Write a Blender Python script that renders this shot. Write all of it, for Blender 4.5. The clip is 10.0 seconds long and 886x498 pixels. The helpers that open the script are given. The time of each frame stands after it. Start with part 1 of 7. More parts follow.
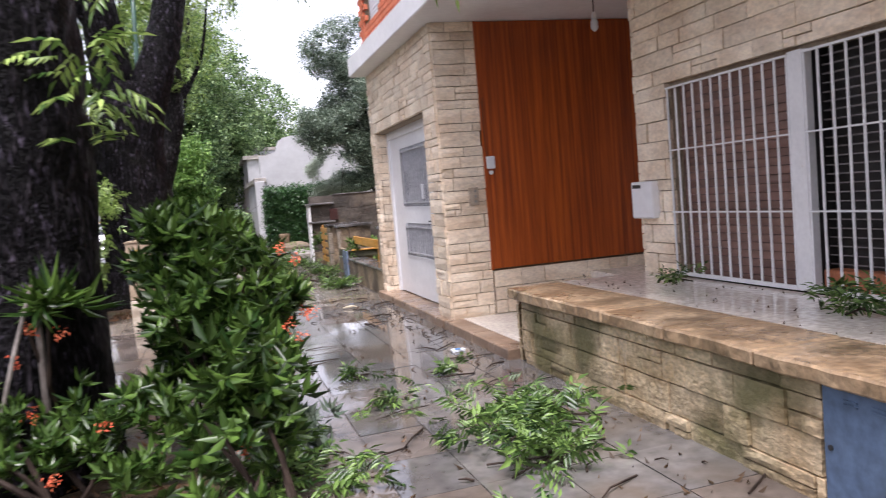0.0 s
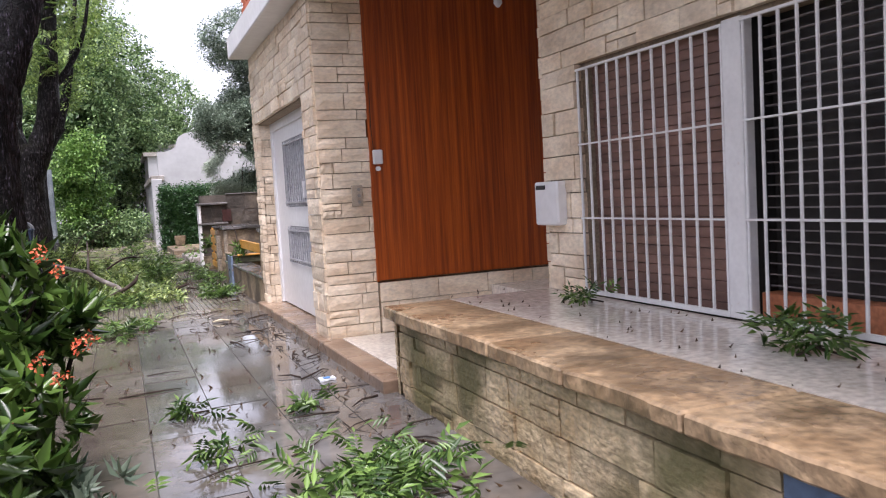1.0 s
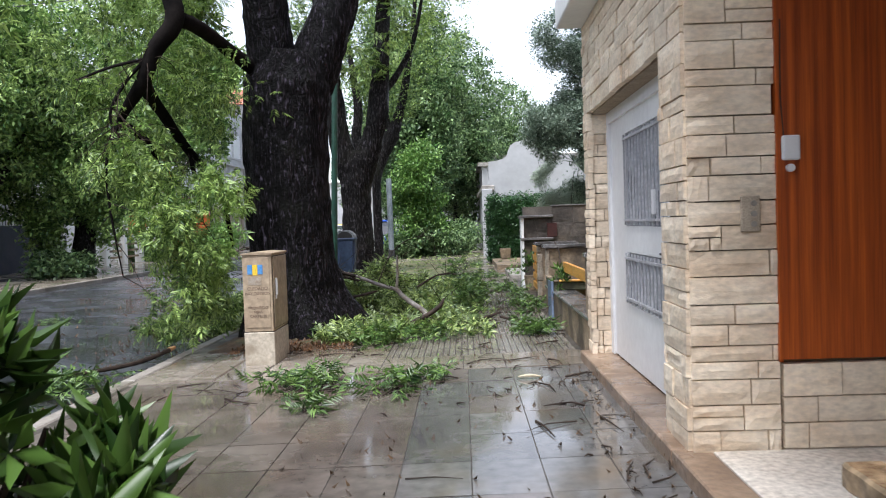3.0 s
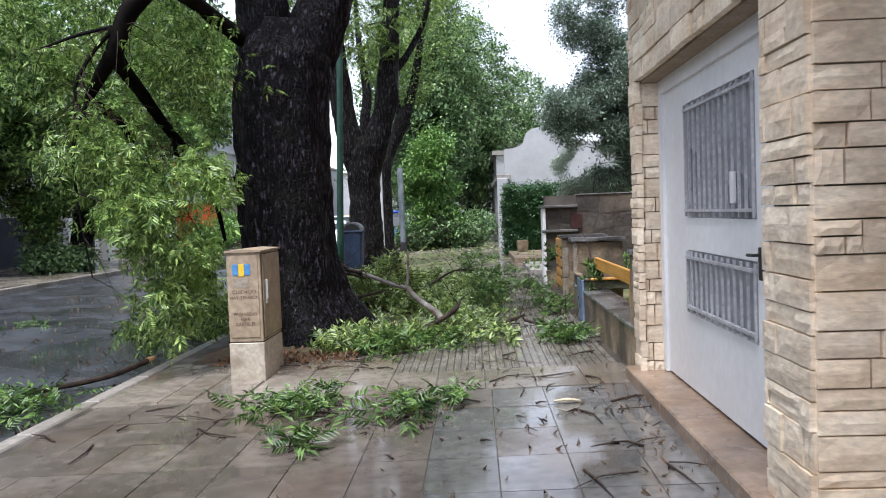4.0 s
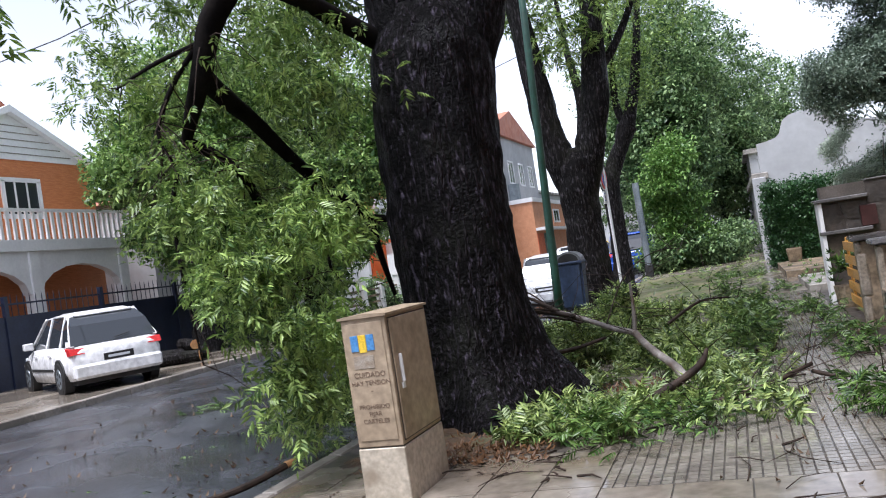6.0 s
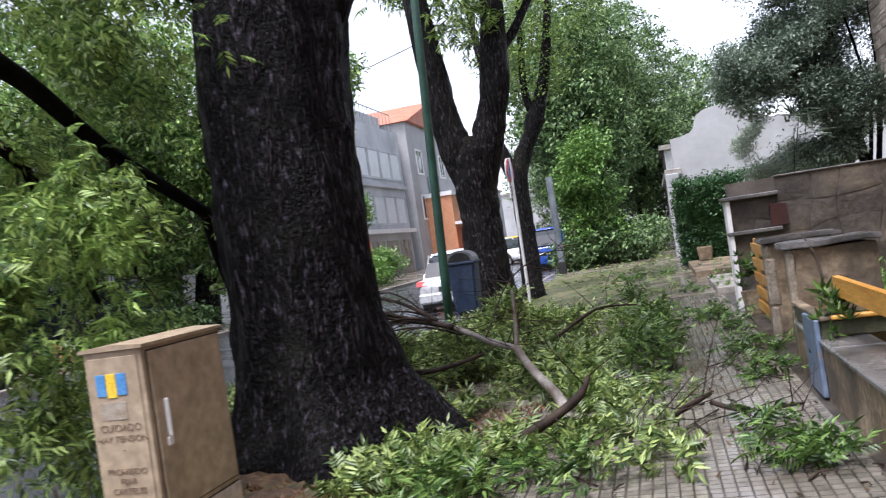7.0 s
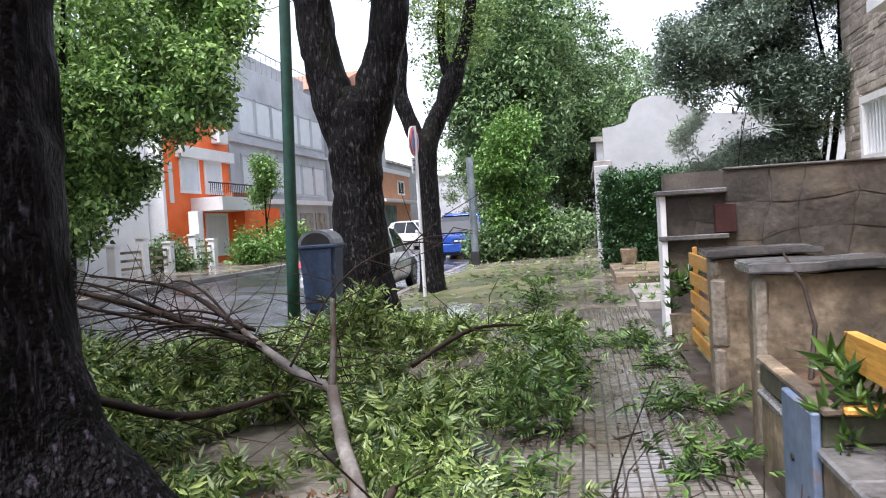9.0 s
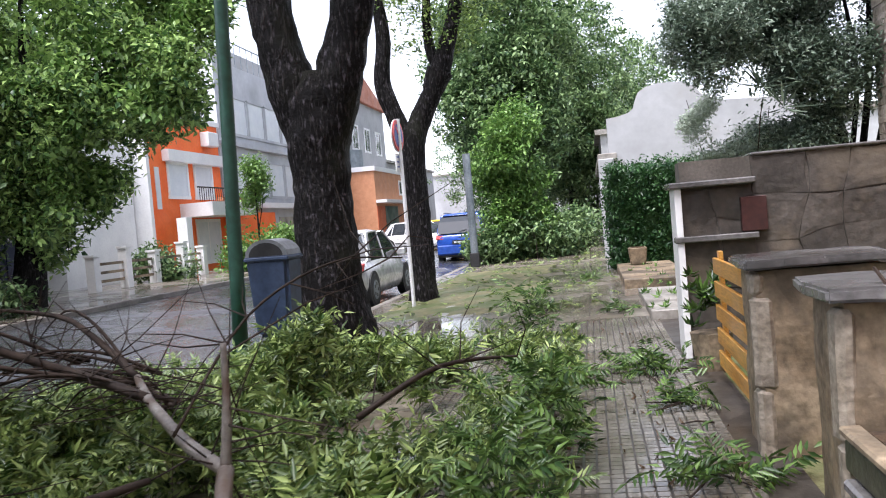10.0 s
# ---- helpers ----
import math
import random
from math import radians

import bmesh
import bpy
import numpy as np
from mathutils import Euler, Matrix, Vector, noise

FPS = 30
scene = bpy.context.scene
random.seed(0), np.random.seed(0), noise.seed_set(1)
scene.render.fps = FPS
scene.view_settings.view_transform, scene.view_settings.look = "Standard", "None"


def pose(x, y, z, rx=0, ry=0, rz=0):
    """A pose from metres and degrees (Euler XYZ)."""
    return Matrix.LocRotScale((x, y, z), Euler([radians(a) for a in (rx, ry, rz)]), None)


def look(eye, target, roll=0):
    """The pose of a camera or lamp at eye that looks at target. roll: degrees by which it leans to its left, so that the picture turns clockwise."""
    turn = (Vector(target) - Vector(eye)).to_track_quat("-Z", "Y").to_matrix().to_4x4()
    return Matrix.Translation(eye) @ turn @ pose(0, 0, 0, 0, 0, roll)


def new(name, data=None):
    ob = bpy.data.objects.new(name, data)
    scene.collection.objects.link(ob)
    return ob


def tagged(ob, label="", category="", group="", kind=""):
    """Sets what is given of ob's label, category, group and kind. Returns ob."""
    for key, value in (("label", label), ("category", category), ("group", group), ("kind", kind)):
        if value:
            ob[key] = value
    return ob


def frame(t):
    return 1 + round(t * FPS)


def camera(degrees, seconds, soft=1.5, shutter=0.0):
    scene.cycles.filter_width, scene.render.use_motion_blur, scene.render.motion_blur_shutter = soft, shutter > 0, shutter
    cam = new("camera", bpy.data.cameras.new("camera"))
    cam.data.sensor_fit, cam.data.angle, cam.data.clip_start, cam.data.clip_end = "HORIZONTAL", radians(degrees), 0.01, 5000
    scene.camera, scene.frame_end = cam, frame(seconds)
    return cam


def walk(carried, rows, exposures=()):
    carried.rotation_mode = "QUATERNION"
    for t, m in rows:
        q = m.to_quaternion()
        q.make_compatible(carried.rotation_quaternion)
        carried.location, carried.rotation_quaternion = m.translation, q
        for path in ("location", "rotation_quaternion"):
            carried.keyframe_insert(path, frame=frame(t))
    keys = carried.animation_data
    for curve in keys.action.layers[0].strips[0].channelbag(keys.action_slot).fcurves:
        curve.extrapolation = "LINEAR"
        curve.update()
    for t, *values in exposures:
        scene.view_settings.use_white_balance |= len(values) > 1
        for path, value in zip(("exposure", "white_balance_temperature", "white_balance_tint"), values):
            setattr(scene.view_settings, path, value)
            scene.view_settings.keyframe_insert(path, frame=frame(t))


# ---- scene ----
cam = camera(58.4, 10.0, 1.05, 0.2)
PATH = [
    (0, (0.292, 1.62, 1.437), (0.845, 3.538, 1.299), -4.8),
    (0.5, (0.627, 2.121, 1.363), (1.392, 3.962, 1.211), -5.2),
    (1, (0.974, 2.619, 1.349), (1.72, 4.47, 1.213), -3.3),
    (1.5, (1.272, 3.245, 1.362), (1.773, 5.179, 1.27), -3.1),
    (2, (1.461, 3.903, 1.381), (1.583, 5.898, 1.326), -2.6),
    (2.5, (1.476, 4.579, 1.374), (1.459, 6.576, 1.264), -2.1),
    (3, (1.435, 5.292, 1.395), (1.383, 7.29, 1.327), -1.9),
    (3.2, (1.391, 5.528, 1.409), (1.325, 7.526, 1.325), -1.6),
    (4.3, (1.342, 6.887, 1.4), (1.23, 8.882, 1.309), -2.9),
    (4.5, (1.326, 7.128, 1.37), (1.126, 9.116, 1.287), -4.6),
    (4.9, (1.339, 7.599, 1.417), (0.924, 9.556, 1.444), -9.8),
    (5, (1.349, 7.732, 1.421), (0.864, 9.671, 1.461), -10.5),
    (5.2, (1.37, 8.002, 1.411), (0.748, 9.9, 1.514), -10.3),
    (6.3, (1.587, 9.514, 1.343), (0.892, 11.389, 1.376), -8.9),
    (6.5, (1.634, 9.792, 1.383), (0.953, 11.672, 1.415), -9.1),
    (7, (1.716, 10.475, 1.356), (1.195, 12.405, 1.355), -8.4),
    (7.2, (1.782, 10.795, 1.348), (1.331, 12.744, 1.363), -6.3),
    (7.5, (1.865, 11.193, 1.342), (1.529, 13.164, 1.317), -5.9),
    (8, (1.882, 11.808, 1.317), (1.584, 13.786, 1.277), -3.5),
    (8.5, (1.89, 12.499, 1.278), (1.638, 14.482, 1.243), -3.2),
    (9, (1.852, 13.083, 1.298), (1.498, 15.051, 1.23), -3.5),
    (9.5, (1.837, 13.747, 1.299), (1.452, 15.708, 1.231), -4.3),
    (10, (1.919, 14.434, 1.315), (1.546, 16.397, 1.247), -4.9),
]
EXPOSED = [(0.0, 1.78, 6400, 24), (1.0, 1.78, 6400, 24), (2.0, 1.68, 6300, 17), (2.5, 1.66, 6150, 13), (3.0, 1.62, 6150, 13), (4.5, 1.47, 6000, 15), (5.0, 1.42, 6000, 16), (6.5, 1.50, 6100, 17), (7.5, 1.66, 6200, 20), (8.0, 1.70, 6200, 21), (9.0, 1.86, 6200, 18), (9.5, 1.94, 6250, 18), (10.0, 1.84, 6250, 18)]
walk(cam, [(t, look(eye, target, roll)) for t, eye, target, roll in PATH], EXPOSED)

# ---- light ----
world = bpy.data.worlds.new("overcast_sky")
scene.world = world
world.use_nodes = True
wn, wl = world.node_tree.nodes, world.node_tree.links
sky = wn.new("ShaderNodeTexSky")
sky.sky_type, sky.sun_disc = "NISHITA", False
sky.sun_elevation, sky.sun_rotation = radians(55), radians(200)
sky.air_density, sky.dust_density, sky.ozone_density = 1.0, 1.0, 1.0
grey = wn.new("ShaderNodeHueSaturation")
grey.inputs["Saturation"].default_value = 0.36
wl.new(sky.outputs[0], grey.inputs["Color"])
wl.new(grey.outputs[0], wn["Background"].inputs["Color"])
wn["Background"].inputs["Strength"].default_value = 0.112

sun = new("sun", bpy.data.lights.new("sun", "SUN"))
sun.data.energy, sun.data.angle, sun.data.color = 2.1, radians(24), (1.0, 0.99, 0.97)
sun.matrix_world = look((0, 0, 20), (2.5, 7.0, 0))


# ---- materials ----
def nodes_of(name):
    m = bpy.data.materials.new(name)
    m.use_nodes = True
    n, l = m.node_tree.nodes, m.node_tree.links
    return m, n, l, n["Principled BSDF"]


def noise_node(n, l, scale, detail=4.0, stretch=None, pos=None):
    if pos is None:
        pos = n.new("ShaderNodeNewGeometry").outputs["Position"]
    if stretch:
        mp = n.new("ShaderNodeMapping")
        mp.inputs["Scale"].default_value = stretch
        l.new(pos, mp.inputs["Vector"])
        pos = mp.outputs[0]
    t = n.new("ShaderNodeTexNoise")
    t.inputs["Scale"].default_value, t.inputs["Detail"].default_value = scale, detail
    l.new(pos, t.inputs["Vector"])
    return t.outputs["Fac"]


def span(n, l, value, a, b, c, d):
    r = n.new("ShaderNodeMapRange")
    for i, v in enumerate((a, b, c, d)):
        r.inputs[i + 1].default_value = v
    l.new(value, r.inputs[0])
    return r.outputs[0]


def mixed(n, l, fac, a, b, mode="MIX"):
    m = n.new("ShaderNodeMix")
    m.data_type, m.blend_type = "RGBA", mode
    for sock, v in ((m.inputs[0], fac), (m.inputs[6], a), (m.inputs[7], b)):
        if isinstance(v, (int, float)):
            sock.default_value = v
        elif isinstance(v, tuple):
            sock.default_value = (*v, 1.0)
        else:
            l.new(v, sock)
    return m.outputs[2]


def surface(name, c1, c2, scale=3.0, rough=(0.5, 0.7), bump=0.3, bscale=40.0, dist=0.004, metal=0.0, rnd=0.0, stain=None, stain_scale=1.2,
            stain_amount=(0.5, 0.7), stretch=None, wet_scale=1.5, island=0.0, grain=(0.72, 1.2)):
    """A material in two colours, with fine grain, relief, uneven gloss and stains of a third colour."""
    m, n, l, p = nodes_of(name)
    col = mixed(n, l, span(n, l, noise_node(n, l, scale, 5.0, stretch), 0.35, 0.65, 0, 1), c1, c2)
    fine = span(n, l, noise_node(n, l, scale * 9, 6.0, stretch), 0.3, 0.7, *grain)
    col = mixed(n, l, 1.0, col, fine, "MULTIPLY")
    if stain:
        col = mixed(n, l, span(n, l, noise_node(n, l, stain_scale, 6.0), *stain_amount, 0, 0.85), col, stain)
    if rnd:
        r = n.new("ShaderNodeObjectInfo").outputs["Random"]
        col = mixed(n, l, 1.0, col, span(n, l, r, 0, 1, 1 - rnd, 1 + rnd), "MULTIPLY")
    if island:
        r = n.new("ShaderNodeNewGeometry").outputs["Random Per Island"]
        col = mixed(n, l, 1.0, col, span(n, l, r, 0, 1, 1 - island, 1 + island), "MULTIPLY")
    l.new(col, p.inputs["Base Color"])
    l.new(span(n, l, noise_node(n, l, wet_scale, 4.0), 0.4, 0.6, *rough), p.inputs["Roughness"])
    p.inputs["Metallic"].default_value = metal
    if bump:
        b = n.new("ShaderNodeBump")
        b.inputs["Strength"].default_value, b.inputs["Distance"].default_value = bump, dist
        l.new(noise_node(n, l, bscale, 6.0, stretch), b.inputs["Height"])
        l.new(b.outputs[0], p.inputs["Normal"])
    return m


def foliage(name, c1, c2, c3, gloss=0.35):
    """Leaves: each in its own green, partly letting light through."""
    m, n, l, p = nodes_of(name)
    r = n.new("ShaderNodeNewGeometry").outputs["Random Per Island"]
    pw = n.new("ShaderNodeMath")
    pw.operation = "POWER"
    pw.inputs[1].default_value = 1.45
    l.new(r, pw.inputs[0])
    col = mixed(n, l, pw.outputs[0], c1, c2)
    col = mixed(n, l, span(n, l, noise_node(n, l, 1.1, 3.0), 0.5, 0.72, 0, 0.6), col, c3)
    l.new(col, p.inputs["Base Color"])
    p.inputs["Roughness"].default_value = gloss
    p.inputs["Specular IOR Level"].default_value = 0.45
    t = n.new("ShaderNodeBsdfTranslucent")
    l.new(col, t.inputs["Color"])
    mx = n.new("ShaderNodeMixShader")
    mx.inputs[0].default_value = 0.27
    l.new(p.outputs[0], mx.inputs[1])
    l.new(t.outputs[0], mx.inputs[2])
    l.new(mx.outputs[0], n["Material Output"].inputs["Surface"])
    return m


def bark(name, c1, c2, scale=9.0, dist=0.03, rough=(0.5, 0.85)):
    """Wet furrowed bark: long plates between dark cracks."""
    m, n, l, p = nodes_of(name)
    pos = n.new("ShaderNodeNewGeometry").outputs["Position"]
    mp = n.new("ShaderNodeMapping")
    mp.inputs["Scale"].default_value = (1.0, 1.0, 0.2)
    l.new(pos, mp.inputs["Vector"])
    warp = n.new("ShaderNodeTexNoise")
    warp.inputs["Scale"].default_value = 5.0
    l.new(mp.outputs[0], warp.inputs["Vector"])
    add = n.new("ShaderNodeMixRGB")
    add.inputs[0].default_value = 0.12
    l.new(mp.outputs[0], add.inputs[1])
    l.new(warp.outputs["Color"], add.inputs[2])
    v = n.new("ShaderNodeTexVoronoi")
    v.feature = "DISTANCE_TO_EDGE"
    v.inputs["Scale"].default_value = scale * 3.0
    l.new(add.outputs[0], v.inputs["Vector"])
    ridge = n.new("ShaderNodeMath")
    ridge.operation = "MULTIPLY"
    l.new(span(n, l, v.outputs[0], 0.0, 0.3, 0.25, 1), ridge.inputs[0])
    l.new(span(n, l, noise_node(n, l, scale * 3.2, 7.0, (1, 1, 0.2)), 0.50, 0.64, 0, 1), ridge.inputs[1])
    plate = ridge.outputs[0]
    col = mixed(n, l, plate, c1, c2)
    # bluish flecks paint the small sky highlights of wet plates into the colour
    glint = span(n, l, noise_node(n, l, 26.0, 4.0, (1, 1, 0.35)), 0.58, 0.70, 0, 0.6)
    col = mixed(n, l, glint, col, (c2[0] * 2.4, c2[1] * 2.4, c2[2] * 2.8))
    col = mixed(n, l, 1.0, col, span(n, l, noise_node(n, l, 22.0, 6.0), 0.3, 0.7, 0.6, 1.35), "MULTIPLY")
    col = mixed(n, l, span(n, l, noise_node(n, l, 1.6, 5.0), 0.55, 0.75, 0, 0.3), col, (c2[0] * 0.9, c2[1] * 1.1, c2[2] * 0.7))
    l.new(col, p.inputs["Base Color"])
    l.new(span(n, l, noise_node(n, l, 3.0, 4.0), 0.4, 0.6, *rough), p.inputs["Roughness"])
    p.inputs["Specular IOR Level"].default_value = 0.12
    b = n.new("ShaderNodeBump")
    b.inputs["Strength"].default_value, b.inputs["Distance"].default_value = 0.9, dist
    hsum = n.new("ShaderNodeMath")
    hsum.operation = "MULTIPLY_ADD"
    l.new(noise_node(n, l, 30.0, 6.0), hsum.inputs[0])
    hsum.inputs[1].default_value = 0.5
    l.new(plate, hsum.inputs[2])
    l.new(hsum.outputs[0], b.inputs["Height"])
    l.new(b.outputs[0], p.inputs["Normal"])
    return m


def glass(name, tint, rough=0.03):
    m, n, l, p = nodes_of(name)
    p.inputs["Base Color"].default_value = (*tint, 1)
    p.inputs["Roughness"].default_value = rough
    p.inputs["Specular IOR Level"].default_value = 0.9
    return m


STONE = surface("cream_split_stone", (0.70, 0.55, 0.39), (0.88, 0.76, 0.59), 2.5, (0.45, 0.75), 0.55, 13.0, 0.016, rnd=0.13, grain=(0.82, 1.1), stretch=(1, 1, 2), stain=(0.46, 0.35, 0.24), stain_scale=3.0, stain_amount=(0.56, 0.85))
STONE_LOW = surface("mossy_cream_stone", (0.46, 0.33, 0.18), (0.70, 0.56, 0.36), 2.5, (0.25, 0.6), 0.9, 20.0, 0.016, rnd=0.24, stretch=(1, 1, 2), stain=(0.085, 0.085, 0.024), stain_scale=1.5, stain_amount=(0.46, 0.62), grain=(0.55, 1.2))
MORTAR = surface("brown_mortar", (0.24, 0.185, 0.125), (0.34, 0.27, 0.19), 6.0, (0.8, 0.9), 0.3, 60.0)
SLAB = surface("wet_brown_flagstone", (0.29, 0.19, 0.105), (0.46, 0.335, 0.205), 2.8, (0.18, 0.5), 1.0, 11.0, 0.018, stain=(0.11, 0.072, 0.038), stain_scale=2.4, stain_amount=(0.49, 0.62), grain=(0.5, 1.2), rnd=0.12)
STEP = surface("wet_brown_step", (0.22, 0.145, 0.095), (0.32, 0.225, 0.155), 2.5, (0.2, 0.5), 0.4, 30.0, 0.006, stain=(0.11, 0.08, 0.06))
PORCH = surface("polished_cream_tile", (0.66, 0.60, 0.52), (0.74, 0.69, 0.61), 3.0, (0.06, 0.16), 0.03, 20.0, 0.002, rnd=0.04)
WHITE = surface("white_paint", (0.74, 0.74, 0.74), (0.82, 0.82, 0.81), 1.5, (0.35, 0.5), 0.08, 40.0, 0.002, stain=(0.62, 0.60, 0.57), stain_scale=0.9, stain_amount=(0.66, 0.95), grain=(0.94, 1.03))
PLASTER = surface("weathered_white_plaster", (0.355, 0.358, 0.365), (0.44, 0.443, 0.45), 0.6, (0.7, 0.9), 0.3, 30.0, 0.006, stain=(0.33, 0.325, 0.31), stain_scale=1.3, stain_amount=(0.56, 0.8), grain=(0.93, 1.04))
IRON_W = surface("white_painted_iron", (0.70, 0.70, 0.69), (0.78, 0.78, 0.77), 4.0, (0.3, 0.5), 0.1, 80.0, 0.001, stain=(0.40, 0.26, 0.16), stain_scale=9.0, stain_amount=(0.70, 0.85), grain=(0.94, 1.03))
# near-black: the shade of the unlit space behind the window, as a colour
DARK = surface("unlit_interior_black", (0.015, 0.013, 0.012), (0.03, 0.026, 0.023), 2.0, (0.5, 0.7), 0.0)
SHUTTER = surface("brown_roller_shutter", (0.17, 0.095, 0.075), (0.26, 0.15, 0.115), 2.0, (0.4, 0.55), 0.1, 30.0, 0.002, rnd=0.12, stretch=(1, 0.3, 1))
SLATD = surface("dark_louvre", (0.15, 0.13, 0.125), (0.22, 0.195, 0.185), 3.0, (0.35, 0.5), 0.05, rnd=0.1)
CLAY = surface("orange_brick_sill", (0.36, 0.12, 0.05), (0.45, 0.17, 0.08), 5.0, (0.5, 0.7), 0.3, 40.0)
REDBRICK = surface("red_brick", (0.50, 0.12, 0.05), (0.60, 0.17, 0.08), 4.0, (0.5, 0.7), 0.3, 30.0, rnd=0.14, island=0.14)
ORANGE = surface("orange_paint", (0.86, 0.135, 0.022), (0.92, 0.18, 0.035), 1.0, (0.5, 0.7), 0.1, 30.0, grain=(0.93, 1.04))
CONC = surface("weathered_grey_concrete", (0.26, 0.24, 0.21), (0.40, 0.37, 0.33), 2.0, (0.4, 0.75), 0.5, 22.0, 0.008, stain=(0.08, 0.07, 0.055), stain_scale=1.5, stain_amount=(0.48, 0.68))
CONC_BR = surface("stained_brown_plaster", (0.22, 0.158, 0.096), (0.37, 0.288, 0.192), 2.6, (0.5, 0.8), 0.8, 14.0, 0.014, stain=(0.065, 0.052, 0.038), stain_scale=2.3, stain_amount=(0.44, 0.62), grain=(0.55, 1.2))
RUBBLE = surface("dark_wet_wall_stone", (0.044, 0.037, 0.030), (0.090, 0.076, 0.063), 2.0, (0.4, 0.75), 0.7, 12.0, 0.016, rnd=0.14, stain=(0.15, 0.12, 0.085), stain_scale=2.2, stain_amount=(0.54, 0.74), grain=(0.6, 1.2))
COPING = surface("wet_slate_coping", (0.085, 0.081, 0.080), (0.18, 0.171, 0.165), 3.0, (0.05, 0.28), 0.5, 20.0, 0.008, stain=(0.07, 0.065, 0.06))
TILE = surface("wet_grey_tile", (0.085, 0.082, 0.08), (0.145, 0.138, 0.13), 1.2, (0.012, 0.13), 0.04, 60.0, 0.002, rnd=0.14, stain=(0.12, 0.09, 0.06), stain_scale=1.3, stain_amount=(0.5, 0.75), wet_scale=0.9)
TILE_B = surface("wet_beige_paving", (0.17, 0.145, 0.115), (0.255, 0.225, 0.185), 1.2, (0.04, 0.34), 0.1, 50.0, 0.003, island=0.1, rnd=0.1, stain=(0.13, 0.10, 0.07), stain_scale=1.1, wet_scale=0.8)
TILE_R = surface("wet_brown_tile", (0.092, 0.076, 0.064), (0.15, 0.127, 0.108), 1.2, (0.03, 0.30), 0.06, 60.0, 0.002, rnd=0.14, stain=(0.10, 0.072, 0.052), stain_scale=1.3, stain_amount=(0.5, 0.75), wet_scale=0.9)
GROUT = surface("dark_joint", (0.035, 0.029, 0.024), (0.075, 0.063, 0.05), 5.0, (0.3, 0.7), 0.3, 60.0)
ASPHALT = surface("wet_asphalt", (0.034, 0.037, 0.043), (0.070, 0.074, 0.084), 1.6, (0.03, 0.34), 0.7, 70.0, 0.007, wet_scale=0.8, stain=(0.030, 0.028, 0.026), stain_scale=0.9, grain=(0.6, 1.25))
KERB = surface("wet_concrete_kerb", (0.20, 0.18, 0.155), (0.30, 0.27, 0.235), 2.0, (0.3, 0.6), 0.5, 30.0, 0.006, stain=(0.10, 0.085, 0.06), rnd=0.12)
SOIL = surface("wet_soil_and_litter", (0.035, 0.022, 0.013), (0.11, 0.065, 0.033), 7.0, (0.5, 0.8), 0.9, 25.0, 0.03, stain=(0.07, 0.085, 0.03), stain_scale=2.5)
GRASS_SOIL = surface("muddy_verge", (0.12, 0.125, 0.05), (0.22, 0.19, 0.10), 1.5, (0.5, 0.8), 0.8, 22.0, 0.02, stain=(0.08, 0.11, 0.03), stain_scale=1.6, stain_amount=(0.45, 0.6))
BARK1 = bark("wet_black_bark", (0.0010, 0.0009, 0.0010), (0.040, 0.034, 0.040), 9.0, 0.06)
BARK_LIMB = surface("smooth_wet_black_bark", (0.004, 0.0035, 0.0035), (0.012, 0.010, 0.009), 5.0, (0.75, 0.95), 0.5, 26.0, 0.008)
BARK2 = bark("wet_grey_brown_bark", (0.005, 0.0044, 0.0042), (0.055, 0.049, 0.047), 11.0, 0.03)
BARK3 = surface("pale_dead_branch_bark", (0.13, 0.11, 0.095), (0.29, 0.265, 0.235), 4.0, (0.35, 0.6), 0.4, 40.0, 0.004, stain=(0.10, 0.065, 0.045), stain_scale=5.0, stain_amount=(0.5, 0.66))
TWIG = surface("wet_dark_twig", (0.018, 0.012, 0.009), (0.052, 0.036, 0.027), 10.0, (0.6, 0.85), 0.3, 60.0)
SPLIT = surface("torn_orange_wood", (0.50, 0.24, 0.09), (0.62, 0.36, 0.16), 12.0, (0.6, 0.8), 0.6, 40.0, stretch=(1, 1, 0.2))
TWIG.node_tree.nodes["Principled BSDF"].inputs["Specular IOR Level"].default_value = 0.2
BARK_LIMB.node_tree.nodes["Principled BSDF"].inputs["Specular IOR Level"].default_value = 0.06
LEAF_ASH = foliage("ash_leaves", (0.034, 0.090, 0.016), (0.44, 0.60, 0.17), (0.21, 0.36, 0.065))
# third colour: darker patches that paint shaded gaps into the heap
LEAF_FALL = foliage("fallen_ash_leaves", (0.028, 0.072, 0.014), (0.46, 0.58, 0.19), (0.15, 0.25, 0.04))
LEAF_SPRIG = foliage("fresh_fallen_leaves", (0.016, 0.050, 0.010), (0.20, 0.33, 0.08), (0.07, 0.15, 0.025))
LEAF_TIP = foliage("pale_leaf_undersides", (0.20, 0.29, 0.12), (0.40, 0.48, 0.26), (0.27, 0.36, 0.15), 0.45)
# third colour: darker patches that paint the shrub's shaded inside into its leaves
LEAF_BUSH = foliage("glossy_shrub_leaves", (0.010, 0.032, 0.006), (0.12, 0.22, 0.042), (0.03, 0.07, 0.012), 0.3)
LEAF_FAR = foliage("street_tree_leaves", (0.022, 0.066, 0.022), (0.30, 0.43, 0.18), (0.12, 0.22, 0.065), 0.45)
LEAF_ACROSS = foliage("dark_street_tree_leaves", (0.028, 0.085, 0.022), (0.42, 0.60, 0.18), (0.20, 0.37, 0.08), 0.4)
LEAF_BRIGHT = foliage("bright_young_leaves", (0.06, 0.15, 0.03), (0.25, 0.40, 0.10), (0.13, 0.25, 0.05), 0.4)
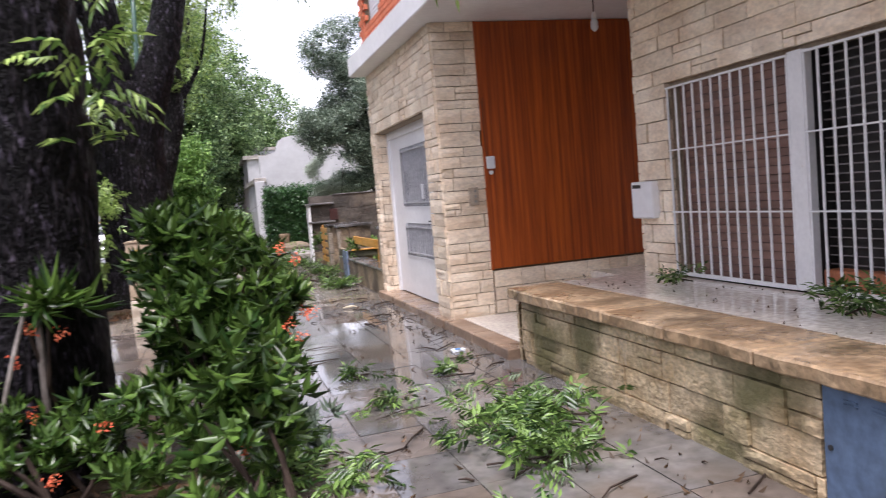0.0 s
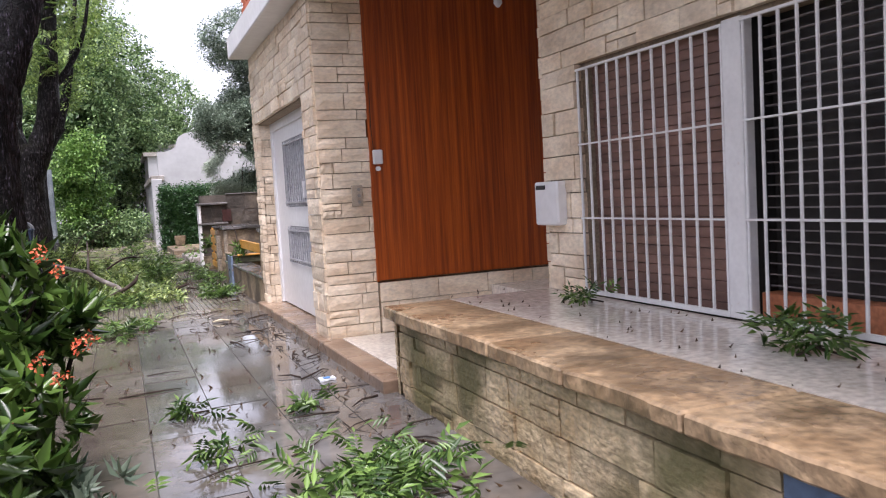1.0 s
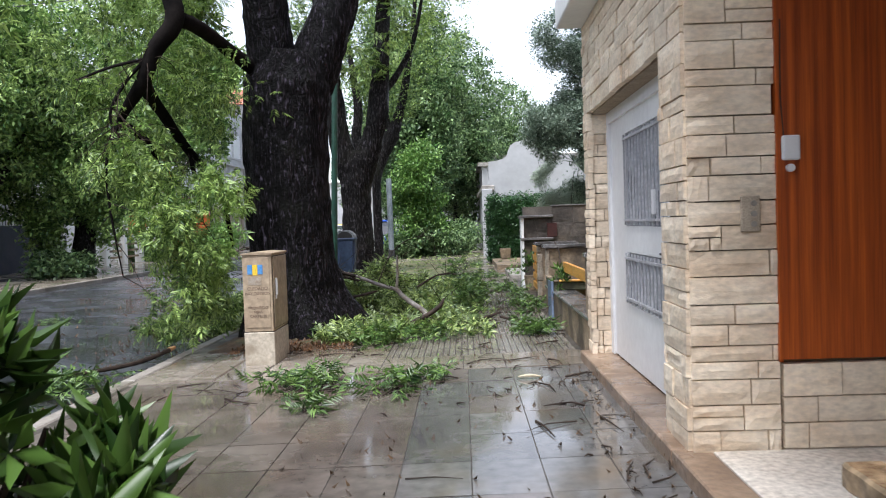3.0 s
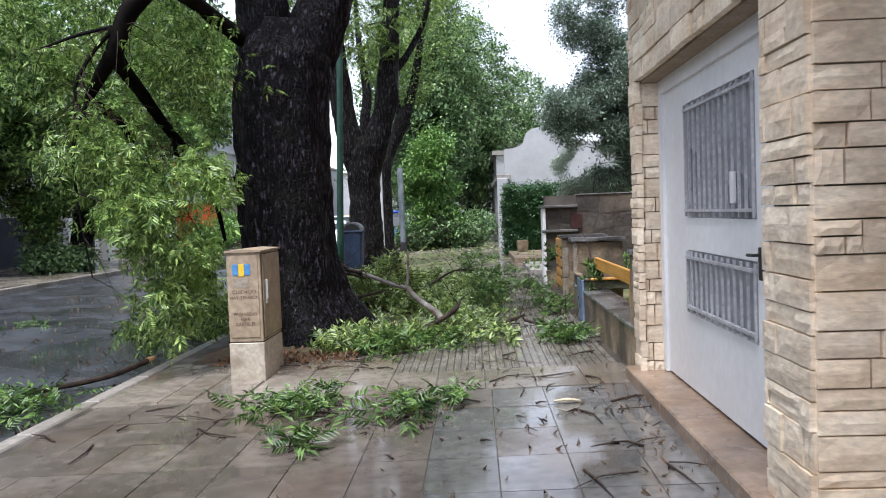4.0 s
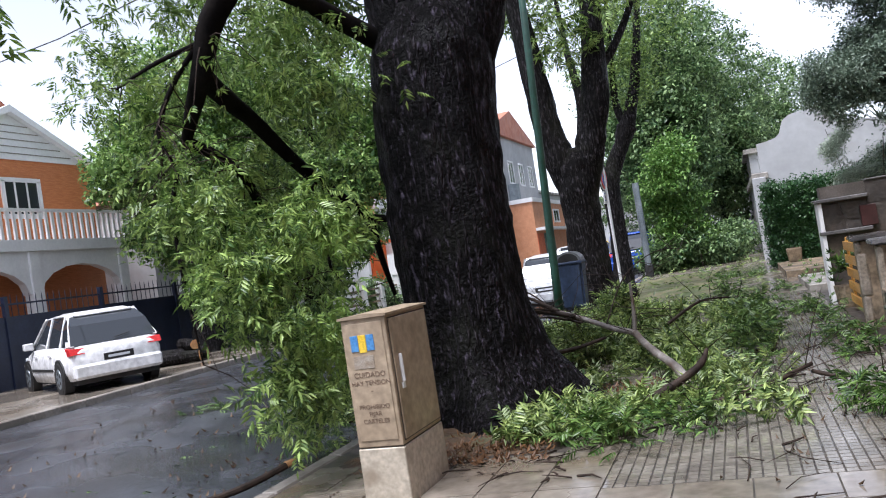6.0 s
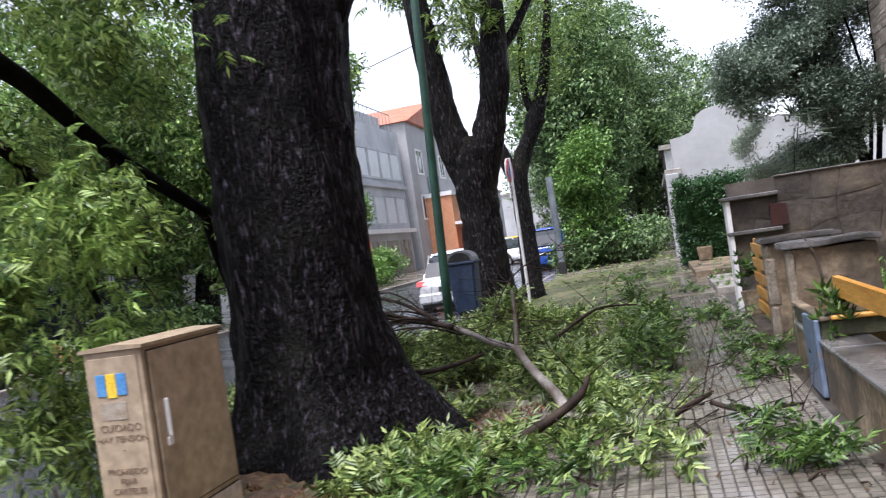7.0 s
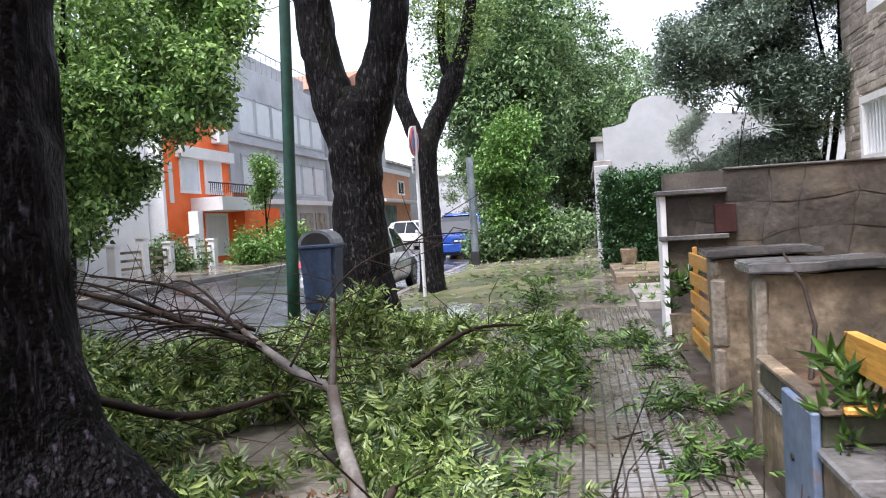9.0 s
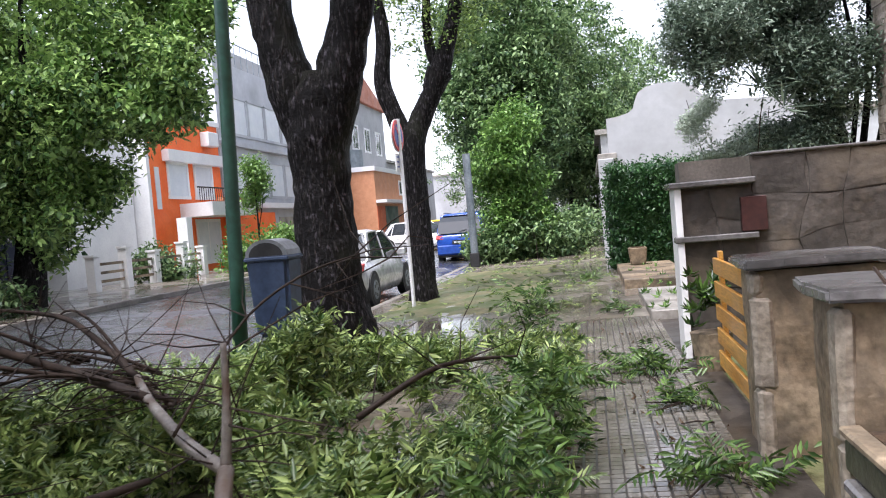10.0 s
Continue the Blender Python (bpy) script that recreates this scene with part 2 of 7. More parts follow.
LEAF_DARK = foliage("dark_garden_leaves", (0.045, 0.080, 0.055), (0.36, 0.45, 0.34), (0.16, 0.22, 0.15), 0.4)
LEAF_GREY = foliage("silver_leaves", (0.30, 0.36, 0.28), (0.48, 0.54, 0.44), (0.38, 0.44, 0.36), 0.5)
LEAF_IVY = foliage("ivy_leaves", (0.012, 0.050, 0.016), (0.085, 0.19, 0.06), (0.03, 0.09, 0.022), 0.35)
BLOSSOM = foliage("orange_red_blossom", (0.74, 0.12, 0.05), (0.86, 0.28, 0.14), (0.78, 0.18, 0.08), 0.5)
LITTER = foliage("brown_dead_leaves", (0.035, 0.022, 0.012), (0.13, 0.075, 0.035), (0.07, 0.042, 0.022), 0.5)
CAB = surface("tan_painted_steel", (0.32, 0.245, 0.165), (0.39, 0.305, 0.21), 2.0, (0.35, 0.55), 0.1, 50.0, 0.002, stain=(0.20, 0.145, 0.09), stain_scale=3.0, stain_amount=(0.55, 0.8))
CABLINE = surface("dark_seam", (0.05, 0.04, 0.03), (0.07, 0.055, 0.04), 5.0, (0.6, 0.8), 0.0)
PRINT = surface("faded_brown_print", (0.14, 0.09, 0.06), (0.18, 0.12, 0.08), 20.0, (0.5, 0.7), 0.0)
BLUE_PALE = surface("faded_blue_steel", (0.11, 0.155, 0.24), (0.17, 0.22, 0.31), 2.0, (0.35, 0.5), 0.1, 40.0, 0.002, stain=(0.20, 0.13, 0.08), stain_scale=6.0, stain_amount=(0.62, 0.75))
BLUE = surface("blue_grey_steel", (0.085, 0.135, 0.22), (0.12, 0.18, 0.27), 2.0, (0.35, 0.5), 0.08, 40.0, 0.002, stain=(0.06, 0.08, 0.11), stain_scale=2.5)
BINBLUE = surface("dark_blue_plastic", (0.035, 0.055, 0.105), (0.05, 0.075, 0.135), 2.0, (0.35, 0.5), 0.1, 50.0, 0.002)
BINLID = surface("grey_plastic_lid", (0.13, 0.14, 0.15), (0.19, 0.20, 0.21), 2.0, (0.25, 0.45), 0.05)
GREENPOLE = surface("dark_green_paint", (0.012, 0.05, 0.035), (0.02, 0.075, 0.05), 2.0, (0.3, 0.5), 0.1, 50.0, 0.002)
YELLOW = surface("yellow_varnished_wood", (0.48, 0.22, 0.035), (0.64, 0.33, 0.07), 3.0, (0.3, 0.5), 0.2, 40.0, 0.003, stretch=(4, 0.4, 4), rnd=0.1)
REDBOX = surface("dark_red_paint", (0.035, 0.012, 0.010), (0.06, 0.018, 0.015), 3.0, (0.4, 0.6), 0.1)
REDSIGN = surface("red_sign_paint", (0.55, 0.02, 0.02), (0.62, 0.03, 0.03), 3.0, (0.3, 0.4), 0.0)
BLUESIGN = surface("blue_sign_paint", (0.02, 0.06, 0.30), (0.03, 0.08, 0.36), 3.0, (0.3, 0.4), 0.0)
YELLOWSTICK = surface("yellow_sticker", (0.75, 0.50, 0.03), (0.8, 0.55, 0.05), 8.0, (0.4, 0.5), 0.0)
BLUESTICK = surface("blue_sticker", (0.06, 0.22, 0.50), (0.10, 0.30, 0.58), 8.0, (0.4, 0.5), 0.0)
GALV = surface("galvanised_post", (0.16, 0.19, 0.21), (0.24, 0.27, 0.29), 3.0, (0.35, 0.5), 0.05, metal=0.4)
BLACK = surface("black_rubber", (0.012, 0.012, 0.012), (0.025, 0.025, 0.025), 5.0, (0.5, 0.7), 0.1)
NAVY = surface("navy_fence_paint", (0.008, 0.012, 0.03), (0.014, 0.02, 0.045), 2.0, (0.3, 0.5), 0.05)
WINGLASS = glass("dark_window_glass", (0.03, 0.035, 0.04))
BLINDS = surface("pale_blinds", (0.62, 0.66, 0.70), (0.70, 0.73, 0.76), 2.0, (0.3, 0.4), 0.0, grain=(0.95, 1.03))
GREYB = surface("grey_facade_panels", (0.43, 0.445, 0.475), (0.53, 0.545, 0.575), 0.5, (0.5, 0.7), 0.1, 20.0, stain=(0.30, 0.31, 0.33), stain_scale=0.4, grain=(0.93, 1.04))
ROOFTILE = surface("terracotta_roof", (0.42, 0.14, 0.08), (0.52, 0.20, 0.12), 2.0, (0.6, 0.8), 0.4, 20.0, 0.01, island=0.15)


def wood_panel():
    m, n, l, p = nodes_of("varnished_red_brown_wood")
    col = mixed(n, l, span(n, l, noise_node(n, l, 1.6, 6.0, (18, 18, 0.35)), 0.35, 0.65, 0, 1), (0.23, 0.036, 0.003), (0.48, 0.098, 0.009))
    col = mixed(n, l, 1.0, col, span(n, l, noise_node(n, l, 8.0, 6.0, (20, 20, 0.4)), 0.3, 0.7, 0.75, 1.2), "MULTIPLY")
    r = n.new("ShaderNodeObjectInfo").outputs["Random"]
    col = mixed(n, l, 1.0, col, span(n, l, r, 0, 1, 0.96, 1.04), "MULTIPLY")
    l.new(col, p.inputs["Base Color"])
    p.inputs["Roughness"].default_value = 0.42
    return m


WOOD = wood_panel()


# ---- mesh helpers ----
def world_of(o):
    if o is None:
        return Matrix.Identity(4)
    return world_of(o.parent) @ o.matrix_parent_inverse @ o.matrix_basis


def thing(name, label, category, base=(0, 0, 0), group="", kind=""):
    ob = new(name)
    ob.matrix_basis = Matrix.Translation(base)
    ob.empty_display_size = 0.1
    return tagged(ob, label, category, group, kind)


def child(ob, parent):
    ob.parent = parent
    ob.matrix_parent_inverse = world_of(parent).inverted()
    return ob


def mesh_of(name, bm, material, smooth=False):
    me = bpy.data.meshes.new(name)
    bm.normal_update()
    bm.to_mesh(me)
    bm.free()
    me.materials.append(material)
    if smooth:
        me.polygons.foreach_set("use_smooth", [True] * len(me.polygons))
    return me


def part(name, bm, material, parent, label="", smooth=False):
    ob = new(name, mesh_of(name, bm, material, smooth))
    child(ob, parent)
    if label:
        ob["label"] = label
    return ob


def solo(name, bm, material, label, category, group="", kind="", smooth=False):
    return tagged(new(name, mesh_of(name, bm, material, smooth)), label, category, group, kind)


def piece(name, me, parent, m):
    ob = new(name, me)
    ob.parent = parent
    ob.matrix_parent_inverse = world_of(parent).inverted()
    ob.matrix_basis = m
    return ob


def box(x0, x1, y0, y1, z0, z1, bevel=0.0, bm=None):
    bm = bm or bmesh.new()
    r = bmesh.ops.create_cube(bm, size=1.0, matrix=Matrix.Translation(((x0 + x1) / 2, (y0 + y1) / 2, (z0 + z1) / 2)) @ Matrix.Diagonal((abs(x1 - x0), abs(y1 - y0), abs(z1 - z0), 1)))
    if bevel:
        edges = list({e for v in r["verts"] for e in v.link_edges})
        bmesh.ops.bevel(bm, geom=edges, offset=bevel, segments=1, affect="EDGES")
    return bm


def tube(points, radii, seg=8, bm=None, closed=True):
    bm = bm or bmesh.new()
    pts = [Vector(p) for p in points]
    rings = []
    side = None
    for i, p in enumerate(pts):
        d = (pts[min(i + 1, len(pts) - 1)] - pts[max(i - 1, 0)]).normalized()
        if side is None:
            side = d.orthogonal().normalized()
        side = (side - d * side.dot(d)).normalized()
        up = d.cross(side)
        r = radii[i] if isinstance(radii, (list, tuple)) else radii
        rings.append([bm.verts.new(p + (side * math.cos(a) + up * math.sin(a)) * r) for a in (2 * math.pi * k / seg for k in range(seg))])
    for a, b in zip(rings, rings[1:]):
        for k in range(seg):
            bm.faces.new((a[k], a[(k + 1) % seg], b[(k + 1) % seg], b[k]))
    if closed:
        bm.faces.new(list(reversed(rings[0])))
        bm.faces.new(rings[-1])
    return bm


def prism(outline, axis, a, b, bm=None):
    """An outline of (u, v) pairs drawn out along an axis: 'x': (y, z), 'y': (x, z), 'z': (x, y)."""
    bm = bm or bmesh.new()

    def at(u, v, w):
        return {"x": (w, u, v), "y": (u, w, v), "z": (u, v, w)}[axis]
    lo = [bm.verts.new(at(u, v, a)) for u, v in outline]
    hi = [bm.verts.new(at(u, v, b)) for u, v in outline]
    k = len(outline)
    for i in range(k):
        bm.faces.new((lo[i], lo[(i + 1) % k], hi[(i + 1) % k], hi[i]))
    bm.faces.new(list(reversed(lo)))
    bm.faces.new(hi)
    bmesh.ops.recalc_face_normals(bm, faces=bm.faces)
    return bm


def roughen(bm, amount, scale):
    for v in bm.verts:
        v.co += noise.noise_vector(v.co * scale) * amount
    return bm


def raw(name, verts, faces, material):
    me = bpy.data.meshes.new(name)
    me.from_pydata([tuple(v) for v in verts], [], faces)
    me.materials.append(material)
    me.update()
    return me


# ---- ground ----
def gz(x):
    """Height of the pavement, which falls to the kerb."""
    return 0.021 * (x - 1.7)


KERB_X, FAR_X = -1.85, -8.6
SIDE_END = 110.0


def road_z(x):
    u = (x - FAR_X) / (KERB_X - 0.15 - FAR_X)
    return -0.20 * u + 0.03 * (1 - u) + 0.10 * math.sin(math.pi * min(max(u, 0), 1))


bm = bmesh.new()
xs = [-400, -60, FAR_X] + [FAR_X + (KERB_X - FAR_X) * k / 10 for k in range(1, 10)] + [KERB_X, 60, 400]
cols = [[bm.verts.new((x, y, -0.22 if x >= KERB_X or x < FAR_X else road_z(x))) for x in xs] for y in (-300, -8, 20, 60, 120, 600)]
for a, b in zip(cols, cols[1:]):
    for i in range(len(xs) - 1):
        bm.faces.new((a[i], a[i + 1], b[i + 1], b[i]))
solo("road", bm, ASPHALT, "wet dark asphalt street with puddled sheen", "road", kind="structure", smooth=True)

bm = prism([(KERB_X, -0.3), (2.8, -0.3), (2.8, gz(2.8) - 0.007), (KERB_X, gz(KERB_X) - 0.007)], "y", -8, SIDE_END)
pavement = solo("pavement", bm, GROUT, "wet tiled pavement strewn with twigs and leaves", "pavement", kind="structure")
bm = prism([(-60, -0.3), (FAR_X - 0.12, -0.3), (FAR_X - 0.12, 0.13), (-14, 0.16), (-60, 0.16)], "y", -8, SIDE_END)
solo("far_pavement", bm, TILE_B, "wet beige pavement across the street", "pavement", kind="structure")
bm = box(2.8, 60, -8, SIDE_END, -0.3, 0.0)
solo("garden_ground", bm, GRASS_SOIL, "muddy garden soil with grass patches", "ground", kind="structure")


# ---- stone blocks ----
def block_meshes(material, count=5, rough=0.10):
    out = []
    for k in range(count):
        bm = bmesh.new()
        # unit block: face towards -y, with an uneven split front
        nx, nz = 4, 2
        front = [[bm.verts.new((-0.5 + i / nx + (random.uniform(-0.03, 0.03) if 0 < i < nx else 0), (-0.5 - random.uniform(0, rough) * 1.6 if 0 < i < nx and j == 1 else -0.42 - random.uniform(0, rough)), -0.5 + j / nz)) for i in range(nx + 1)] for j in range(nz + 1)]
        back = {}
        for j in range(nz):
            for i in range(nx):
                bm.faces.new((front[j][i], front[j][i + 1], front[j + 1][i + 1], front[j + 1][i]))
        ring = [front[0][i] for i in range(nx + 1)] + [front[j][nx] for j in range(1, nz + 1)] + [front[nz][i] for i in range(nx - 1, -1, -1)] + [front[j][0] for j in range(nz - 1, 0, -1)]
        rear = [bm.verts.new((v.co.x, 0.5, v.co.z)) for v in ring]
        for i in range(len(ring)):
            i2 = (i + 1) % len(ring)
            bm.faces.new((ring[i2], ring[i], rear[i], rear[i2]))
        out.append(mesh_of("stone", bm, material))
    return out


def courses(height, lo, hi, rng):
    z, out = 0.0, []
    while z < height - 0.02:
        h = min(rng.uniform(lo, hi), height - z)
        if height - z - h < lo * 0.6:
            h = height - z
        out.append((z, h))
        z += h
    return out


def lay(parent, meshes, origin, along, normal, length, height, seed, holes=(), lo=0.075, hi=0.17, llo=0.2, lhi=0.55, depth=0.05, gap=0.0075, split=0.12):
    """Coursed blocks on a wall: origin is the lower start, holes are (u0, u1, v0, v1)."""
    rng = random.Random(seed)
    along, normal, up = Vector(along), Vector(normal), Vector((0, 0, 1))
    for z, h in courses(height, lo, hi, rng):
        u = -rng.uniform(0, 0.2)
        while u < length:
            w = rng.uniform(llo, lhi)
            a, b = max(u, 0), min(u + w, length)
            u += w
            runs = [(a, b)]
            for u0, u1, v0, v1 in holes:
                if z + h / 2 > v0 and z + h / 2 < v1:
                    runs = [q for s, e in runs for q in ((s, min(e, u0)), (max(s, u1), e)) if q[1] - q[0] > 0.03]
            for s, e in runs:
                if e - s < 0.03:
                    continue
                bits = [(s, e, z, h)]
                if split and h > 0.115 and e - s > 0.16 and rng.random() < split:
                    cut, mid = h * rng.uniform(0.38, 0.62), s + (e - s) * rng.uniform(0.35, 0.65)
                    low = [(s, e, z, cut)] if rng.random() < 0.5 else [(s, mid, z, cut), (mid, e, z, cut)]
                    bits = low + [(s, e, z + cut, h - cut)]
                for s_, e_, z_, h_ in bits:
                    stone_at(parent, rng, meshes, origin, along, normal, up, s_, e_, z_, h_, depth, gap)


def stone_at(parent, rng, meshes, origin, along, normal, up, s, e, z, h, depth, gap):
    c = Vector(origin) + along * ((s + e) / 2) + up * (z + h / 2) + normal * (depth * 0.5 + rng.uniform(-0.009, 0.009))
    rot = Matrix((along, -normal, up)).transposed().to_4x4()
    if rot.determinant() < 0:
        rot = Matrix((-along, -normal, up)).transposed().to_4x4()
    m = Matrix.Translation(c) @ rot @ Matrix.Diagonal((e - s - gap, depth, h - gap, 1))
    piece("stone", rng.choice(meshes), parent, m)


def rubble(parent, material, origin, along, normal, length, height, cell, seed, holes=(), depth=0.06, gap=0.014):
    """Random rubble: uneven four-cornered stones between wandering joints."""
    rng = random.Random(seed)
    along, normal, up, origin = Vector(along), Vector(normal), Vector((0, 0, 1)), Vector(origin)
    nu, nv = max(2, round(length / cell[0])), max(2, round(height / cell[1]))
    grid = [[(length * (i + (rng.uniform(-0.26, 0.26) if 0 < i < nu else 0)) / nu, height * (j + (rng.uniform(-0.16, 0.16) if 0 < j < nv else 0)) / nv) for i in range(nu + 1)] for j in range(nv + 1)]
    for j in range(nv):
        for i in range(nu):
            q = [grid[j][i], grid[j][i + 1], grid[j + 1][i + 1], grid[j + 1][i]]
            cu, cv = sum(a for a, b in q) / 4, sum(b for a, b in q) / 4
            if any(u0 < cu < u1 and v0 < cv < v1 for u0, u1, v0, v1 in holes):
                continue
            ring = []
            for k in range(4):
                (a, b), (c, d) = q[k], q[(k + 1) % 4]
                ring += [(a, b), ((a + c) / 2 + rng.uniform(-0.02, 0.02), (b + d) / 2 + rng.uniform(-0.02, 0.02))]
            inset = [(u + (cu - u) * gap / max(0.05, math.hypot(cu - u, cv - v)), v + (cv - v) * gap / max(0.05, math.hypot(cu - u, cv - v))) for u, v in ring]
            out = rng.uniform(0.75, 1.15) * depth
            at = [origin + along * u + up * v for u, v in inset]
            vs = at + [p + normal * out * rng.uniform(0.82, 0.95) for p in at] + [origin + along * (cu + (u - cu) * 0.7) + up * (cv + (v - cv) * 0.7) + normal * out * rng.uniform(0.9, 1.15) for u, v in inset]
            fs = [(a, (a + 1) % 8, (a + 1) % 8 + 8, a + 8) for a in range(8)] + [(a + 8, (a + 1) % 8 + 8, (a + 1) % 8 + 16, a + 16) for a in range(8)] + [tuple(range(16, 24))]
            me = raw("stone", vs, fs, material)
            piece("stone", me, parent, Matrix.Identity(4))


BLOCKS = block_meshes(STONE)
BLOCKS_LOW = block_meshes(STONE_LOW)

# ---- the stone-faced house ----
SF = 9.55          # plane of the wood-clad side wall
WX = 3.87          # plane of the window wall
house = thing("stone_house", "two-storey house faced with cream split stone and red brick above", "house", (4, 8, 0))
wall_g = part("garage_wall", prism([(2.67, 0), (2.67, 3.2), (2.9, 3.2), (2.9, 0)], "y", SF + 0.05, 10.05), MORTAR, house)
box(2.67, 2.9, 12.86, 12.95, 0, 3.2, bm=(bm := bmesh.new()))
box(2.67, 2.9, 10.05, 12.86, 2.35, 3.2, bm=bm)
box(2.9, 6.0, 12.8, 12.95, 0, 3.2, bm=bm)
part("garage_wall", bm, MORTAR, house)
lay(wall_g, BLOCKS, (2.67, SF + 0.02, 0.10), (0, 1, 0), (-1, 0, 0), 3.4, 3.1, 11, [(0.5, 3.16, -0.1, 2.25)])
wall_s = part("side_wall", box(2.67, 5.3, SF + 0.05, SF + 0.25, 0, 3.2), MORTAR, house)
lay(wall_s, BLOCKS, (2.635, SF + 0.05, 0.10), (1, 0, 0), (0, -1, 0), 0.475, 3.1, 12, lo=0.085, hi=0.165, llo=0.22)
lay(wall_s, BLOCKS, (3.12, SF + 0.05, 0.02), (1, 0, 0), (0, -1, 0), 2.15, 0.56, 13)
# jamb and reveal of the garage opening
lay(wall_g, BLOCKS, (2.64, 12.80, 0.10), (1, 0, 0), (0, -1, 0), 0.2, 2.25, 14, llo=0.2, lhi=0.3, depth=0.04)

# wood cladding in vertical boards
clad = thing("wood_cladding", "varnished red-brown timber cladding in tall vertical boards on the side wall", "cladding", (4.1, SF, 0.6))
part("backing", box(3.115, 5.3, SF + 0.012, SF + 0.045, 0.6, 3.195), WOOD, clad)
bw = 0.1028
plank = mesh_of("board", box(0, bw - 0.0005, -0.012, 0.012, 0.602, 3.193), WOOD)
for k in range(21):
    piece("board", plank, clad, Matrix.Translation((3.118 + k * bw, SF, 0)))
part("edge_strip", box(3.10, 3.118, SF - 0.018, SF + 0.04, 0.59, 3.195), WOOD, clad)

# window wall
wall_w = part("window_wall", box(WX + 0.03, WX + 0.25, 7.22, 7.70, 0.0, 3.2), MORTAR, house)
bm = box(WX + 0.03, WX + 0.25, -3, 7.22, 2.14, 3.2)
box(WX + 0.03, WX + 0.25, -3, 4.1, 0.5, 2.14, bm=bm)
box(WX + 0.25, 5.3, 7.55, 7.70, 0.0, 3.2, bm=bm)
part("window_wall", bm, MORTAR, house)
lay(wall_w, BLOCKS, (WX + 0.03, 0.8, 0.62), (0, 1, 0), (-1, 0, 0), 6.88, 2.58, 15, [(3.3, 6.42, -0.1, 1.52)], lo=0.09, hi=0.175, llo=0.22, lhi=0.5)
lay(wall_w, BLOCKS, (WX, 7.70, 0.0), (1, 0, 0), (0, 1, 0), 1.4, 3.2, 16)
part("recess_wall", box(5.3, 5.5, 7.55, SF + 0.25, 0, 3.2), WHITE, house, "pale painted wall at the back of the entrance")
part("house_mass", box(4.25, 9.0, -6, 7.5, 0, 3.2), PLASTER, house)
part("house_mass", box(5.5, 9.0, 7.55, 12.9, 0, 3.2), PLASTER, house)
# slab, soffit and upper storey
bm = box(2.38, 6.5, -6, 12.97, 3.2, 3.46, 0.01)
part("floor_slab", bm, WHITE, house, "white painted slab edge and soffit")
upper = part("upper_wall", box(2.62, 6.5, -6, 11.2, 3.46, 6.6), MORTAR, house, "red brick upper wall")
bm = box(2.62, 2.9, 11.2, 11.65, 3.46, 6.6)
box(2.62, 2.9, 12.6, 12.95, 3.46, 6.6, bm=bm)
box(2.62, 2.9, 11.65, 12.6, 5.3, 6.6, bm=bm)
box(2.62, 2.9, 11.65, 12.6, 3.46, 3.85, bm=bm)
box(2.9, 6.5, 11.2, 12.95, 3.46, 6.6, bm=bm)
part("upper_wall", bm, MORTAR, house)
brick_me = mesh_of("brick", box(-0.5, 0.5, -0.5, 0.5, -0.5, 0.5, 0.02), REDBRICK)
rng = random.Random(3)
for r in range(26):
    for c in range(16):
        y = 12.84 - 0.235 * c - (0.117 if r % 2 else 0)
        z = 3.50 + 0.073 * r
        if 11.65 < y < 12.6 and z > 3.85:
            continue
        piece("brick", brick_me, upper, Matrix.Translation((2.615, y, z)) @ Matrix.Diagonal((0.05, 0.225, 0.064, 1)))
upwin = part("upper_window", box(2.70, 2.74, 11.65, 12.6, 3.85, 5.3), WHITE, house, "grey slatted shutter in a white frame")
for k in range(24):
    part("slat", box(2.675, 2.70, 11.7, 12.55, 3.9 + 0.055 * k, 3.945 + 0.055 * k), BLINDS, upwin)

# porch: low stone wall, coping, floor and landing
PE = 7.70
porch = thing("porch", "raised porch behind a low mossy stone wall with flagstone coping", "porch", (3.2, 4, 0))
core = part("porch_wall", box(2.67, 3.3, -4, PE - 0.05, 0, 0.545), surface("dark_mossy_joint", (0.06, 0.047, 0.028), (0.11, 0.085, 0.055), 6.0, (0.7, 0.9), 0.3, 60.0), porch)
lay(core, BLOCKS_LOW, (2.67, -1.0, 0.0), (0, 1, 0), (-1, 0, 0), 8.57, 0.545, 21, [(4.79, 5.28, -0.1, 0.6)], lo=0.11, hi=0.2, llo=0.16, lhi=0.5, split=0.3, gap=0.009)
lay(core, BLOCKS_LOW, (2.63, PE - 0.05, 0.0), (1, 0, 0), (0, 1, 0), 1.3, 0.545, 22, lo=0.07, hi=0.13)
part("porch_core", box(3.3, WX + 0.03, -4, PE - 0.05, 0, 0.6), MORTAR, porch)
rng = random.Random(5)
y = -3.0
while y < PE + 0.02:
    ln = min(rng.uniform(0.7, 1.25), PE + 0.04 - y)
    if PE - y - ln < 0.4:
        ln = PE + 0.04 - y
    bm = bmesh.new()
    n = 16
    outer = [(2.565 + rng.uniform(-0.006, 0.006), y + 0.004 + (ln - 0.008) * i / n) for i in range(n + 1)]
    inner = [(3.06, y + ln - 0.004), (3.06, y + 0.004)]
    prism(outer + inner, "z", 0.55 + rng.uniform(-0.010, 0.004), 0.622 + rng.uniform(-0.006, 0.006), bm)
    bmesh.ops.bevel(bm, geom=list(bm.edges), offset=0.010, segments=1, affect="EDGES")
    for v in bm.verts:
        if v.co.x < 2.7:
            v.co += Vector((noise.noise(v.co * 3.3) * 0.014, 0, noise.noise(v.co * 5 + Vector((3, 0, 0))) * 0.005))
    part("coping_stone", bm, SLAB, porch)
    y += ln
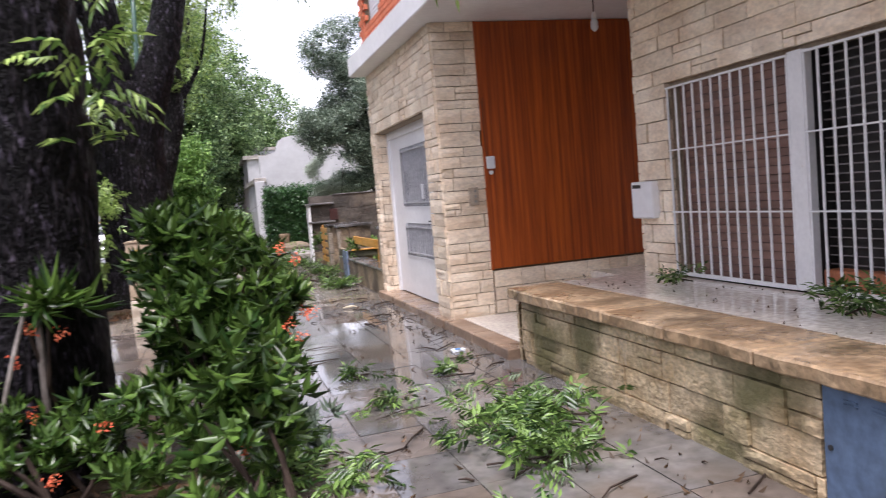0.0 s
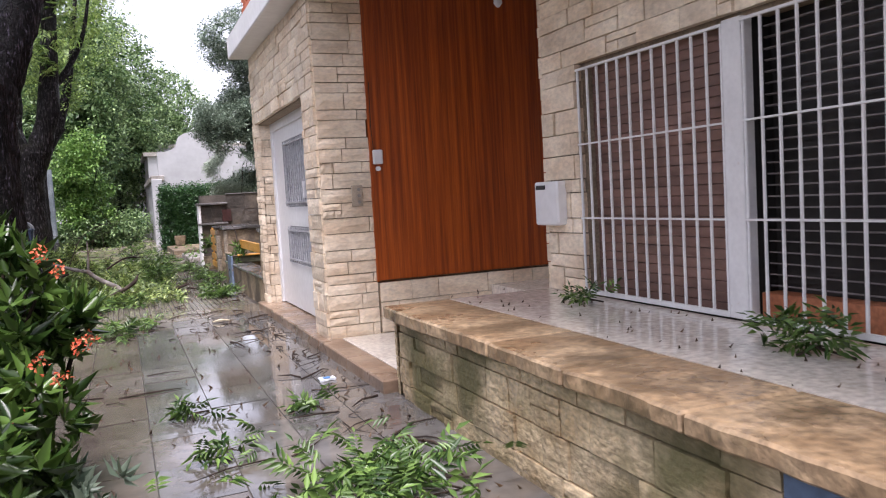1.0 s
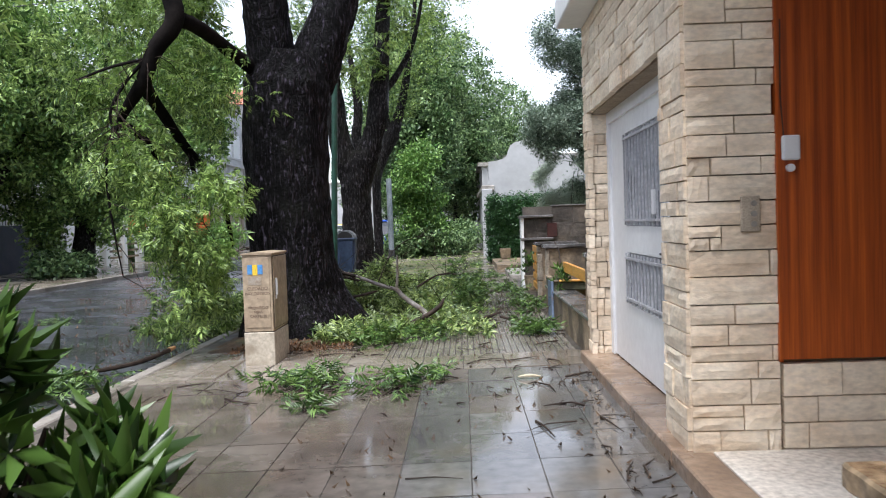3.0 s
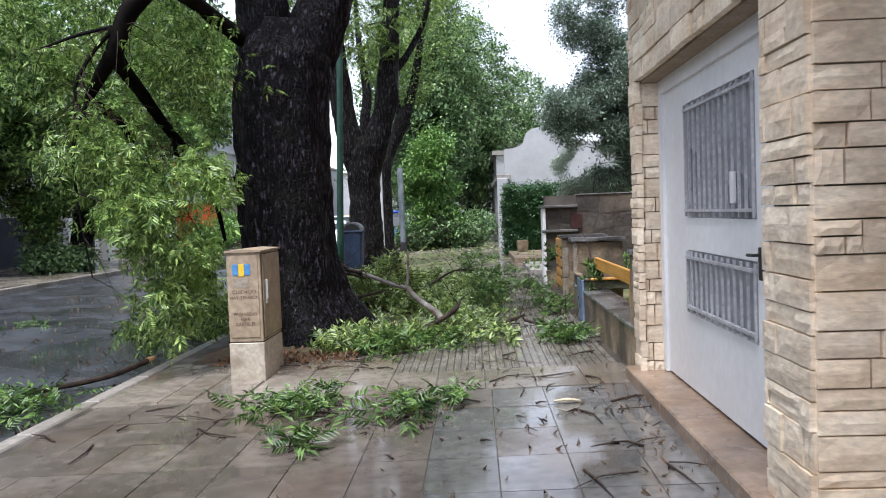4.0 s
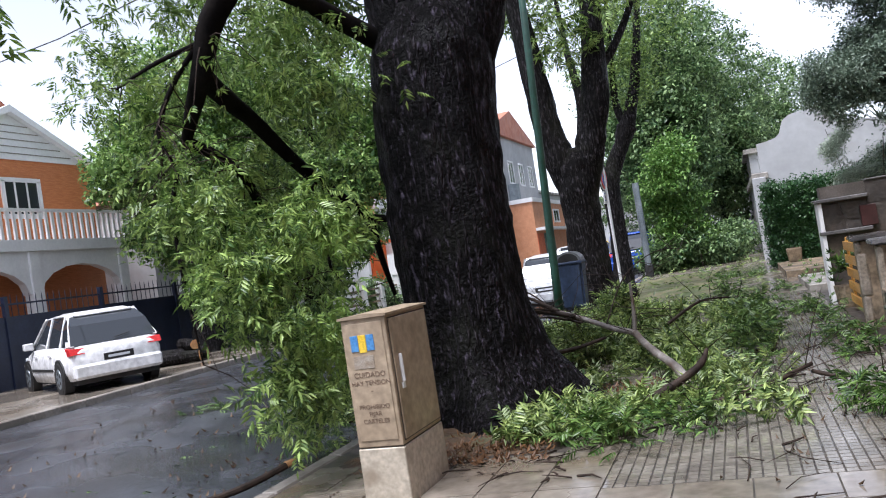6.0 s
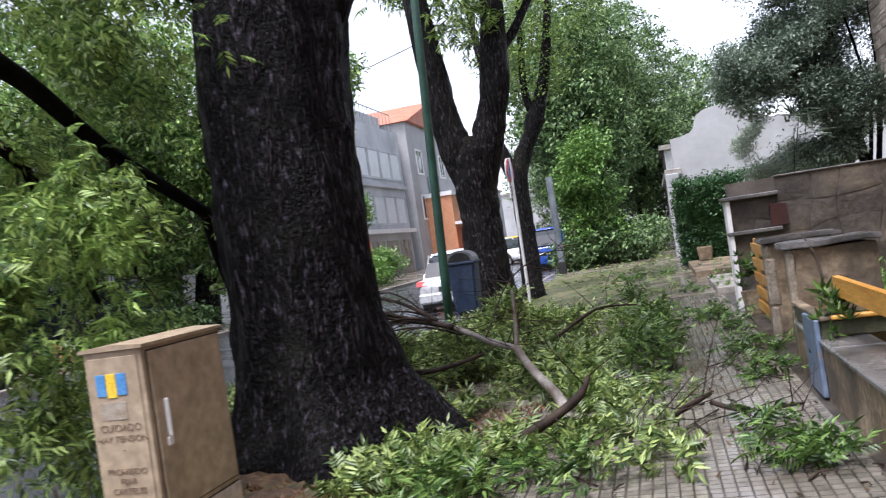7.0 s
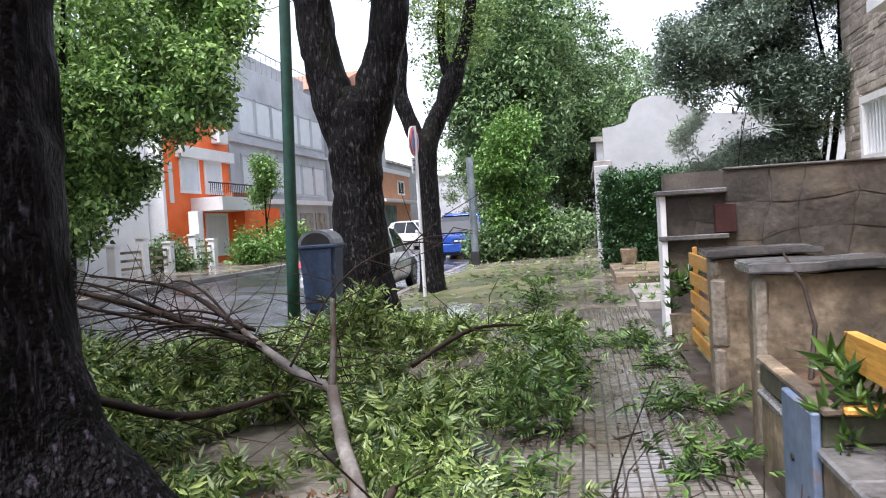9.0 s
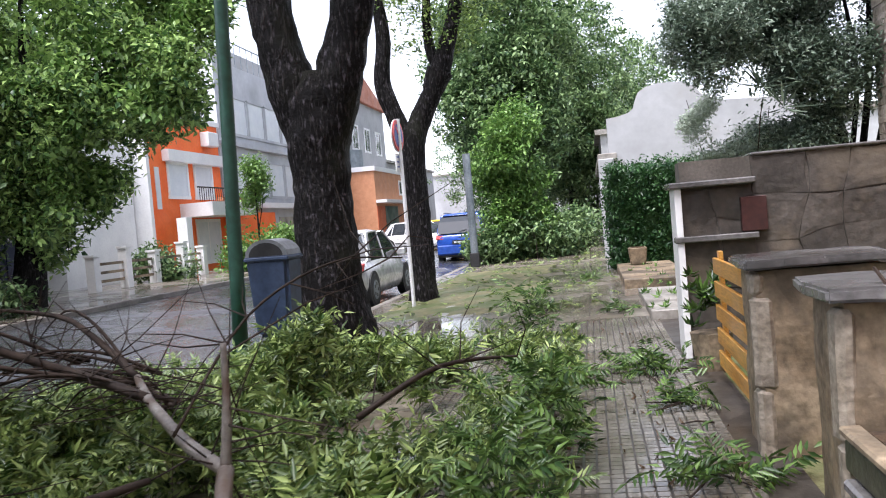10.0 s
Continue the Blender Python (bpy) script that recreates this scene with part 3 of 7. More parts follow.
tile_me = mesh_of("floor_tile", box(-0.1985, 0.1985, -0.2985, 0.2985, -0.015, 0.0), PORCH)
part("floor_bed", box(3.06, WX + 0.03, -4, PE + 0.03, 0.58, 0.607), GROUT, porch)
for i in range(2):
    for j in range(20):
        piece("floor_tile", tile_me, porch, Matrix.Translation((3.262 + 0.4 * i, PE - 0.28 - 0.6 * j, 0.621)))
landing = thing("entrance_landing", "low cream tiled landing beside the stone porch wall", "landing", (3.2, 8.8, 0))
for k, (x0, x1, z) in enumerate(((2.74, 3.9, 0.115), (3.9, 4.25, 0.29), (4.25, 5.3, 0.46))):
    part("tread", box(x0, x1, 7.77 if x0 > 3.0 else PE + 0.03, SF, 0, z, 0.004), PORCH, landing)

# stone step along the house
y = 7.72
rng = random.Random(9)
step = thing("stone_step", "worn brown stone step along the foot of the house", "step", (2.6, 10, 0))
for ln in (0.95, 0.95, 1.05, 1.1, 1.2):
    y0 = y
    y += ln
    part("step_stone", box(2.535, 2.74 if y < 9.7 else 2.86, y0 + 0.003, y - 0.003, -0.02, 0.112, 0.010), STEP, step)
part("door_threshold", box(2.86, 3.1, 10.05, 12.8, 0, 0.125), STEP, step)

# garage door: a wide leaf with two barred lights, and a narrow one
gd = thing("garage_door", "white steel double door with barred frosted lights and a black lever handle", "door", (2.84, 11.4, 0.12))
bm = box(2.80, 2.87, 12.66, 12.78, 0.12, 2.35)
box(2.80, 2.87, 10.05, 10.1, 0.12, 2.35, bm=bm)
box(2.80, 2.87, 10.1, 12.66, 2.25, 2.35, bm=bm)
part("frame", bm, WHITE, gd)


def leaf(y0, y1, lights):
    zs = [0.13] + [z for a in lights for z in a[2:]] + [2.25]
    bm = bmesh.new()
    box(2.825, 2.855, y0, y1, 0.13, lights[0][2], bm=bm)
    for a, b in zip(lights, lights[1:]):
        box(2.825, 2.855, y0, y1, a[3], b[2], bm=bm)
    box(2.825, 2.855, y0, y1, lights[-1][3], 2.25, bm=bm)
    for la in lights:
        box(2.825, 2.855, y0, la[0], la[2], la[3], bm=bm)
        box(2.825, 2.855, la[1], y1, la[2], la[3], bm=bm)
    d = part("leaf", bm, WHITE, gd)
    for la in lights:
        part("pane", box(2.845, 2.85, la[0], la[1], la[2], la[3]), FROST, d, "grey frosted pane")
        n = max(2, round((la[1] - la[0]) / 0.115))
        for k in range(n + 1):
            yy = la[0] + 0.01 + (la[1] - la[0] - 0.02) * k / n
            part("bar", box(2.806, 2.82, yy - 0.007, yy + 0.007, la[2] + 0.01, la[3] - 0.01), IRON_G, d)
        for z in (la[2] + 0.05, la[3] - 0.05):
            part("bar", box(2.800, 2.822, la[0], la[1], z - 0.009, z + 0.009), IRON_G, d)
    return d


FROST = surface("frosted_grey_pane", (0.20, 0.215, 0.235), (0.30, 0.315, 0.335), 1.5, (0.25, 0.4), 0.05, 30.0)
IRON_G = surface("grey_iron_bar", (0.42, 0.42, 0.44), (0.52, 0.52, 0.53), 3.0, (0.35, 0.5), 0.0)
d1 = leaf(10.56, 12.66, [(10.71, 12.06, 0.65, 1.09), (10.71, 12.06, 1.31, 2.09)])
d2 = leaf(10.1, 10.55, [(10.18, 10.4, 0.65, 1.09), (10.18, 10.4, 1.31, 2.09)])
bm = box(2.80, 2.825, 10.60, 10.635, 1.00, 1.17, 0.004)
tube([(2.80, 10.617, 1.13), (2.77, 10.617, 1.13), (2.768, 10.70, 1.128)], 0.009, 6, bm)
part("handle", bm, BLACK, gd, "black lever handle")
part("catch", box(2.80, 2.824, 11.02, 11.07, 1.40, 1.58, 0.004), WHITE, gd)

# grilled window
win = thing("barred_window", "wide shuttered window behind a white iron grille", "window", (WX, 5.7, 0.65))
bm = box(WX - 0.03, WX + 0.05, 5.70, 5.83, 0.635, 2.14, 0.004)
part("mullion", bm, IRON_W, win)
for y0, y1 in ((5.83, 7.21), (4.12, 5.70)):
    n = round((y1 - y0) / 0.117)
    for k in range(n + 1):
        yy = y0 + 0.012 + (y1 - y0 - 0.024) * k / n
        part("grille_bar", tube([(WX - 0.02, yy, 0.64), (WX - 0.02, yy, 2.12)], 0.0095, 6), IRON_W, win)
    for z, h in ((0.65, 0.014), (1.14, 0.005), (1.63, 0.005), (2.12, 0.007)):
        part("grille_rail", box(WX - 0.032, WX - 0.012, y0, y1, z - h, z + h), IRON_W, win)
# backings of shutter and louvre carry the shade between slats as black
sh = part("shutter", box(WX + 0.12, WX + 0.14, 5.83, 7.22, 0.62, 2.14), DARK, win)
me = mesh_of("shutter_slat", prism([(-0.012, -0.026), (-0.012, 0.026), (0.0, 0.03), (0.006, 0.0), (0.0, -0.03)], "y", 5.84, 7.21), SHUTTER)
for k in range(26):
    piece("shutter_slat", me, sh, Matrix.Translation((WX + 0.115, 0, 0.65 + 0.0585 * k)))
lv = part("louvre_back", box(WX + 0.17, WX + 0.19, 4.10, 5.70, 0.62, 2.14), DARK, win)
me = mesh_of("louvre_slat", box(-0.009, 0.009, 4.12, 5.69, -0.0035, 0.0035), SLATD)
for k in range(24):
    piece("louvre_slat", me, lv, Matrix.Translation((WX + 0.12, 0, 0.80 + 0.056 * k)) @ pose(0, 0, 0, 0, 8, 0))
# sheet and block added to stop daylight and carry the unlit room's dark
part("room_dark_sheet", box(WX + 0.26, WX + 0.32, 3.9, 7.5, 0.5, 2.4), DARK, win)
part("mullion_gap_block", box(WX + 0.05, WX + 0.28, 5.71, 5.82, 0.62, 2.14), DARK, win)
part("brick_sill", box(WX + 0.05, WX + 0.17, 4.12, 5.69, 0.62, 0.77, 0.005), CLAY, win, "orange brick sill")

# small fittings of the house
meter = thing("meter_box", "white plastic electricity meter box on the stone pier", "meter box", (WX - 0.1, 7.6, 1.1))
part("case", box(WX - 0.10, WX - 0.015, 7.40, 7.72, 1.09, 1.40, 0.012), WHITE, meter)
part("display", box(WX - 0.104, WX - 0.098, 7.56, 7.69, 1.345, 1.375), BLACK, meter, "dark display strip")
inter = thing("intercom", "small white doorbell box on the wood cladding", "intercom", (3.17, SF - 0.03, 1.7))
part("case", box(3.125, 3.215, SF - 0.05, SF - 0.012, 1.66, 1.79, 0.008), WHITE, inter)
part("button", tube([(3.17, SF - 0.012, 1.62), (3.17, SF - 0.035, 1.62)], 0.022, 10), WHITE, inter)
part("cable", tube([(3.14, SF - 0.016, 1.79), (3.125, SF - 0.018, 2.0), (3.13, SF - 0.018, 2.4)], 0.003, 4), BLACK, inter)
PALE_PLATE = surface("weathered_plate", (0.34, 0.28, 0.21), (0.46, 0.38, 0.29), 12.0, (0.5, 0.7), 0.3, 40.0)
bellp = thing("old_bell_plate", "weathered metal bell plate on the stone pier", "bell plate", (2.95, SF, 1.4))
part("plate", box(2.91, 3.01, SF - 0.022, SF, 1.29, 1.48, 0.004), PALE_PLATE, bellp)
for z in (1.33, 1.385, 1.44):
    part("button", tube([(2.975, SF - 0.022, z), (2.975, SF - 0.030, z)], 0.016, 8), CONC, bellp)
lamp = thing("bare_bulb_lamp", "bare bulb in a socket hanging from the porch soffit", "lamp", (4.0, 8.6, 3.2))
part("rose", tube([(4.0, 8.6, 3.198), (4.0, 8.6, 3.17)], 0.04, 12), WHITE, lamp)
part("cord", tube([(4.0, 8.6, 3.17), (4.0, 8.6, 3.05)], 0.006, 5), BLACK, lamp)
part("socket", tube([(4.0, 8.6, 3.05), (4.0, 8.6, 2.99)], [0.018, 0.026], 10), WHITE, lamp)
part("bulb", tube([(4.0, 8.6, 2.99), (4.0, 8.6, 2.96), (4.0, 8.6, 2.90), (4.0, 8.6, 2.87)], [0.022, 0.036, 0.036, 0.012], 12), BLINDS, lamp, "white glass bulb, unlit", smooth=True)
gas = thing("gas_meter_cupboard", "blue-grey steel meter cupboard set in the low stone wall", "cupboard", (2.64, 4.0, 0))
part("door", box(2.612, 2.65, 3.80, 4.27, 0.01, 0.545, 0.004), BLUE, gas)
for y in (3.94, 4.08):
    for z in (0.475, 0.492):
        part("vent_slot", box(2.605, 2.613, y, y + 0.07, z, z + 0.007), BLUE, gas)
part("lock", tube([(2.613, 4.23, 0.28), (2.604, 4.23, 0.28)], 0.012, 8), BLACK, gas)

# ---- garden front of the next house ----
def low_wall():
    w = thing("garden_wall", "low stained garden wall with a wet slate coping", "garden wall", (2.8, 15, 0))
    bm = box(2.64, 2.92, 13.0, 17.05, -0.02, 0.37)
    bmesh.ops.subdivide_edges(bm, edges=list(bm.edges), cuts=10, use_grid_fill=True)
    part("wall", roughen(bm, 0.008, 5), CONC_BR, w)
    y = 13.0
    for ln in (1.3, 1.4, 1.35):
        part("coping", box(2.62, 2.94, y + 0.003, y + ln - 0.003, 0.375, 0.415, 0.01), COPING, w)
        y += ln
    return w


low_wall()
pl = thing("concrete_post", "slim weathered concrete post against the house", "post", (2.7, 13.1, 0))
part("shaft", box(2.63, 2.75, 13.03, 13.17, -0.02, 1.0, 0.012), CONC_BR, pl)
part("cap", box(2.61, 2.77, 13.01, 13.19, 1.0, 1.05, 0.01), COPING, pl)


PALE_EDGE = surface("pale_eroded_stone", (0.28, 0.23, 0.17), (0.46, 0.40, 0.32), 4.0, (0.5, 0.8), 0.9, 18.0, 0.014, stain=(0.14, 0.11, 0.08), stain_scale=4.0, stain_amount=(0.5, 0.66), grain=(0.6, 1.2))


def gate_pier(y0, y1, x1, top, seed):
    g = thing("gate_pier", "stained plastered gate pier with a flat slate cap", "gate pier", ((2.64 + x1) / 2, (y0 + y1) / 2, 0), "gate piers of the garden")
    bm = box(2.69, x1, y0, y1, -0.02, top - 0.06)
    bmesh.ops.subdivide_edges(bm, edges=list(bm.edges), cuts=12, use_grid_fill=True)
    for v in bm.verts:
        v.co += noise.noise_vector(v.co * (4 + seed)) * 0.014 + noise.noise_vector(v.co * 14) * 0.006
    part("shaft", bm, CONC_BR, g)
    rng = random.Random(70 + seed)
    z = 0.0
    while z < top - 0.1:
        h = min(rng.uniform(0.28, 0.5), top - 0.07 - z)
        bm = box(2.655, 2.72 + rng.uniform(-0.01, 0.03), y0 - 0.014 + rng.uniform(-0.006, 0.006), y0 + rng.uniform(0.06, 0.13), z + 0.002, z + h, 0.02)
        part("quoin", roughen(bm, 0.014, 11), PALE_EDGE, g, "pale eroded corner stone")
        z += h
    edge = [(2.63, y0 - 0.05), (2.8, y0 - 0.075), (3.0, y0 - 0.05), (x1 + 0.04, y0 - 0.065), (x1 + 0.06, y1 + 0.04), (3.0, y1 + 0.07), (2.64, y1 + 0.05), (2.615, (y0 + y1) / 2)]
    bm = prism(edge, "z", top - 0.045, top)
    bmesh.ops.bevel(bm, geom=list(bm.edges), offset=0.010, segments=2, affect="EDGES")
    bmesh.ops.subdivide_edges(bm, edges=list(bm.edges), cuts=2, use_grid_fill=True)
    part("cap", roughen(bm, 0.012, 6 + seed), COPING, g)
    return g


gate_pier(17.15, 17.55, 3.3, 1.0, 0)
gate_pier(18.53, 18.95, 3.3, 1.0, 1)
bluep = thing("blue_steel_plate", "faded blue steel meter plate fixed to the gate pier", "plate", (2.62, 16.3, 0.03))
part("plate", box(2.605, 2.638, 16.05, 16.49, 0.03, 0.54, 0.006), BLUE_PALE, bluep)
part("lock", tube([(2.605, 16.33, 0.30), (2.597, 16.33, 0.30)], 0.016, 8), BLACK, bluep)
MOSSY = surface("mossy_dark_concrete", (0.05, 0.055, 0.03), (0.12, 0.11, 0.07), 3.0, (0.5, 0.8), 0.8, 20.0, 0.012, stain=(0.03, 0.045, 0.015), stain_scale=3.0)
planter = thing("wall_planter", "dark concrete planter with a trailing plant behind the garden wall", "planter", (2.85, 16.85, 0.41))
bm = box(2.65, 3.3, 16.06, 17.12, 0.415, 0.53, 0.012)
bmesh.ops.subdivide_edges(bm, edges=list(bm.edges), cuts=3, use_grid_fill=True)
part("trough", roughen(bm, 0.012, 7), MOSSY, planter, "dark mossy concrete trough")
part("rim", roughen(box(2.64, 2.71, 16.03, 17.13, 0.53, 0.56, 0.008), 0.006, 8), CONC_BR, planter)
part("rim", roughen(box(2.715, 3.28, 16.03, 16.09, 0.53, 0.56, 0.008), 0.006, 8), YELLOW, planter, "yellowed wooden front rim")
part("soil", box(2.72, 3.27, 16.1, 17.1, 0.52, 0.545), SOIL, planter)
part("stick", tube([(2.75, 16.6, 0.54), (2.83, 16.8, 0.74), (2.84, 17.0, 0.9), (2.80, 17.2, 1.05)], [0.012, 0.011, 0.010, 0.006], 6), TWIG, planter, "bare dry stem")
rail = thing("yellow_rail", "yellow varnished plank rail on wooden posts over the garden wall", "rail", (2.85, 15, 0.4))
bm = prism([(2.80, 0.66), (2.845, 0.66), (2.845, 0.79), (2.80, 0.79)], "y", 13.2, 16.3)
part("plank", bm, YELLOW, rail)
for y in (13.55, 14.3):
    part("rail_post", box(2.845, 2.91, y - 0.045, y + 0.045, 0.415, 0.78, 0.004), YELLOW, rail)
gate = thing("slatted_gate", "open yellow slatted wooden garden gate", "gate", (2.75, 19.6, 0))
for k in range(5):
    part("slat", box(2.735, 2.76, 18.95, 20.3, 0.13 + 0.165 * k, 0.24 + 0.165 * k, 0.003), YELLOW, gate)
for y in (19.05, 20.2):
    part("batten", box(2.76, 2.79, y - 0.04, y + 0.04, 0.1, 0.95, 0.003), YELLOW, gate)

JOINT = surface("pale_lime_joint", (0.075, 0.064, 0.052), (0.125, 0.108, 0.09), 5.0, (0.7, 0.9), 0.4, 40.0)
# boundary wall in rough stone, across the lot
bw_t = thing("boundary_wall", "dark wet rubble boundary wall with slab coping", "wall", (5, 21.35, 0))
core = part("wall_core", box(2.66, 9.5, 21.31, 21.6, -0.02, 1.64), JOINT, bw_t)
rubble(core, RUBBLE, (2.66, 21.31, 0.0), (1, 0, 0), (0, -1, 0), 0.56, 1.40, (0.30, 0.30), 31, depth=0.016, gap=0.0045)
rubble(core, RUBBLE, (3.22, 21.31, 0.0), (1, 0, 0), (0, -1, 0), 6.2, 1.64, (0.40, 0.33), 32, depth=0.016, gap=0.0045)
part("coping", box(2.56, 3.24, 21.18, 21.66, 1.42, 1.47, 0.01), COPING, bw_t)
part("coping", box(3.235, 9.5, 21.275, 21.63, 1.64, 1.665, 0.008), COPING, bw_t)
part("ledge", box(2.58, 3.24, 21.2, 21.3, 0.97, 1.02, 0.008), COPING, bw_t)
part("white_edge", box(2.60, 2.655, 21.22, 21.62, -0.02, 1.42, 0.004), WHITE, bw_t, "white painted wall end")
part("letter_box", box(3.12, 3.32, 21.235, 21.31, 1.03, 1.31, 0.004), REDBOX, bw_t, "dark red letter box door")

# ---- leaves ----
def leaf_quad(out, base, along, side, up, length, width, droop):
    """Adds one folded lanceolate leaf to a template."""
    b, a, s, u = (np.array(q, float) for q in (base, along, side, up))
    k = len(out[0])
    out[0].extend([b, b + a * length * 0.42 - s * width + u * width * 0.35, b + a * length - u * droop, b + a * length * 0.42 + s * width + u * width * 0.35])
    out[1].extend([(k, k + 3, k + 2), (k, k + 2, k + 1)])


def pinnate(pairs=4, length=0.10, width=0.0165, rachis=0.19):
    out = ([], [])
    for i in range(pairs):
        y = rachis * (0.25 + 0.72 * i / pairs)
        z = -0.25 * (y / rachis) ** 2 * rachis
        for sg in (-1, 1):
            d = np.array((sg * 0.85, 0.5, -0.25 - 0.08 * (i % 2)))
            d /= np.linalg.norm(d)
            leaf_quad(out, (0, y, z), d, np.cross(d, (0, 0, 1)), (0, 0, 1), length * (0.8 + 0.25 * math.sin(i)), width, 0.02)
    leaf_quad(out, (0, rachis, -0.25 * rachis), (0, 0.95, -0.3), (1, 0, 0), (0, 0, 1), length, width, 0.02)
    return np.array(out[0]), np.array(out[1])


def whorl(count=12, length=0.17, width=0.022, tilt=(20, 65), seed=1):
    rng, out = random.Random(seed), ([], [])
    for i in range(count):
        a, e = 2.4 * i, radians(rng.uniform(*tilt))
        d = np.array((math.cos(a) * math.cos(e), math.sin(a) * math.cos(e), math.sin(e)))
        s = np.array((-math.sin(a), math.cos(a), 0))
        leaf_quad(out, (0, 0, -0.03 * i / count), d, s, np.cross(s, d), length * rng.uniform(0.7, 1.1), width, 0.03)
    return np.array(out[0]), np.array(out[1])


def tuft(count=14, spread=0.2, length=0.13, width=0.035, seed=2):
    rng, out = random.Random(seed), ([], [])
    for i in range(count):
        d = np.array((rng.gauss(0, 1), rng.gauss(0, 1), rng.gauss(-0.3, 0.7)))
        d /= np.linalg.norm(d)
        s = np.cross(d, (0.1, 0.2, 1))
        s /= np.linalg.norm(s)
        b = np.array((rng.uniform(-1, 1), rng.uniform(-1, 1), rng.uniform(-0.8, 0.8))) * spread
        leaf_quad(out, b, d, s, np.cross(s, d), length * rng.uniform(0.7, 1.2), width, 0.01)
    return np.array(out[0]), np.array(out[1])


PINNATE = [pinnate(4, 0.095, 0.0135, 0.18), pinnate(3, 0.11, 0.0155, 0.15), pinnate(5, 0.085, 0.012, 0.22), pinnate(2, 0.115, 0.0165, 0.10)]
WHORL = [whorl(9, 0.125, 0.019, (-15, 55), 1), whorl(10, 0.105, 0.017, (-40, 45), 4), whorl(8, 0.135, 0.021, (-10, 70), 6)]
TUFT = [tuft(), tuft(16, 0.24, 0.12, 0.03, 5), tuft(12, 0.18, 0.15, 0.04, 8)]
TUFT_S = [tuft(12, 0.13, 0.075, 0.016, 21), tuft(14, 0.16, 0.065, 0.014, 22), tuft(11, 0.11, 0.085, 0.018, 23)]
FLAT = [whorl(1, 0.05, 0.013, (0, 1), 14), whorl(1, 0.07, 0.011, (0, 1), 15), whorl(1, 0.04, 0.012, (0, 1), 16)]


def leaves(name, parent, templates, points, material, seed, size=(0.8, 1.2), pitch=(-50, 30), roll=25, label="", facing=None):
    """Leaf sprays at the points, each turned at random: yaw free, pitch and roll within limits. One mesh."""
    rng = np.random.RandomState(seed)
    vs, fs, base = [], [], 0
    points = np.asarray(points, float)
    pick = rng.randint(0, len(templates), len(points))
    for k, (tv, tf) in enumerate(templates):
        p = points[pick == k]
        n = len(p)
        if not n:
            continue
        yaw = rng.uniform(0, 2 * math.pi, n)
        pit, rol = np.radians(rng.uniform(*pitch, n)), np.radians(rng.uniform(-roll, roll, n))
        cy, sy, cp, sp, cr, sr = np.cos(yaw), np.sin(yaw), np.cos(pit), np.sin(pit), np.cos(rol), np.sin(rol)
        z0, o1 = np.zeros(n), np.ones(n)
        rz = np.stack([np.stack([cy, -sy, z0], -1), np.stack([sy, cy, z0], -1), np.stack([z0, z0, o1], -1)], 1)
        rx = np.stack([np.stack([o1, z0, z0], -1), np.stack([z0, cp, -sp], -1), np.stack([z0, sp, cp], -1)], 1)
        ry = np.stack([np.stack([cr, z0, sr], -1), np.stack([z0, o1, z0], -1), np.stack([-sr, z0, cr], -1)], 1)
        r = rz @ rx @ ry * rng.uniform(*size, n)[:, None, None]
        v = np.einsum("nij,mj->nmi", r, tv) + p[:, None, :]
        f = tf[None] + (np.arange(n) * len(tv))[:, None, None] + base
        vs.append(v.reshape(-1, 3))
        fs.append(f.reshape(-1, 3))
        base += n * len(tv)
    v, f = np.concatenate(vs), np.concatenate(fs)
    me = bpy.data.meshes.new(name)
    me.vertices.add(len(v))
    me.vertices.foreach_set("co", v.ravel())
    me.loops.add(len(f) * 3)
    me.loops.foreach_set("vertex_index", f.ravel().astype(np.int32))
    me.polygons.add(len(f))
    me.polygons.foreach_set("loop_start", (np.arange(len(f)) * 3).astype(np.int32))
    me.update(calc_edges=True)
    me.materials.append(material)
    ob = new(name, me)
    if parent:
        child(ob, parent)
    if label:
        ob["label"] = label
    return ob


def blob(n, c, r, seed, shell=0.45, gaps=0.0, gscale=0.9):
    """Points in an uneven ellipsoid, thicker near its skin, with gaps by a noise field."""
    rng = np.random.RandomState(seed)
    out = []
    while len(out) < n:
        d = rng.normal(size=3)
        d /= np.linalg.norm(d)
        rad = 1 - (1 - shell) * rng.rand() ** 1.6
        q = Vector(d * rad * (1 + 0.22 * noise.noise(Vector(d) * 2.3 + Vector((seed, 0, 0)))))
        p = Vector(c) + Vector((q.x * r[0], q.y * r[1], q.z * r[2]))
        if gaps and noise.noise(p * gscale + Vector((0, seed, 0))) < gaps - 0.5 + 0.25 * rng.rand():
            continue
        out.append(tuple(p))
    return out


def smooth_path(points, radii, steps=6):
    pts, out, rad = [Vector(p) for p in points], [], []
    for i in range(len(pts) - 1):
        p0, p1, p2, p3 = pts[max(i - 1, 0)], pts[i], pts[i + 1], pts[min(i + 2, len(pts) - 1)]
        for k in range(steps):
            t = k / steps
            out.append(0.5 * ((2 * p1) + (p2 - p0) * t + (2 * p0 - 5 * p1 + 4 * p2 - p3) * t * t + (3 * p1 - p0 - 3 * p2 + p3) * t ** 3))
            rad.append(radii[i] + (radii[i + 1] - radii[i]) * t)
    return out + [pts[-1]], rad + [radii[-1]]


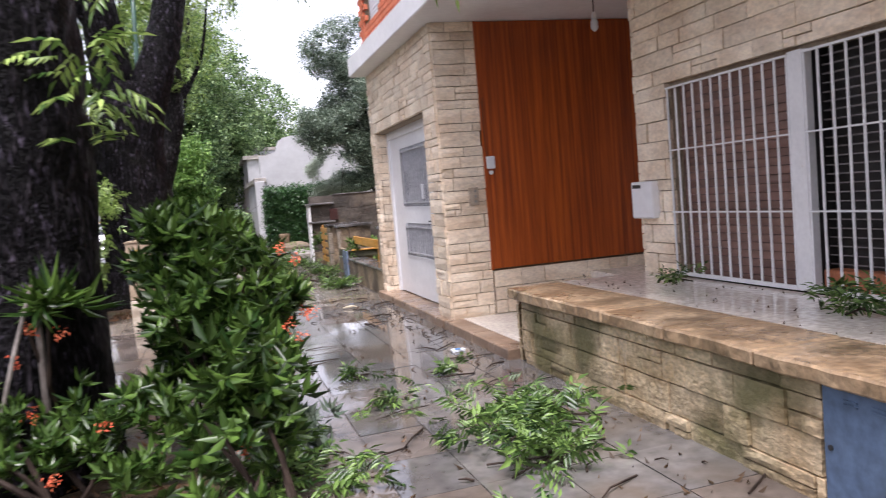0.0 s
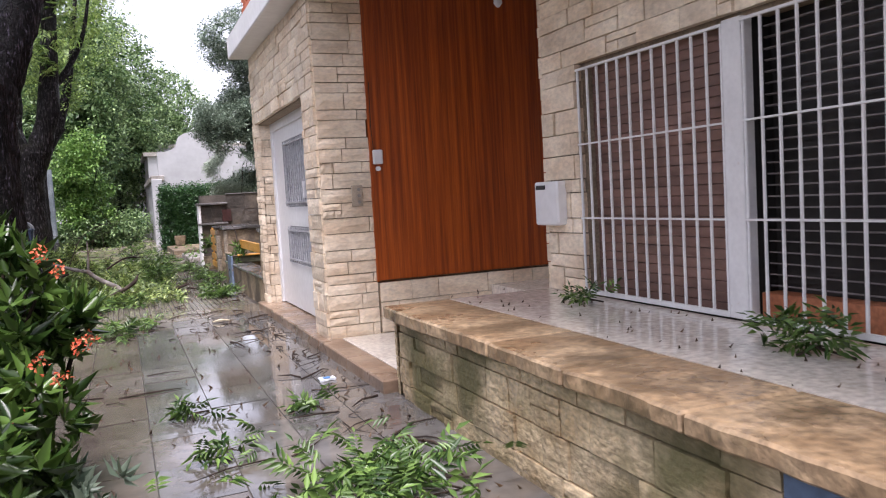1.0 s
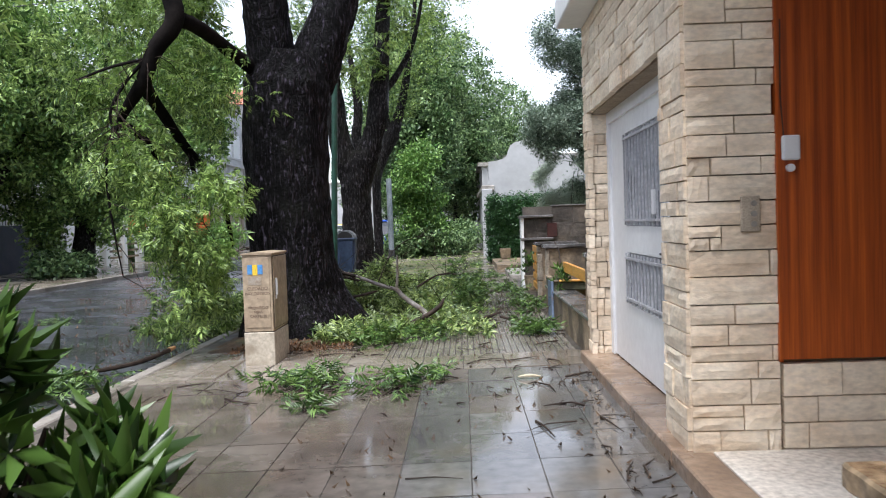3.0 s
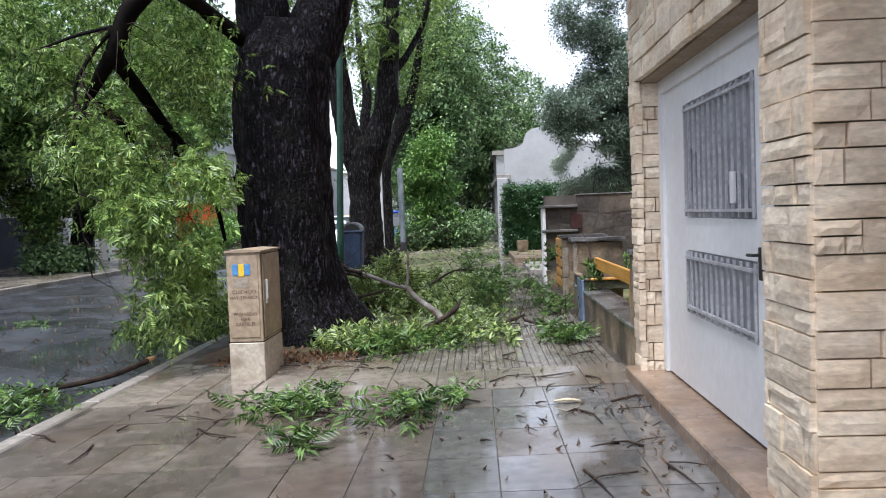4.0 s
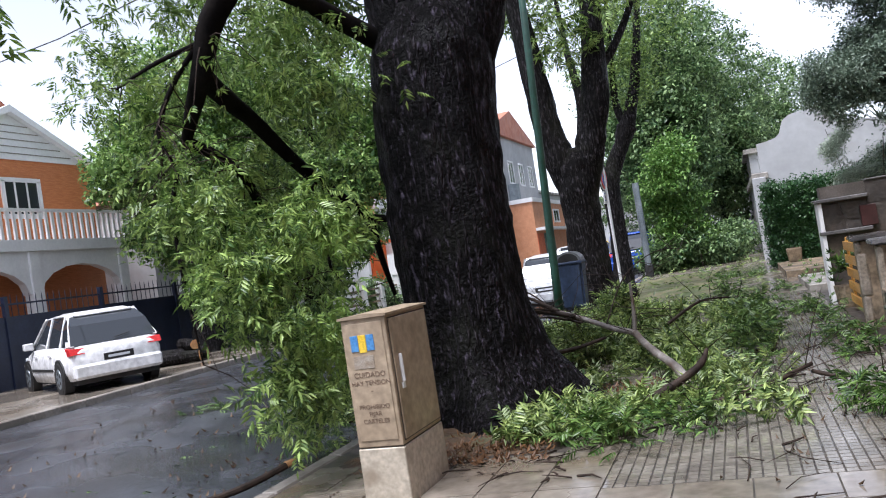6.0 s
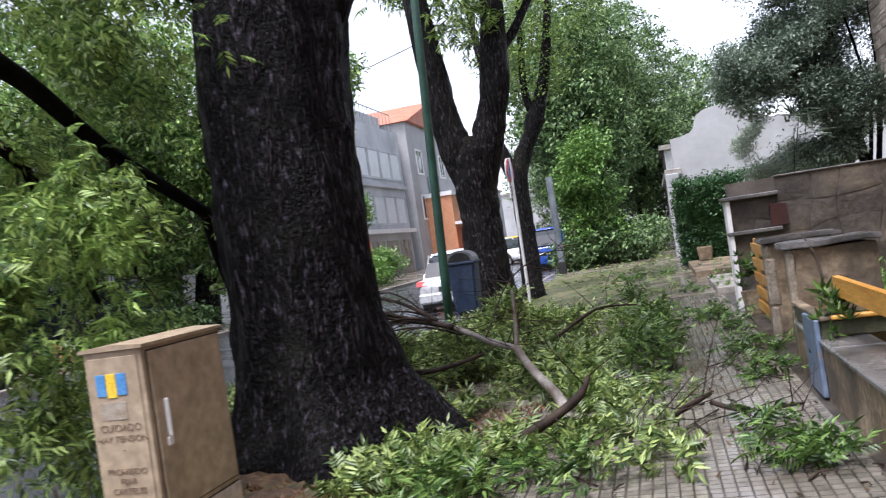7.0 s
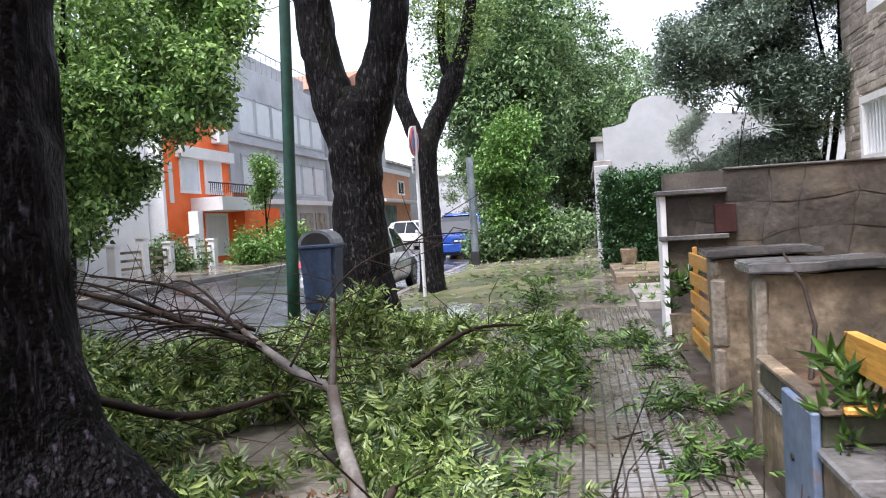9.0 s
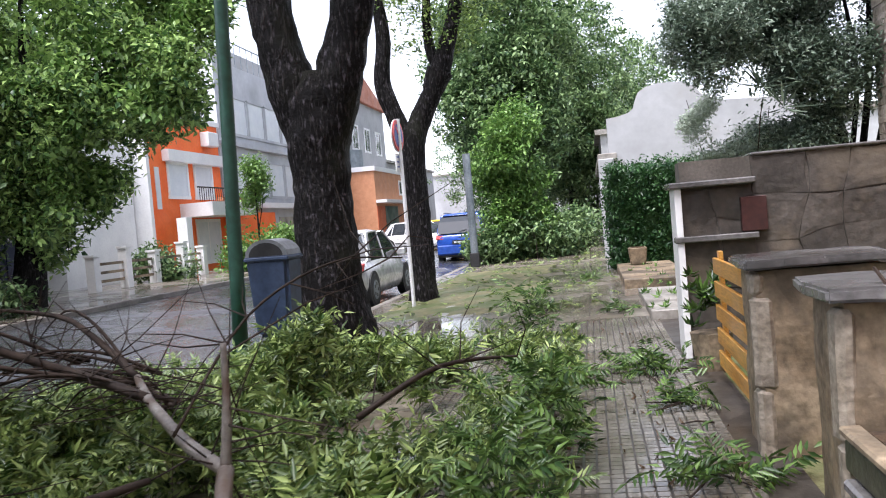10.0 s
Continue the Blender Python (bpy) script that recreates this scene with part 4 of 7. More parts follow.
def limb(points, radii, seg=10, steps=6, rough=0.12, bm=None):
    p, r = smooth_path(points, radii, steps)
    bm = bm or bmesh.new()
    start = len(bm.verts)
    tube(p, r, seg, bm)
    bm.verts.ensure_lookup_table()
    for v in bm.verts[start:]:
        k = min(range(len(p)), key=lambda i: (p[i] - v.co).length_squared)
        d = v.co - p[k]
        v.co += d * rough * (noise.noise(v.co * 5) + 0.6 * noise.noise(v.co * 13))
    return bm


def twigs(points, seed, count, length, radius, parent, droop=0.3):
    """Thin side twigs from points on a branch."""
    rng = random.Random(seed)
    tips = []
    for _ in range(count):
        p = Vector(rng.choice(points))
        d = Vector((rng.gauss(0, 1), rng.gauss(0, 1), rng.gauss(-droop, 0.5))).normalized()
        ln = length * rng.uniform(0.5, 1.2)
        q = p + d * ln * 0.5 + Vector((rng.gauss(0, 0.05), rng.gauss(0, 0.05), rng.gauss(0, 0.05))) * ln
        e = p + d * ln + Vector((0, 0, -droop * ln * 0.3))
        part("twig", tube([p, q, e], [radius, radius * 0.7, radius * 0.3], 5), TWIG, parent)
        tips += [q, (q + e) / 2, e]
    return tips


def tree(label, trunk, limbs, bark_m, crowns, leaf_m, templates, size, seed, base, name="street_tree", group="street trees", rough=0.1, seg=20, flare=None):
    t = thing(name, label, "tree", base, group)
    part("trunk", limb(*trunk, seg=seg, steps=8, rough=rough), bark_m, t, smooth=True)
    for pts, rad in limbs:
        part("limb", limb(pts, rad, seg=12, steps=6, rough=rough), bark_m, t, smooth=True)
    for i, (n, c, r, gaps) in enumerate(crowns):
        leaves("crown", t, templates, blob(n, c, r, seed + i, 0.35, gaps), leaf_m, seed + 50 + i, size)
    return t


# great tree by the kerb with the torn limb
t1 = thing("street_tree", "massive old street tree with wet black furrowed bark", "tree", (-0.75, 15.6, 0), "street trees")
bm = bmesh.new()
p, r = smooth_path([(-0.72, 15.62, -0.2), (-0.73, 15.62, 0.1), (-0.75, 15.61, 0.5), (-0.77, 15.6, 1.1), (-0.78, 15.6, 1.9), (-0.78, 15.62, 2.7), (-0.74, 15.64, 3.3), (-0.7, 15.66, 3.7)],
                   [0.78, 0.70, 0.60, 0.555, 0.55, 0.565, 0.575, 0.44], 9)
tube(p, r, 56, bm)
for v in bm.verts:
    c = Vector((-0.76, 15.61, v.co.z))
    d = v.co - c
    a = math.atan2(d.y, d.x)
    low = max(0.0, 1 - v.co.z / 1.0)
    d *= 1 + low * 0.20 * math.sin(5 * a + 1.0) + low * low * 0.30 * max(0.0, math.cos(a + 0.35)) + 0.035 * math.sin(9 * a + v.co.z) + 0.05 * noise.noise(v.co * 3.5) + 0.03 * noise.noise(v.co * 9)
    v.co = c + d
part("trunk", bm, BARK1, t1, smooth=True)
for pts, rad in (([(-0.88, 15.6, 3.2), (-0.95, 15.5, 4.0), (-1.02, 15.3, 5.0), (-1.4, 15.1, 7.0)], [0.37, 0.31, 0.27, 0.16]),
                 ([(-0.58, 15.65, 3.1), (-0.25, 15.75, 3.9), (0.05, 15.9, 4.9), (0.5, 16.2, 7.0)], [0.37, 0.33, 0.28, 0.15]),
                 ([(-1.1, 15.4, 4.6), (-1.7, 14.6, 5.4), (-2.7, 13.2, 5.3), (-3.4, 12.4, 4.4)], [0.11, 0.09, 0.05, 0.02])):
    part("limb", limb(pts, rad, 16, 8, 0.1), BARK1, t1, smooth=True)
leaves("crown", t1, PINNATE, blob(1300, (-0.6, 16.2, 7.6), (4.0, 3.6, 1.8), 71, 0.2, 0.4) + blob(150, (-2.4, 15.2, 4.9), (1.2, 1.0, 0.7), 72, 0.1, 0.45) + blob(130, (-3.3, 12.6, 3.7), (0.8, 0.6, 0.6), 77, 0.1, 0.4) + blob(330, (1.5, 15.9, 5.8), (1.5, 1.0, 0.8), 78, 0.1, 0.4) + blob(650, (-2.6, 17.0, 4.9), (1.7, 1.0, 1.0), 79, 0.1, 0.42) + blob(220, (-3.4, 14.6, 5.0), (1.3, 1.2, 0.6), 80, 0.1, 0.42), LEAF_ASH, 73, (1.0, 1.5))
leaves("shoot_tuft", t1, PINNATE, blob(9, (-0.95, 14.95, 3.0), (0.35, 0.12, 0.25), 74, 0.1), LEAF_ASH, 76, (0.6, 0.9), label="young shoots on the trunk")["kind"] = "stuff"

t1.location = (-0.88, 16.0, 0)

# the torn limb that hangs over the kerb
hang = thing("torn_limb", "torn leafy limb hanging from the great tree over the kerb", "branch", (-2.0, 14.0, 0))
main = [(-2.02, 14.3, 5.3), (-1.89, 14.25, 4.4), (-1.72, 14.2, 3.8), (-1.96, 14.2, 3.45), (-2.12, 14.22, 3.1), (-2.36, 14.35, 2.85), (-2.52, 14.44, 2.67)]
diag = [(-2.12, 14.22, 3.1), (-2.2, 14.6, 3.0), (-2.22, 15.0, 2.86), (-2.1, 15.6, 2.42), (-1.92, 16.45, 1.96)]
br = [(main, [0.10, 0.105, 0.11, 0.095, 0.085, 0.06, 0.04]), (diag, [0.085, 0.08, 0.07, 0.058, 0.05]),
      ([(-1.72, 14.2, 3.8), (-1.60, 14.7, 3.78), (-1.48, 15.25, 3.68), (-1.2, 15.85, 3.45)], [0.09, 0.085, 0.085, 0.10]),
      ([(-1.92, 16.45, 1.96), (-1.7, 16.5, 1.93), (-1.4, 16.5, 1.97)], [0.045, 0.038, 0.03]),
      ([(-1.92, 16.45, 1.96), (-1.93, 16.55, 1.6), (-1.90, 16.7, 1.15)], [0.042, 0.036, 0.02]),
      ([(-2.50, 14.44, 2.67), (-2.3, 14.6, 2.5), (-2.28, 14.9, 2.3), (-2.36, 15.2, 1.96), (-2.14, 15.27, 1.33)], [0.05, 0.046, 0.042, 0.034, 0.016]),
      ([(-2.1, 15.6, 2.42), (-2.0, 15.5, 2.0), (-1.9, 15.4, 1.5)], [0.034, 0.026, 0.012]),
      ([(-2.52, 14.44, 2.67), (-2.62, 14.3, 2.2), (-2.55, 14.2, 1.6), (-2.4, 14.1, 0.9)], [0.024, 0.018, 0.014, 0.006]),
      ([(-1.98, 14.2, 3.4), (-2.25, 14.1, 3.1), (-2.42, 14.0, 2.7), (-2.3, 14.0, 2.4)], [0.026, 0.022, 0.016, 0.008]),
      ([(-2.0, 14.2, 3.35), (-2.4, 14.1, 3.25), (-2.75, 14.0, 3.1)], [0.022, 0.018, 0.01])]
for pts, rad in br:
    part("bough", limb(pts, rad, 9, 5, 0.10), BARK_LIMB, hang, smooth=True)
allp = [q for pts, rad in br[3:] for q in smooth_path(pts, rad, 5)[0] if q.x < -1.25]
tips = [q for q in twigs(allp, 4, 110, 0.55, 0.006, hang, droop=0.6) if q.x < -1.05]
hp = blob(330, (-1.58, 14.0, 0.75), (0.36, 0.4, 0.55), 81, 0.1, 0.36, 2.4) + blob(520, (-1.62, 14.0, 1.5), (0.62, 0.55, 0.5), 82, 0.1, 0.44, 2.4) + [tuple(q) for q in tips[::2]]
hp += blob(260, (-2.1, 14.0, 2.05), (0.62, 0.6, 0.40), 83, 0.1, 0.45, 2.4) + blob(190, (-1.3, 14.3, 1.85), (0.36, 0.3, 0.45), 84, 0.1, 0.45, 2.4) + blob(330, (-2.3, 15.2, 3.7), (0.9, 0.6, 0.7), 87, 0.1, 0.44, 1.8) + blob(230, (-1.9, 15.3, 3.2), (0.8, 0.4, 0.8), 86, 0.1, 0.44, 2.0)
hp += blob(300, (-2.75, 14.6, 2.2), (0.45, 0.4, 0.5), 92, 0.1, 0.42, 2.4) + blob(180, (-1.6, 14.9, 3.0), (0.4, 0.4, 0.4), 93, 0.1, 0.42, 2.4) + blob(160, (-3.0, 14.6, 3.0), (0.45, 0.4, 0.4), 94, 0.1, 0.42, 2.4)
hp += blob(260, (-1.75, 15.3, 0.75), (0.35, 0.45, 0.6), 95, 0.1, 0.38, 2.4) + blob(320, (-3.3, 14.9, 3.5), (0.8, 0.6, 0.7), 96, 0.1, 0.42, 2.0) + blob(220, (-2.7, 15.2, 4.3), (0.7, 0.6, 0.5), 97, 0.1, 0.42, 2.0)
hp += blob(420, (-2.2, 15.1, 2.0), (0.5, 0.6, 0.7), 90, 0.1, 0.44, 2.2) + blob(260, (-2.3, 16.0, 2.9), (0.7, 0.6, 0.6), 91, 0.1, 0.44, 2.0)
hp += blob(170, (-2.15, 15.4, 0.28), (0.55, 0.7, 0.3), 88, 0.1, 0.3, 2.0)
hp += blob(260, (-2.25, 15.6, 1.0), (0.5, 0.5, 0.8), 89, 0.1, 0.36, 2.0)
leaves("foliage", hang, PINNATE, hp, LEAF_ASH, 85, (0.5, 0.9), (-80, 30), 60)

# second and third trees along the kerb
tree("tall forked street tree with grey-brown ridged bark", ([(-0.80, 22.4, -0.2), (-0.80, 22.42, 0.15), (-0.84, 22.45, 0.9), (-0.86, 22.5, 1.8), (-0.85, 22.52, 2.4), (-0.83, 22.55, 2.75), (-0.83, 22.55, 3.0)], [0.50, 0.41, 0.335, 0.300, 0.345, 0.36, 0.22]),
     [([(-0.93, 22.5, 2.1), (-1.05, 22.5, 2.75), (-1.18, 22.45, 3.3), (-1.25, 22.4, 4.0), (-1.5, 22.3, 6.5), (-1.9, 22.2, 9.2)], [0.20, 0.275, 0.235, 0.225, 0.15, 0.04]),
      ([(-0.77, 22.5, 2.1), (-0.61, 22.5, 2.75), (-0.45, 22.5, 3.3), (-0.31, 22.5, 3.9), (-0.1, 22.7, 6.5), (0.3, 22.9, 9.2)], [0.20, 0.265, 0.235, 0.225, 0.14, 0.04]),
      ([(-0.35, 22.65, 4.1), (0.1, 22.9, 4.7), (0.5, 23.2, 5.6), (0.8, 23.4, 7.2)], [0.09, 0.07, 0.05, 0.015])],
     BARK2, [(1500, (-0.8, 23.0, 8.6), (3.2, 3.2, 2.2), 0.4), (520, (-0.7, 22.9, 6.2), (2.0, 1.4, 1.0), 0.42), (120, (-0.4, 22.4, 4.9), (0.9, 0.7, 0.7), 0.3)], LEAF_ASH, PINNATE, (1.1, 1.6), 101, (-0.8, 22.4, 0), seg=36)
tree("slender knobbly street tree leaning over the pavement", ([(-1.13, 28.3, -0.2), (-1.13, 28.3, 0.2), (-1.12, 28.4, 1.5), (-1.12, 28.4, 2.5), (-1.02, 28.4, 3.0), (-0.72, 28.45, 3.6), (-0.54, 28.5, 4.0)], [0.34, 0.25, 0.20, 0.21, 0.20, 0.18, 0.25]),
     [([(-0.54, 28.5, 4.0), (-0.32, 28.5, 4.6), (-0.12, 28.6, 5.4), (0.2, 28.8, 7.5), (0.4, 28.9, 10.0)], [0.20, 0.14, 0.12, 0.06, 0.02]),
      ([(-1.12, 28.4, 2.4), (-1.34, 28.4, 3.1), (-1.58, 28.4, 3.9), (-1.50, 28.4, 4.8), (-1.7, 28.5, 6.5), (-1.8, 28.6, 9.5)], [0.15, 0.17, 0.15, 0.13, 0.07, 0.02]),
      ([(-0.54, 28.5, 4.0), (-0.72, 28.6, 4.7), (-0.6, 28.6, 6.6), (-0.5, 28.6, 9.0)], [0.11, 0.09, 0.05, 0.015])],
     BARK2, [(1300, (-0.4, 29.0, 8.0), (2.6, 2.8, 2.6), 0.42), (260, (-0.5, 28.8, 5.2), (1.4, 1.0, 0.9), 0.35)], LEAF_ASH, TUFT_S, (0.9, 1.5), 121, (-1.13, 28.3, 0))

# near tree beside the flower bed
tree("dark street tree behind the flowering shrubs", ([(-0.85, 6.7, -0.2), (-0.82, 6.7, 0.2), (-0.78, 6.7, 1.2), (-0.72, 6.7, 2.4), (-0.75, 6.7, 3.4), (-0.9, 6.8, 6.0)], [0.58, 0.47, 0.42, 0.40, 0.39, 0.2]),
     [([(-0.7, 6.7, 2.6), (-0.35, 7.0, 3.6), (0.1, 7.4, 5.0)], [0.16, 0.13, 0.07]), ([(-0.35, 7.0, 3.6), (0.7, 6.8, 3.8), (1.4, 6.6, 3.5), (1.72, 6.5, 3.0)], [0.04, 0.025, 0.015, 0.006])],
     BARK1, [(700, (-0.5, 7.2, 6.4), (2.8, 2.8, 1.4), 0.4), (30, (-0.30, 6.25, 2.35), (0.22, 0.2, 0.55), 0.0), (26, (1.72, 6.5, 2.95), (0.25, 0.2, 0.18), 0.0)], LEAF_ASH, PINNATE, (0.9, 1.2), 141, (-0.85, 6.7, 0), seg=28)

# young bright tree and distant canopy
tree("small bright green street tree leafy to the ground", ([(-0.5, 39.2, -0.2), (-0.5, 39.2, 1.5), (-0.45, 39.2, 3.6)], [0.10, 0.08, 0.04]), [([(-0.5, 39.2, 1.0), (-0.1, 39.3, 2.2), (0.2, 39.4, 3.2)], [0.05, 0.04, 0.02])],
     BARK2, [(760, (-0.45, 39.2, 3.1), (1.2, 1.1, 1.75), 0.38), (360, (-0.3, 39.0, 1.1), (1.1, 1.0, 1.0), 0.36)], LEAF_BRIGHT, TUFT, (0.9, 1.4), 161, (-0.5, 39.2, 0))
for k, (x, y, z, rx, ry, rz, n, mt) in enumerate(((-1.2, 47, 7.5, 3.2, 3.5, 5.6, 1900, LEAF_FAR), (1.0, 56, 7.5, 3.2, 4, 6.0, 1600, LEAF_FAR), (4.6, 66, 7.0, 4, 4.5, 5.0, 1300, LEAF_FAR), (-2.5, 70, 8.0, 4.0, 5, 6.5, 1200, LEAF_FAR), (0.5, 84, 6.5, 7, 5, 6.5, 1300, LEAF_FAR), (-6.5, 88, 7.0, 6, 5, 6.5, 900, LEAF_FAR))):
    tree("tall green street tree further down the pavement", ([(x, y, -0.2), (x + 0.1, y, 2.0), (x, y, 5.0), (x, y, z)], [0.34, 0.25, 0.2, 0.1]),
         [([(x, y, 3.0), (x + 1.0, y, 5.0), (x + 1.6, y + 0.4, z)], [0.14, 0.10, 0.05]), ([(x, y, 3.4), (x - 1.1, y - 0.3, 5.4), (x - 1.5, y, z)], [0.14, 0.10, 0.05])],
         BARK2, [(n * 7 // 5, (x, y, z), (rx, ry, rz), 0.45), (n * 3 // 4, (x + 0.3, y - 0.6 * ry, z - 0.35 * rz), (rx * 0.7, ry * 0.5, rz * 0.6), 0.36)], mt, TUFT, (1.25, 2.0), 200 + 10 * k, (x, y, 0), seg=10)

# trees across the street
tree("broad dark green tree across the street", ([(-10.9, 30.5, 0), (-10.7, 30.5, 1.5), (-10.5, 30.4, 3.5), (-10.0, 30.3, 6.5)], [0.42, 0.32, 0.25, 0.08]),
     [([(-10.35, 30.5, 2.4), (-9.0, 30.2, 4.2), (-7.4, 29.8, 5.6)], [0.14, 0.10, 0.04]), ([(-10.35, 30.5, 2.2), (-11.6, 30.6, 3.8), (-12.6, 30.8, 5.8)], [0.13, 0.10, 0.04]), ([(-10.4, 30.4, 3.2), (-9.6, 29.4, 5.0), (-8.8, 28.6, 7.0)], [0.10, 0.08, 0.03])],
     BARK2, [(1500, (-9.8, 30.3, 6.7), (3.9, 3.6, 2.4), 0.44), (1100, (-11.2, 29.6, 3.6), (2.5, 2.2, 1.7), 0.42), (800, (-12.3, 29.5, 6.0), (2.0, 2.0, 1.9), 0.4), (420, (-9.6, 29.0, 2.6), (1.2, 1.2, 0.9), 0.42), (520, (-9.0, 29.8, 3.5), (1.1, 1.2, 1.5), 0.42), (420, (-11.2, 30.0, 1.8), (1.8, 1.2, 0.9), 0.4), (780, (-7.3, 29.4, 4.75), (1.75, 1.7, 1.3), 0.42), (480, (-8.7, 28.8, 4.1), (1.1, 1.2, 0.9), 0.42), (420, (-6.6, 30.2, 6.6), (1.3, 1.4, 1.0), 0.42)], LEAF_ACROSS, TUFT, (0.95, 1.5), 300, (-10.4, 30.5, 0.14), seg=14)
for k, (x, y, z, rx, ry, rz, n, ht) in enumerate(((-15.5, 33.0, 6.8, 3.0, 3.5, 2.6, 1100, 0.2),)):
    tree("broad dark green tree across the street", ([(x, y, 0), (x + 0.1, y, 1.5), (x - 0.1, y, 3.5), (x, y, z + 1)], [ht * 1.5, ht, ht * 0.9, 0.08]),
         [([(x, y, 2.2), (x + 1.2, y - 0.6, 3.8), (x + 2.2, y - 1, z + 0.5)], [ht * 0.6, ht * 0.45, 0.05]), ([(x, y, 2.4), (x - 1.2, y + 0.5, 4.0), (x - 2.0, y + 1, z + 0.4)], [ht * 0.6, ht * 0.45, 0.05])],
         BARK2, [(n // 2, (x, y, z), (rx, ry, rz), 0.42), (n // 2, (x + 0.35 * rx, y - 0.3 * ry, z - 0.25 * rz), (rx * 0.62, ry * 0.6, rz * 0.8), 0.4), (n // 2, (x - 0.1 * rx, y + 0.45 * ry, z + 0.1 * rz), (rx * 0.75, ry * 0.6, rz * 0.85), 0.4)], LEAF_ACROSS, TUFT, (0.95, 1.5), 310 + 10 * k, (x, y, 0.14), seg=12)

tree("dense street tree leaning behind the log heap", ([(-11.6, 26.1, 0), (-11.65, 26.35, 0.9), (-11.8, 27.0, 2.2), (-11.9, 27.5, 4.0), (-12.0, 27.8, 7.0)], [0.46, 0.36, 0.29, 0.22, 0.08]),
     [([(-11.8, 27.0, 2.2), (-11.6, 26.0, 3.8), (-11.4, 25.0, 5.2)], [0.15, 0.11, 0.04]), ([(-11.8, 27.1, 2.5), (-11.4, 28.4, 4.2), (-11.0, 29.2, 6.0)], [0.15, 0.11, 0.04]), ([(-11.9, 27.5, 4.0), (-12.8, 27.0, 5.4), (-13.4, 26.6, 6.8)], [0.12, 0.09, 0.04])],
     BARK2, [(1500, (-11.8, 27.6, 6.6), (2.6, 2.9, 2.4), 0.42), (900, (-11.8, 25.6, 4.9), (1.7, 1.7, 1.3), 0.42), (700, (-12.3, 27.0, 3.4), (1.5, 1.8, 1.0), 0.42), (800, (-11.4, 29.4, 5.0), (1.8, 1.6, 2.0), 0.42)], LEAF_ACROSS, TUFT, (0.9, 1.4), 340, (-11.6, 26.1, 0.14), seg=14)

# big dark shrub tree in the garden behind the boundary wall
gt = tree("dark airy many-stemmed garden tree behind the boundary wall", ([(5.9, 27.5, -0.1), (5.8, 27.5, 1.6), (5.6, 27.5, 3.2), (5.4, 27.4, 5.2)], [0.13, 0.10, 0.08, 0.03]),
     [([(5.9, 27.5, 0.5), (5.3, 27.3, 2.4), (4.4, 27.2, 4.2)], [0.07, 0.05, 0.02]), ([(5.9, 27.5, 0.5), (6.4, 27.4, 2.6), (6.7, 27.2, 4.8)], [0.07, 0.05, 0.02]), ([(5.85, 27.5, 0.8), (6.1, 27.2, 3.0), (6.1, 27.0, 5.0)], [0.06, 0.045, 0.02]),
      ([(5.9, 27.5, 0.6), (5.6, 27.1, 2.2), (5.0, 26.9, 4.0)], [0.05, 0.04, 0.02]), ([(5.95, 27.5, 0.6), (6.7, 27.3, 2.0), (7.3, 27.1, 3.6)], [0.05, 0.04, 0.02]), ([(5.8, 27.5, 1.4), (5.9, 27.1, 3.0), (5.6, 26.8, 4.6)], [0.045, 0.035, 0.015])],
     BARK1, [(2800, (5.6, 27.4, 4.9), (2.2, 1.6, 1.5), 0.52), (2100, (4.35, 27.1, 3.8), (1.15, 0.9, 0.95), 0.5), (1500, (5.7, 27.0, 3.1), (1.4, 0.8, 0.8), 0.46), (900, (4.9, 27.2, 2.4), (0.8, 0.6, 0.7), 0.46), (1200, (7.0, 27.2, 4.0), (0.9, 0.9, 1.0), 0.44), (1500, (5.2, 27.3, 6.2), (1.8, 1.3, 1.1), 0.52)], LEAF_DARK, TUFT_S, (0.85, 1.35), 401, (5.9, 27.5, 0), name="garden_tree", group="")
leaves("spiky_tuft", gt, [whorl(16, 0.55, 0.018, (-25, 70), 35)], [(4.75, 26.6, 2.55), (5.0, 26.5, 2.9), (4.5, 26.7, 2.9)], LEAF_DARK, 430, (0.8, 1.1), (-15, 15), 15, "spiky palm-like leaves")
shrub = thing("silver_shrub", "silver-leaved shrub in front of the white gable", "shrub", (4.3, 28.6, 0))
twigs([(4.3, 28.6, 0.2)], 8, 9, 2.2, 0.02, shrub, droop=-1.5)
leaves("foliage", shrub, TUFT_S, blob(2600, (4.3, 28.6, 2.2), (0.8, 0.7, 0.85), 421, 0.2, 0.42), LEAF_GREY, 422, (0.7, 1.1))

# ivy-clad garden block
hedge = thing("ivy_hedge", "dense dark ivy growing over a garden wall", "hedge", (3.8, 31.6, 0))
part("core", roughen(box(2.5, 5.6, 31.3, 32.4, 0, 2.0), 0.05, 2), LEAF_IVY, hedge)
rng = np.random.RandomState(5)
pts = []
for _ in range(1500):
    f = rng.rand()
    if f < 0.55:
        pts.append((rng.uniform(2.4, 5.7), 31.22 + rng.uniform(-0.12, 0.08), rng.uniform(0.05, 2.1)))
    elif f < 0.75:
        pts.append((2.42 + rng.uniform(-0.1, 0.1), rng.uniform(31.2, 32.5), rng.uniform(0.05, 2.1)))
    else:
        pts.append((rng.uniform(2.4, 5.7), rng.uniform(31.2, 32.5), 2.05 + rng.uniform(-0.1, 0.16)))
leaves("foliage", hedge, TUFT, pts, LEAF_IVY, 6, (0.55, 0.85))
gable = thing("white_gable_house", "weathered white gable wall with a curved baroque parapet", "house", (4, 36, 0))
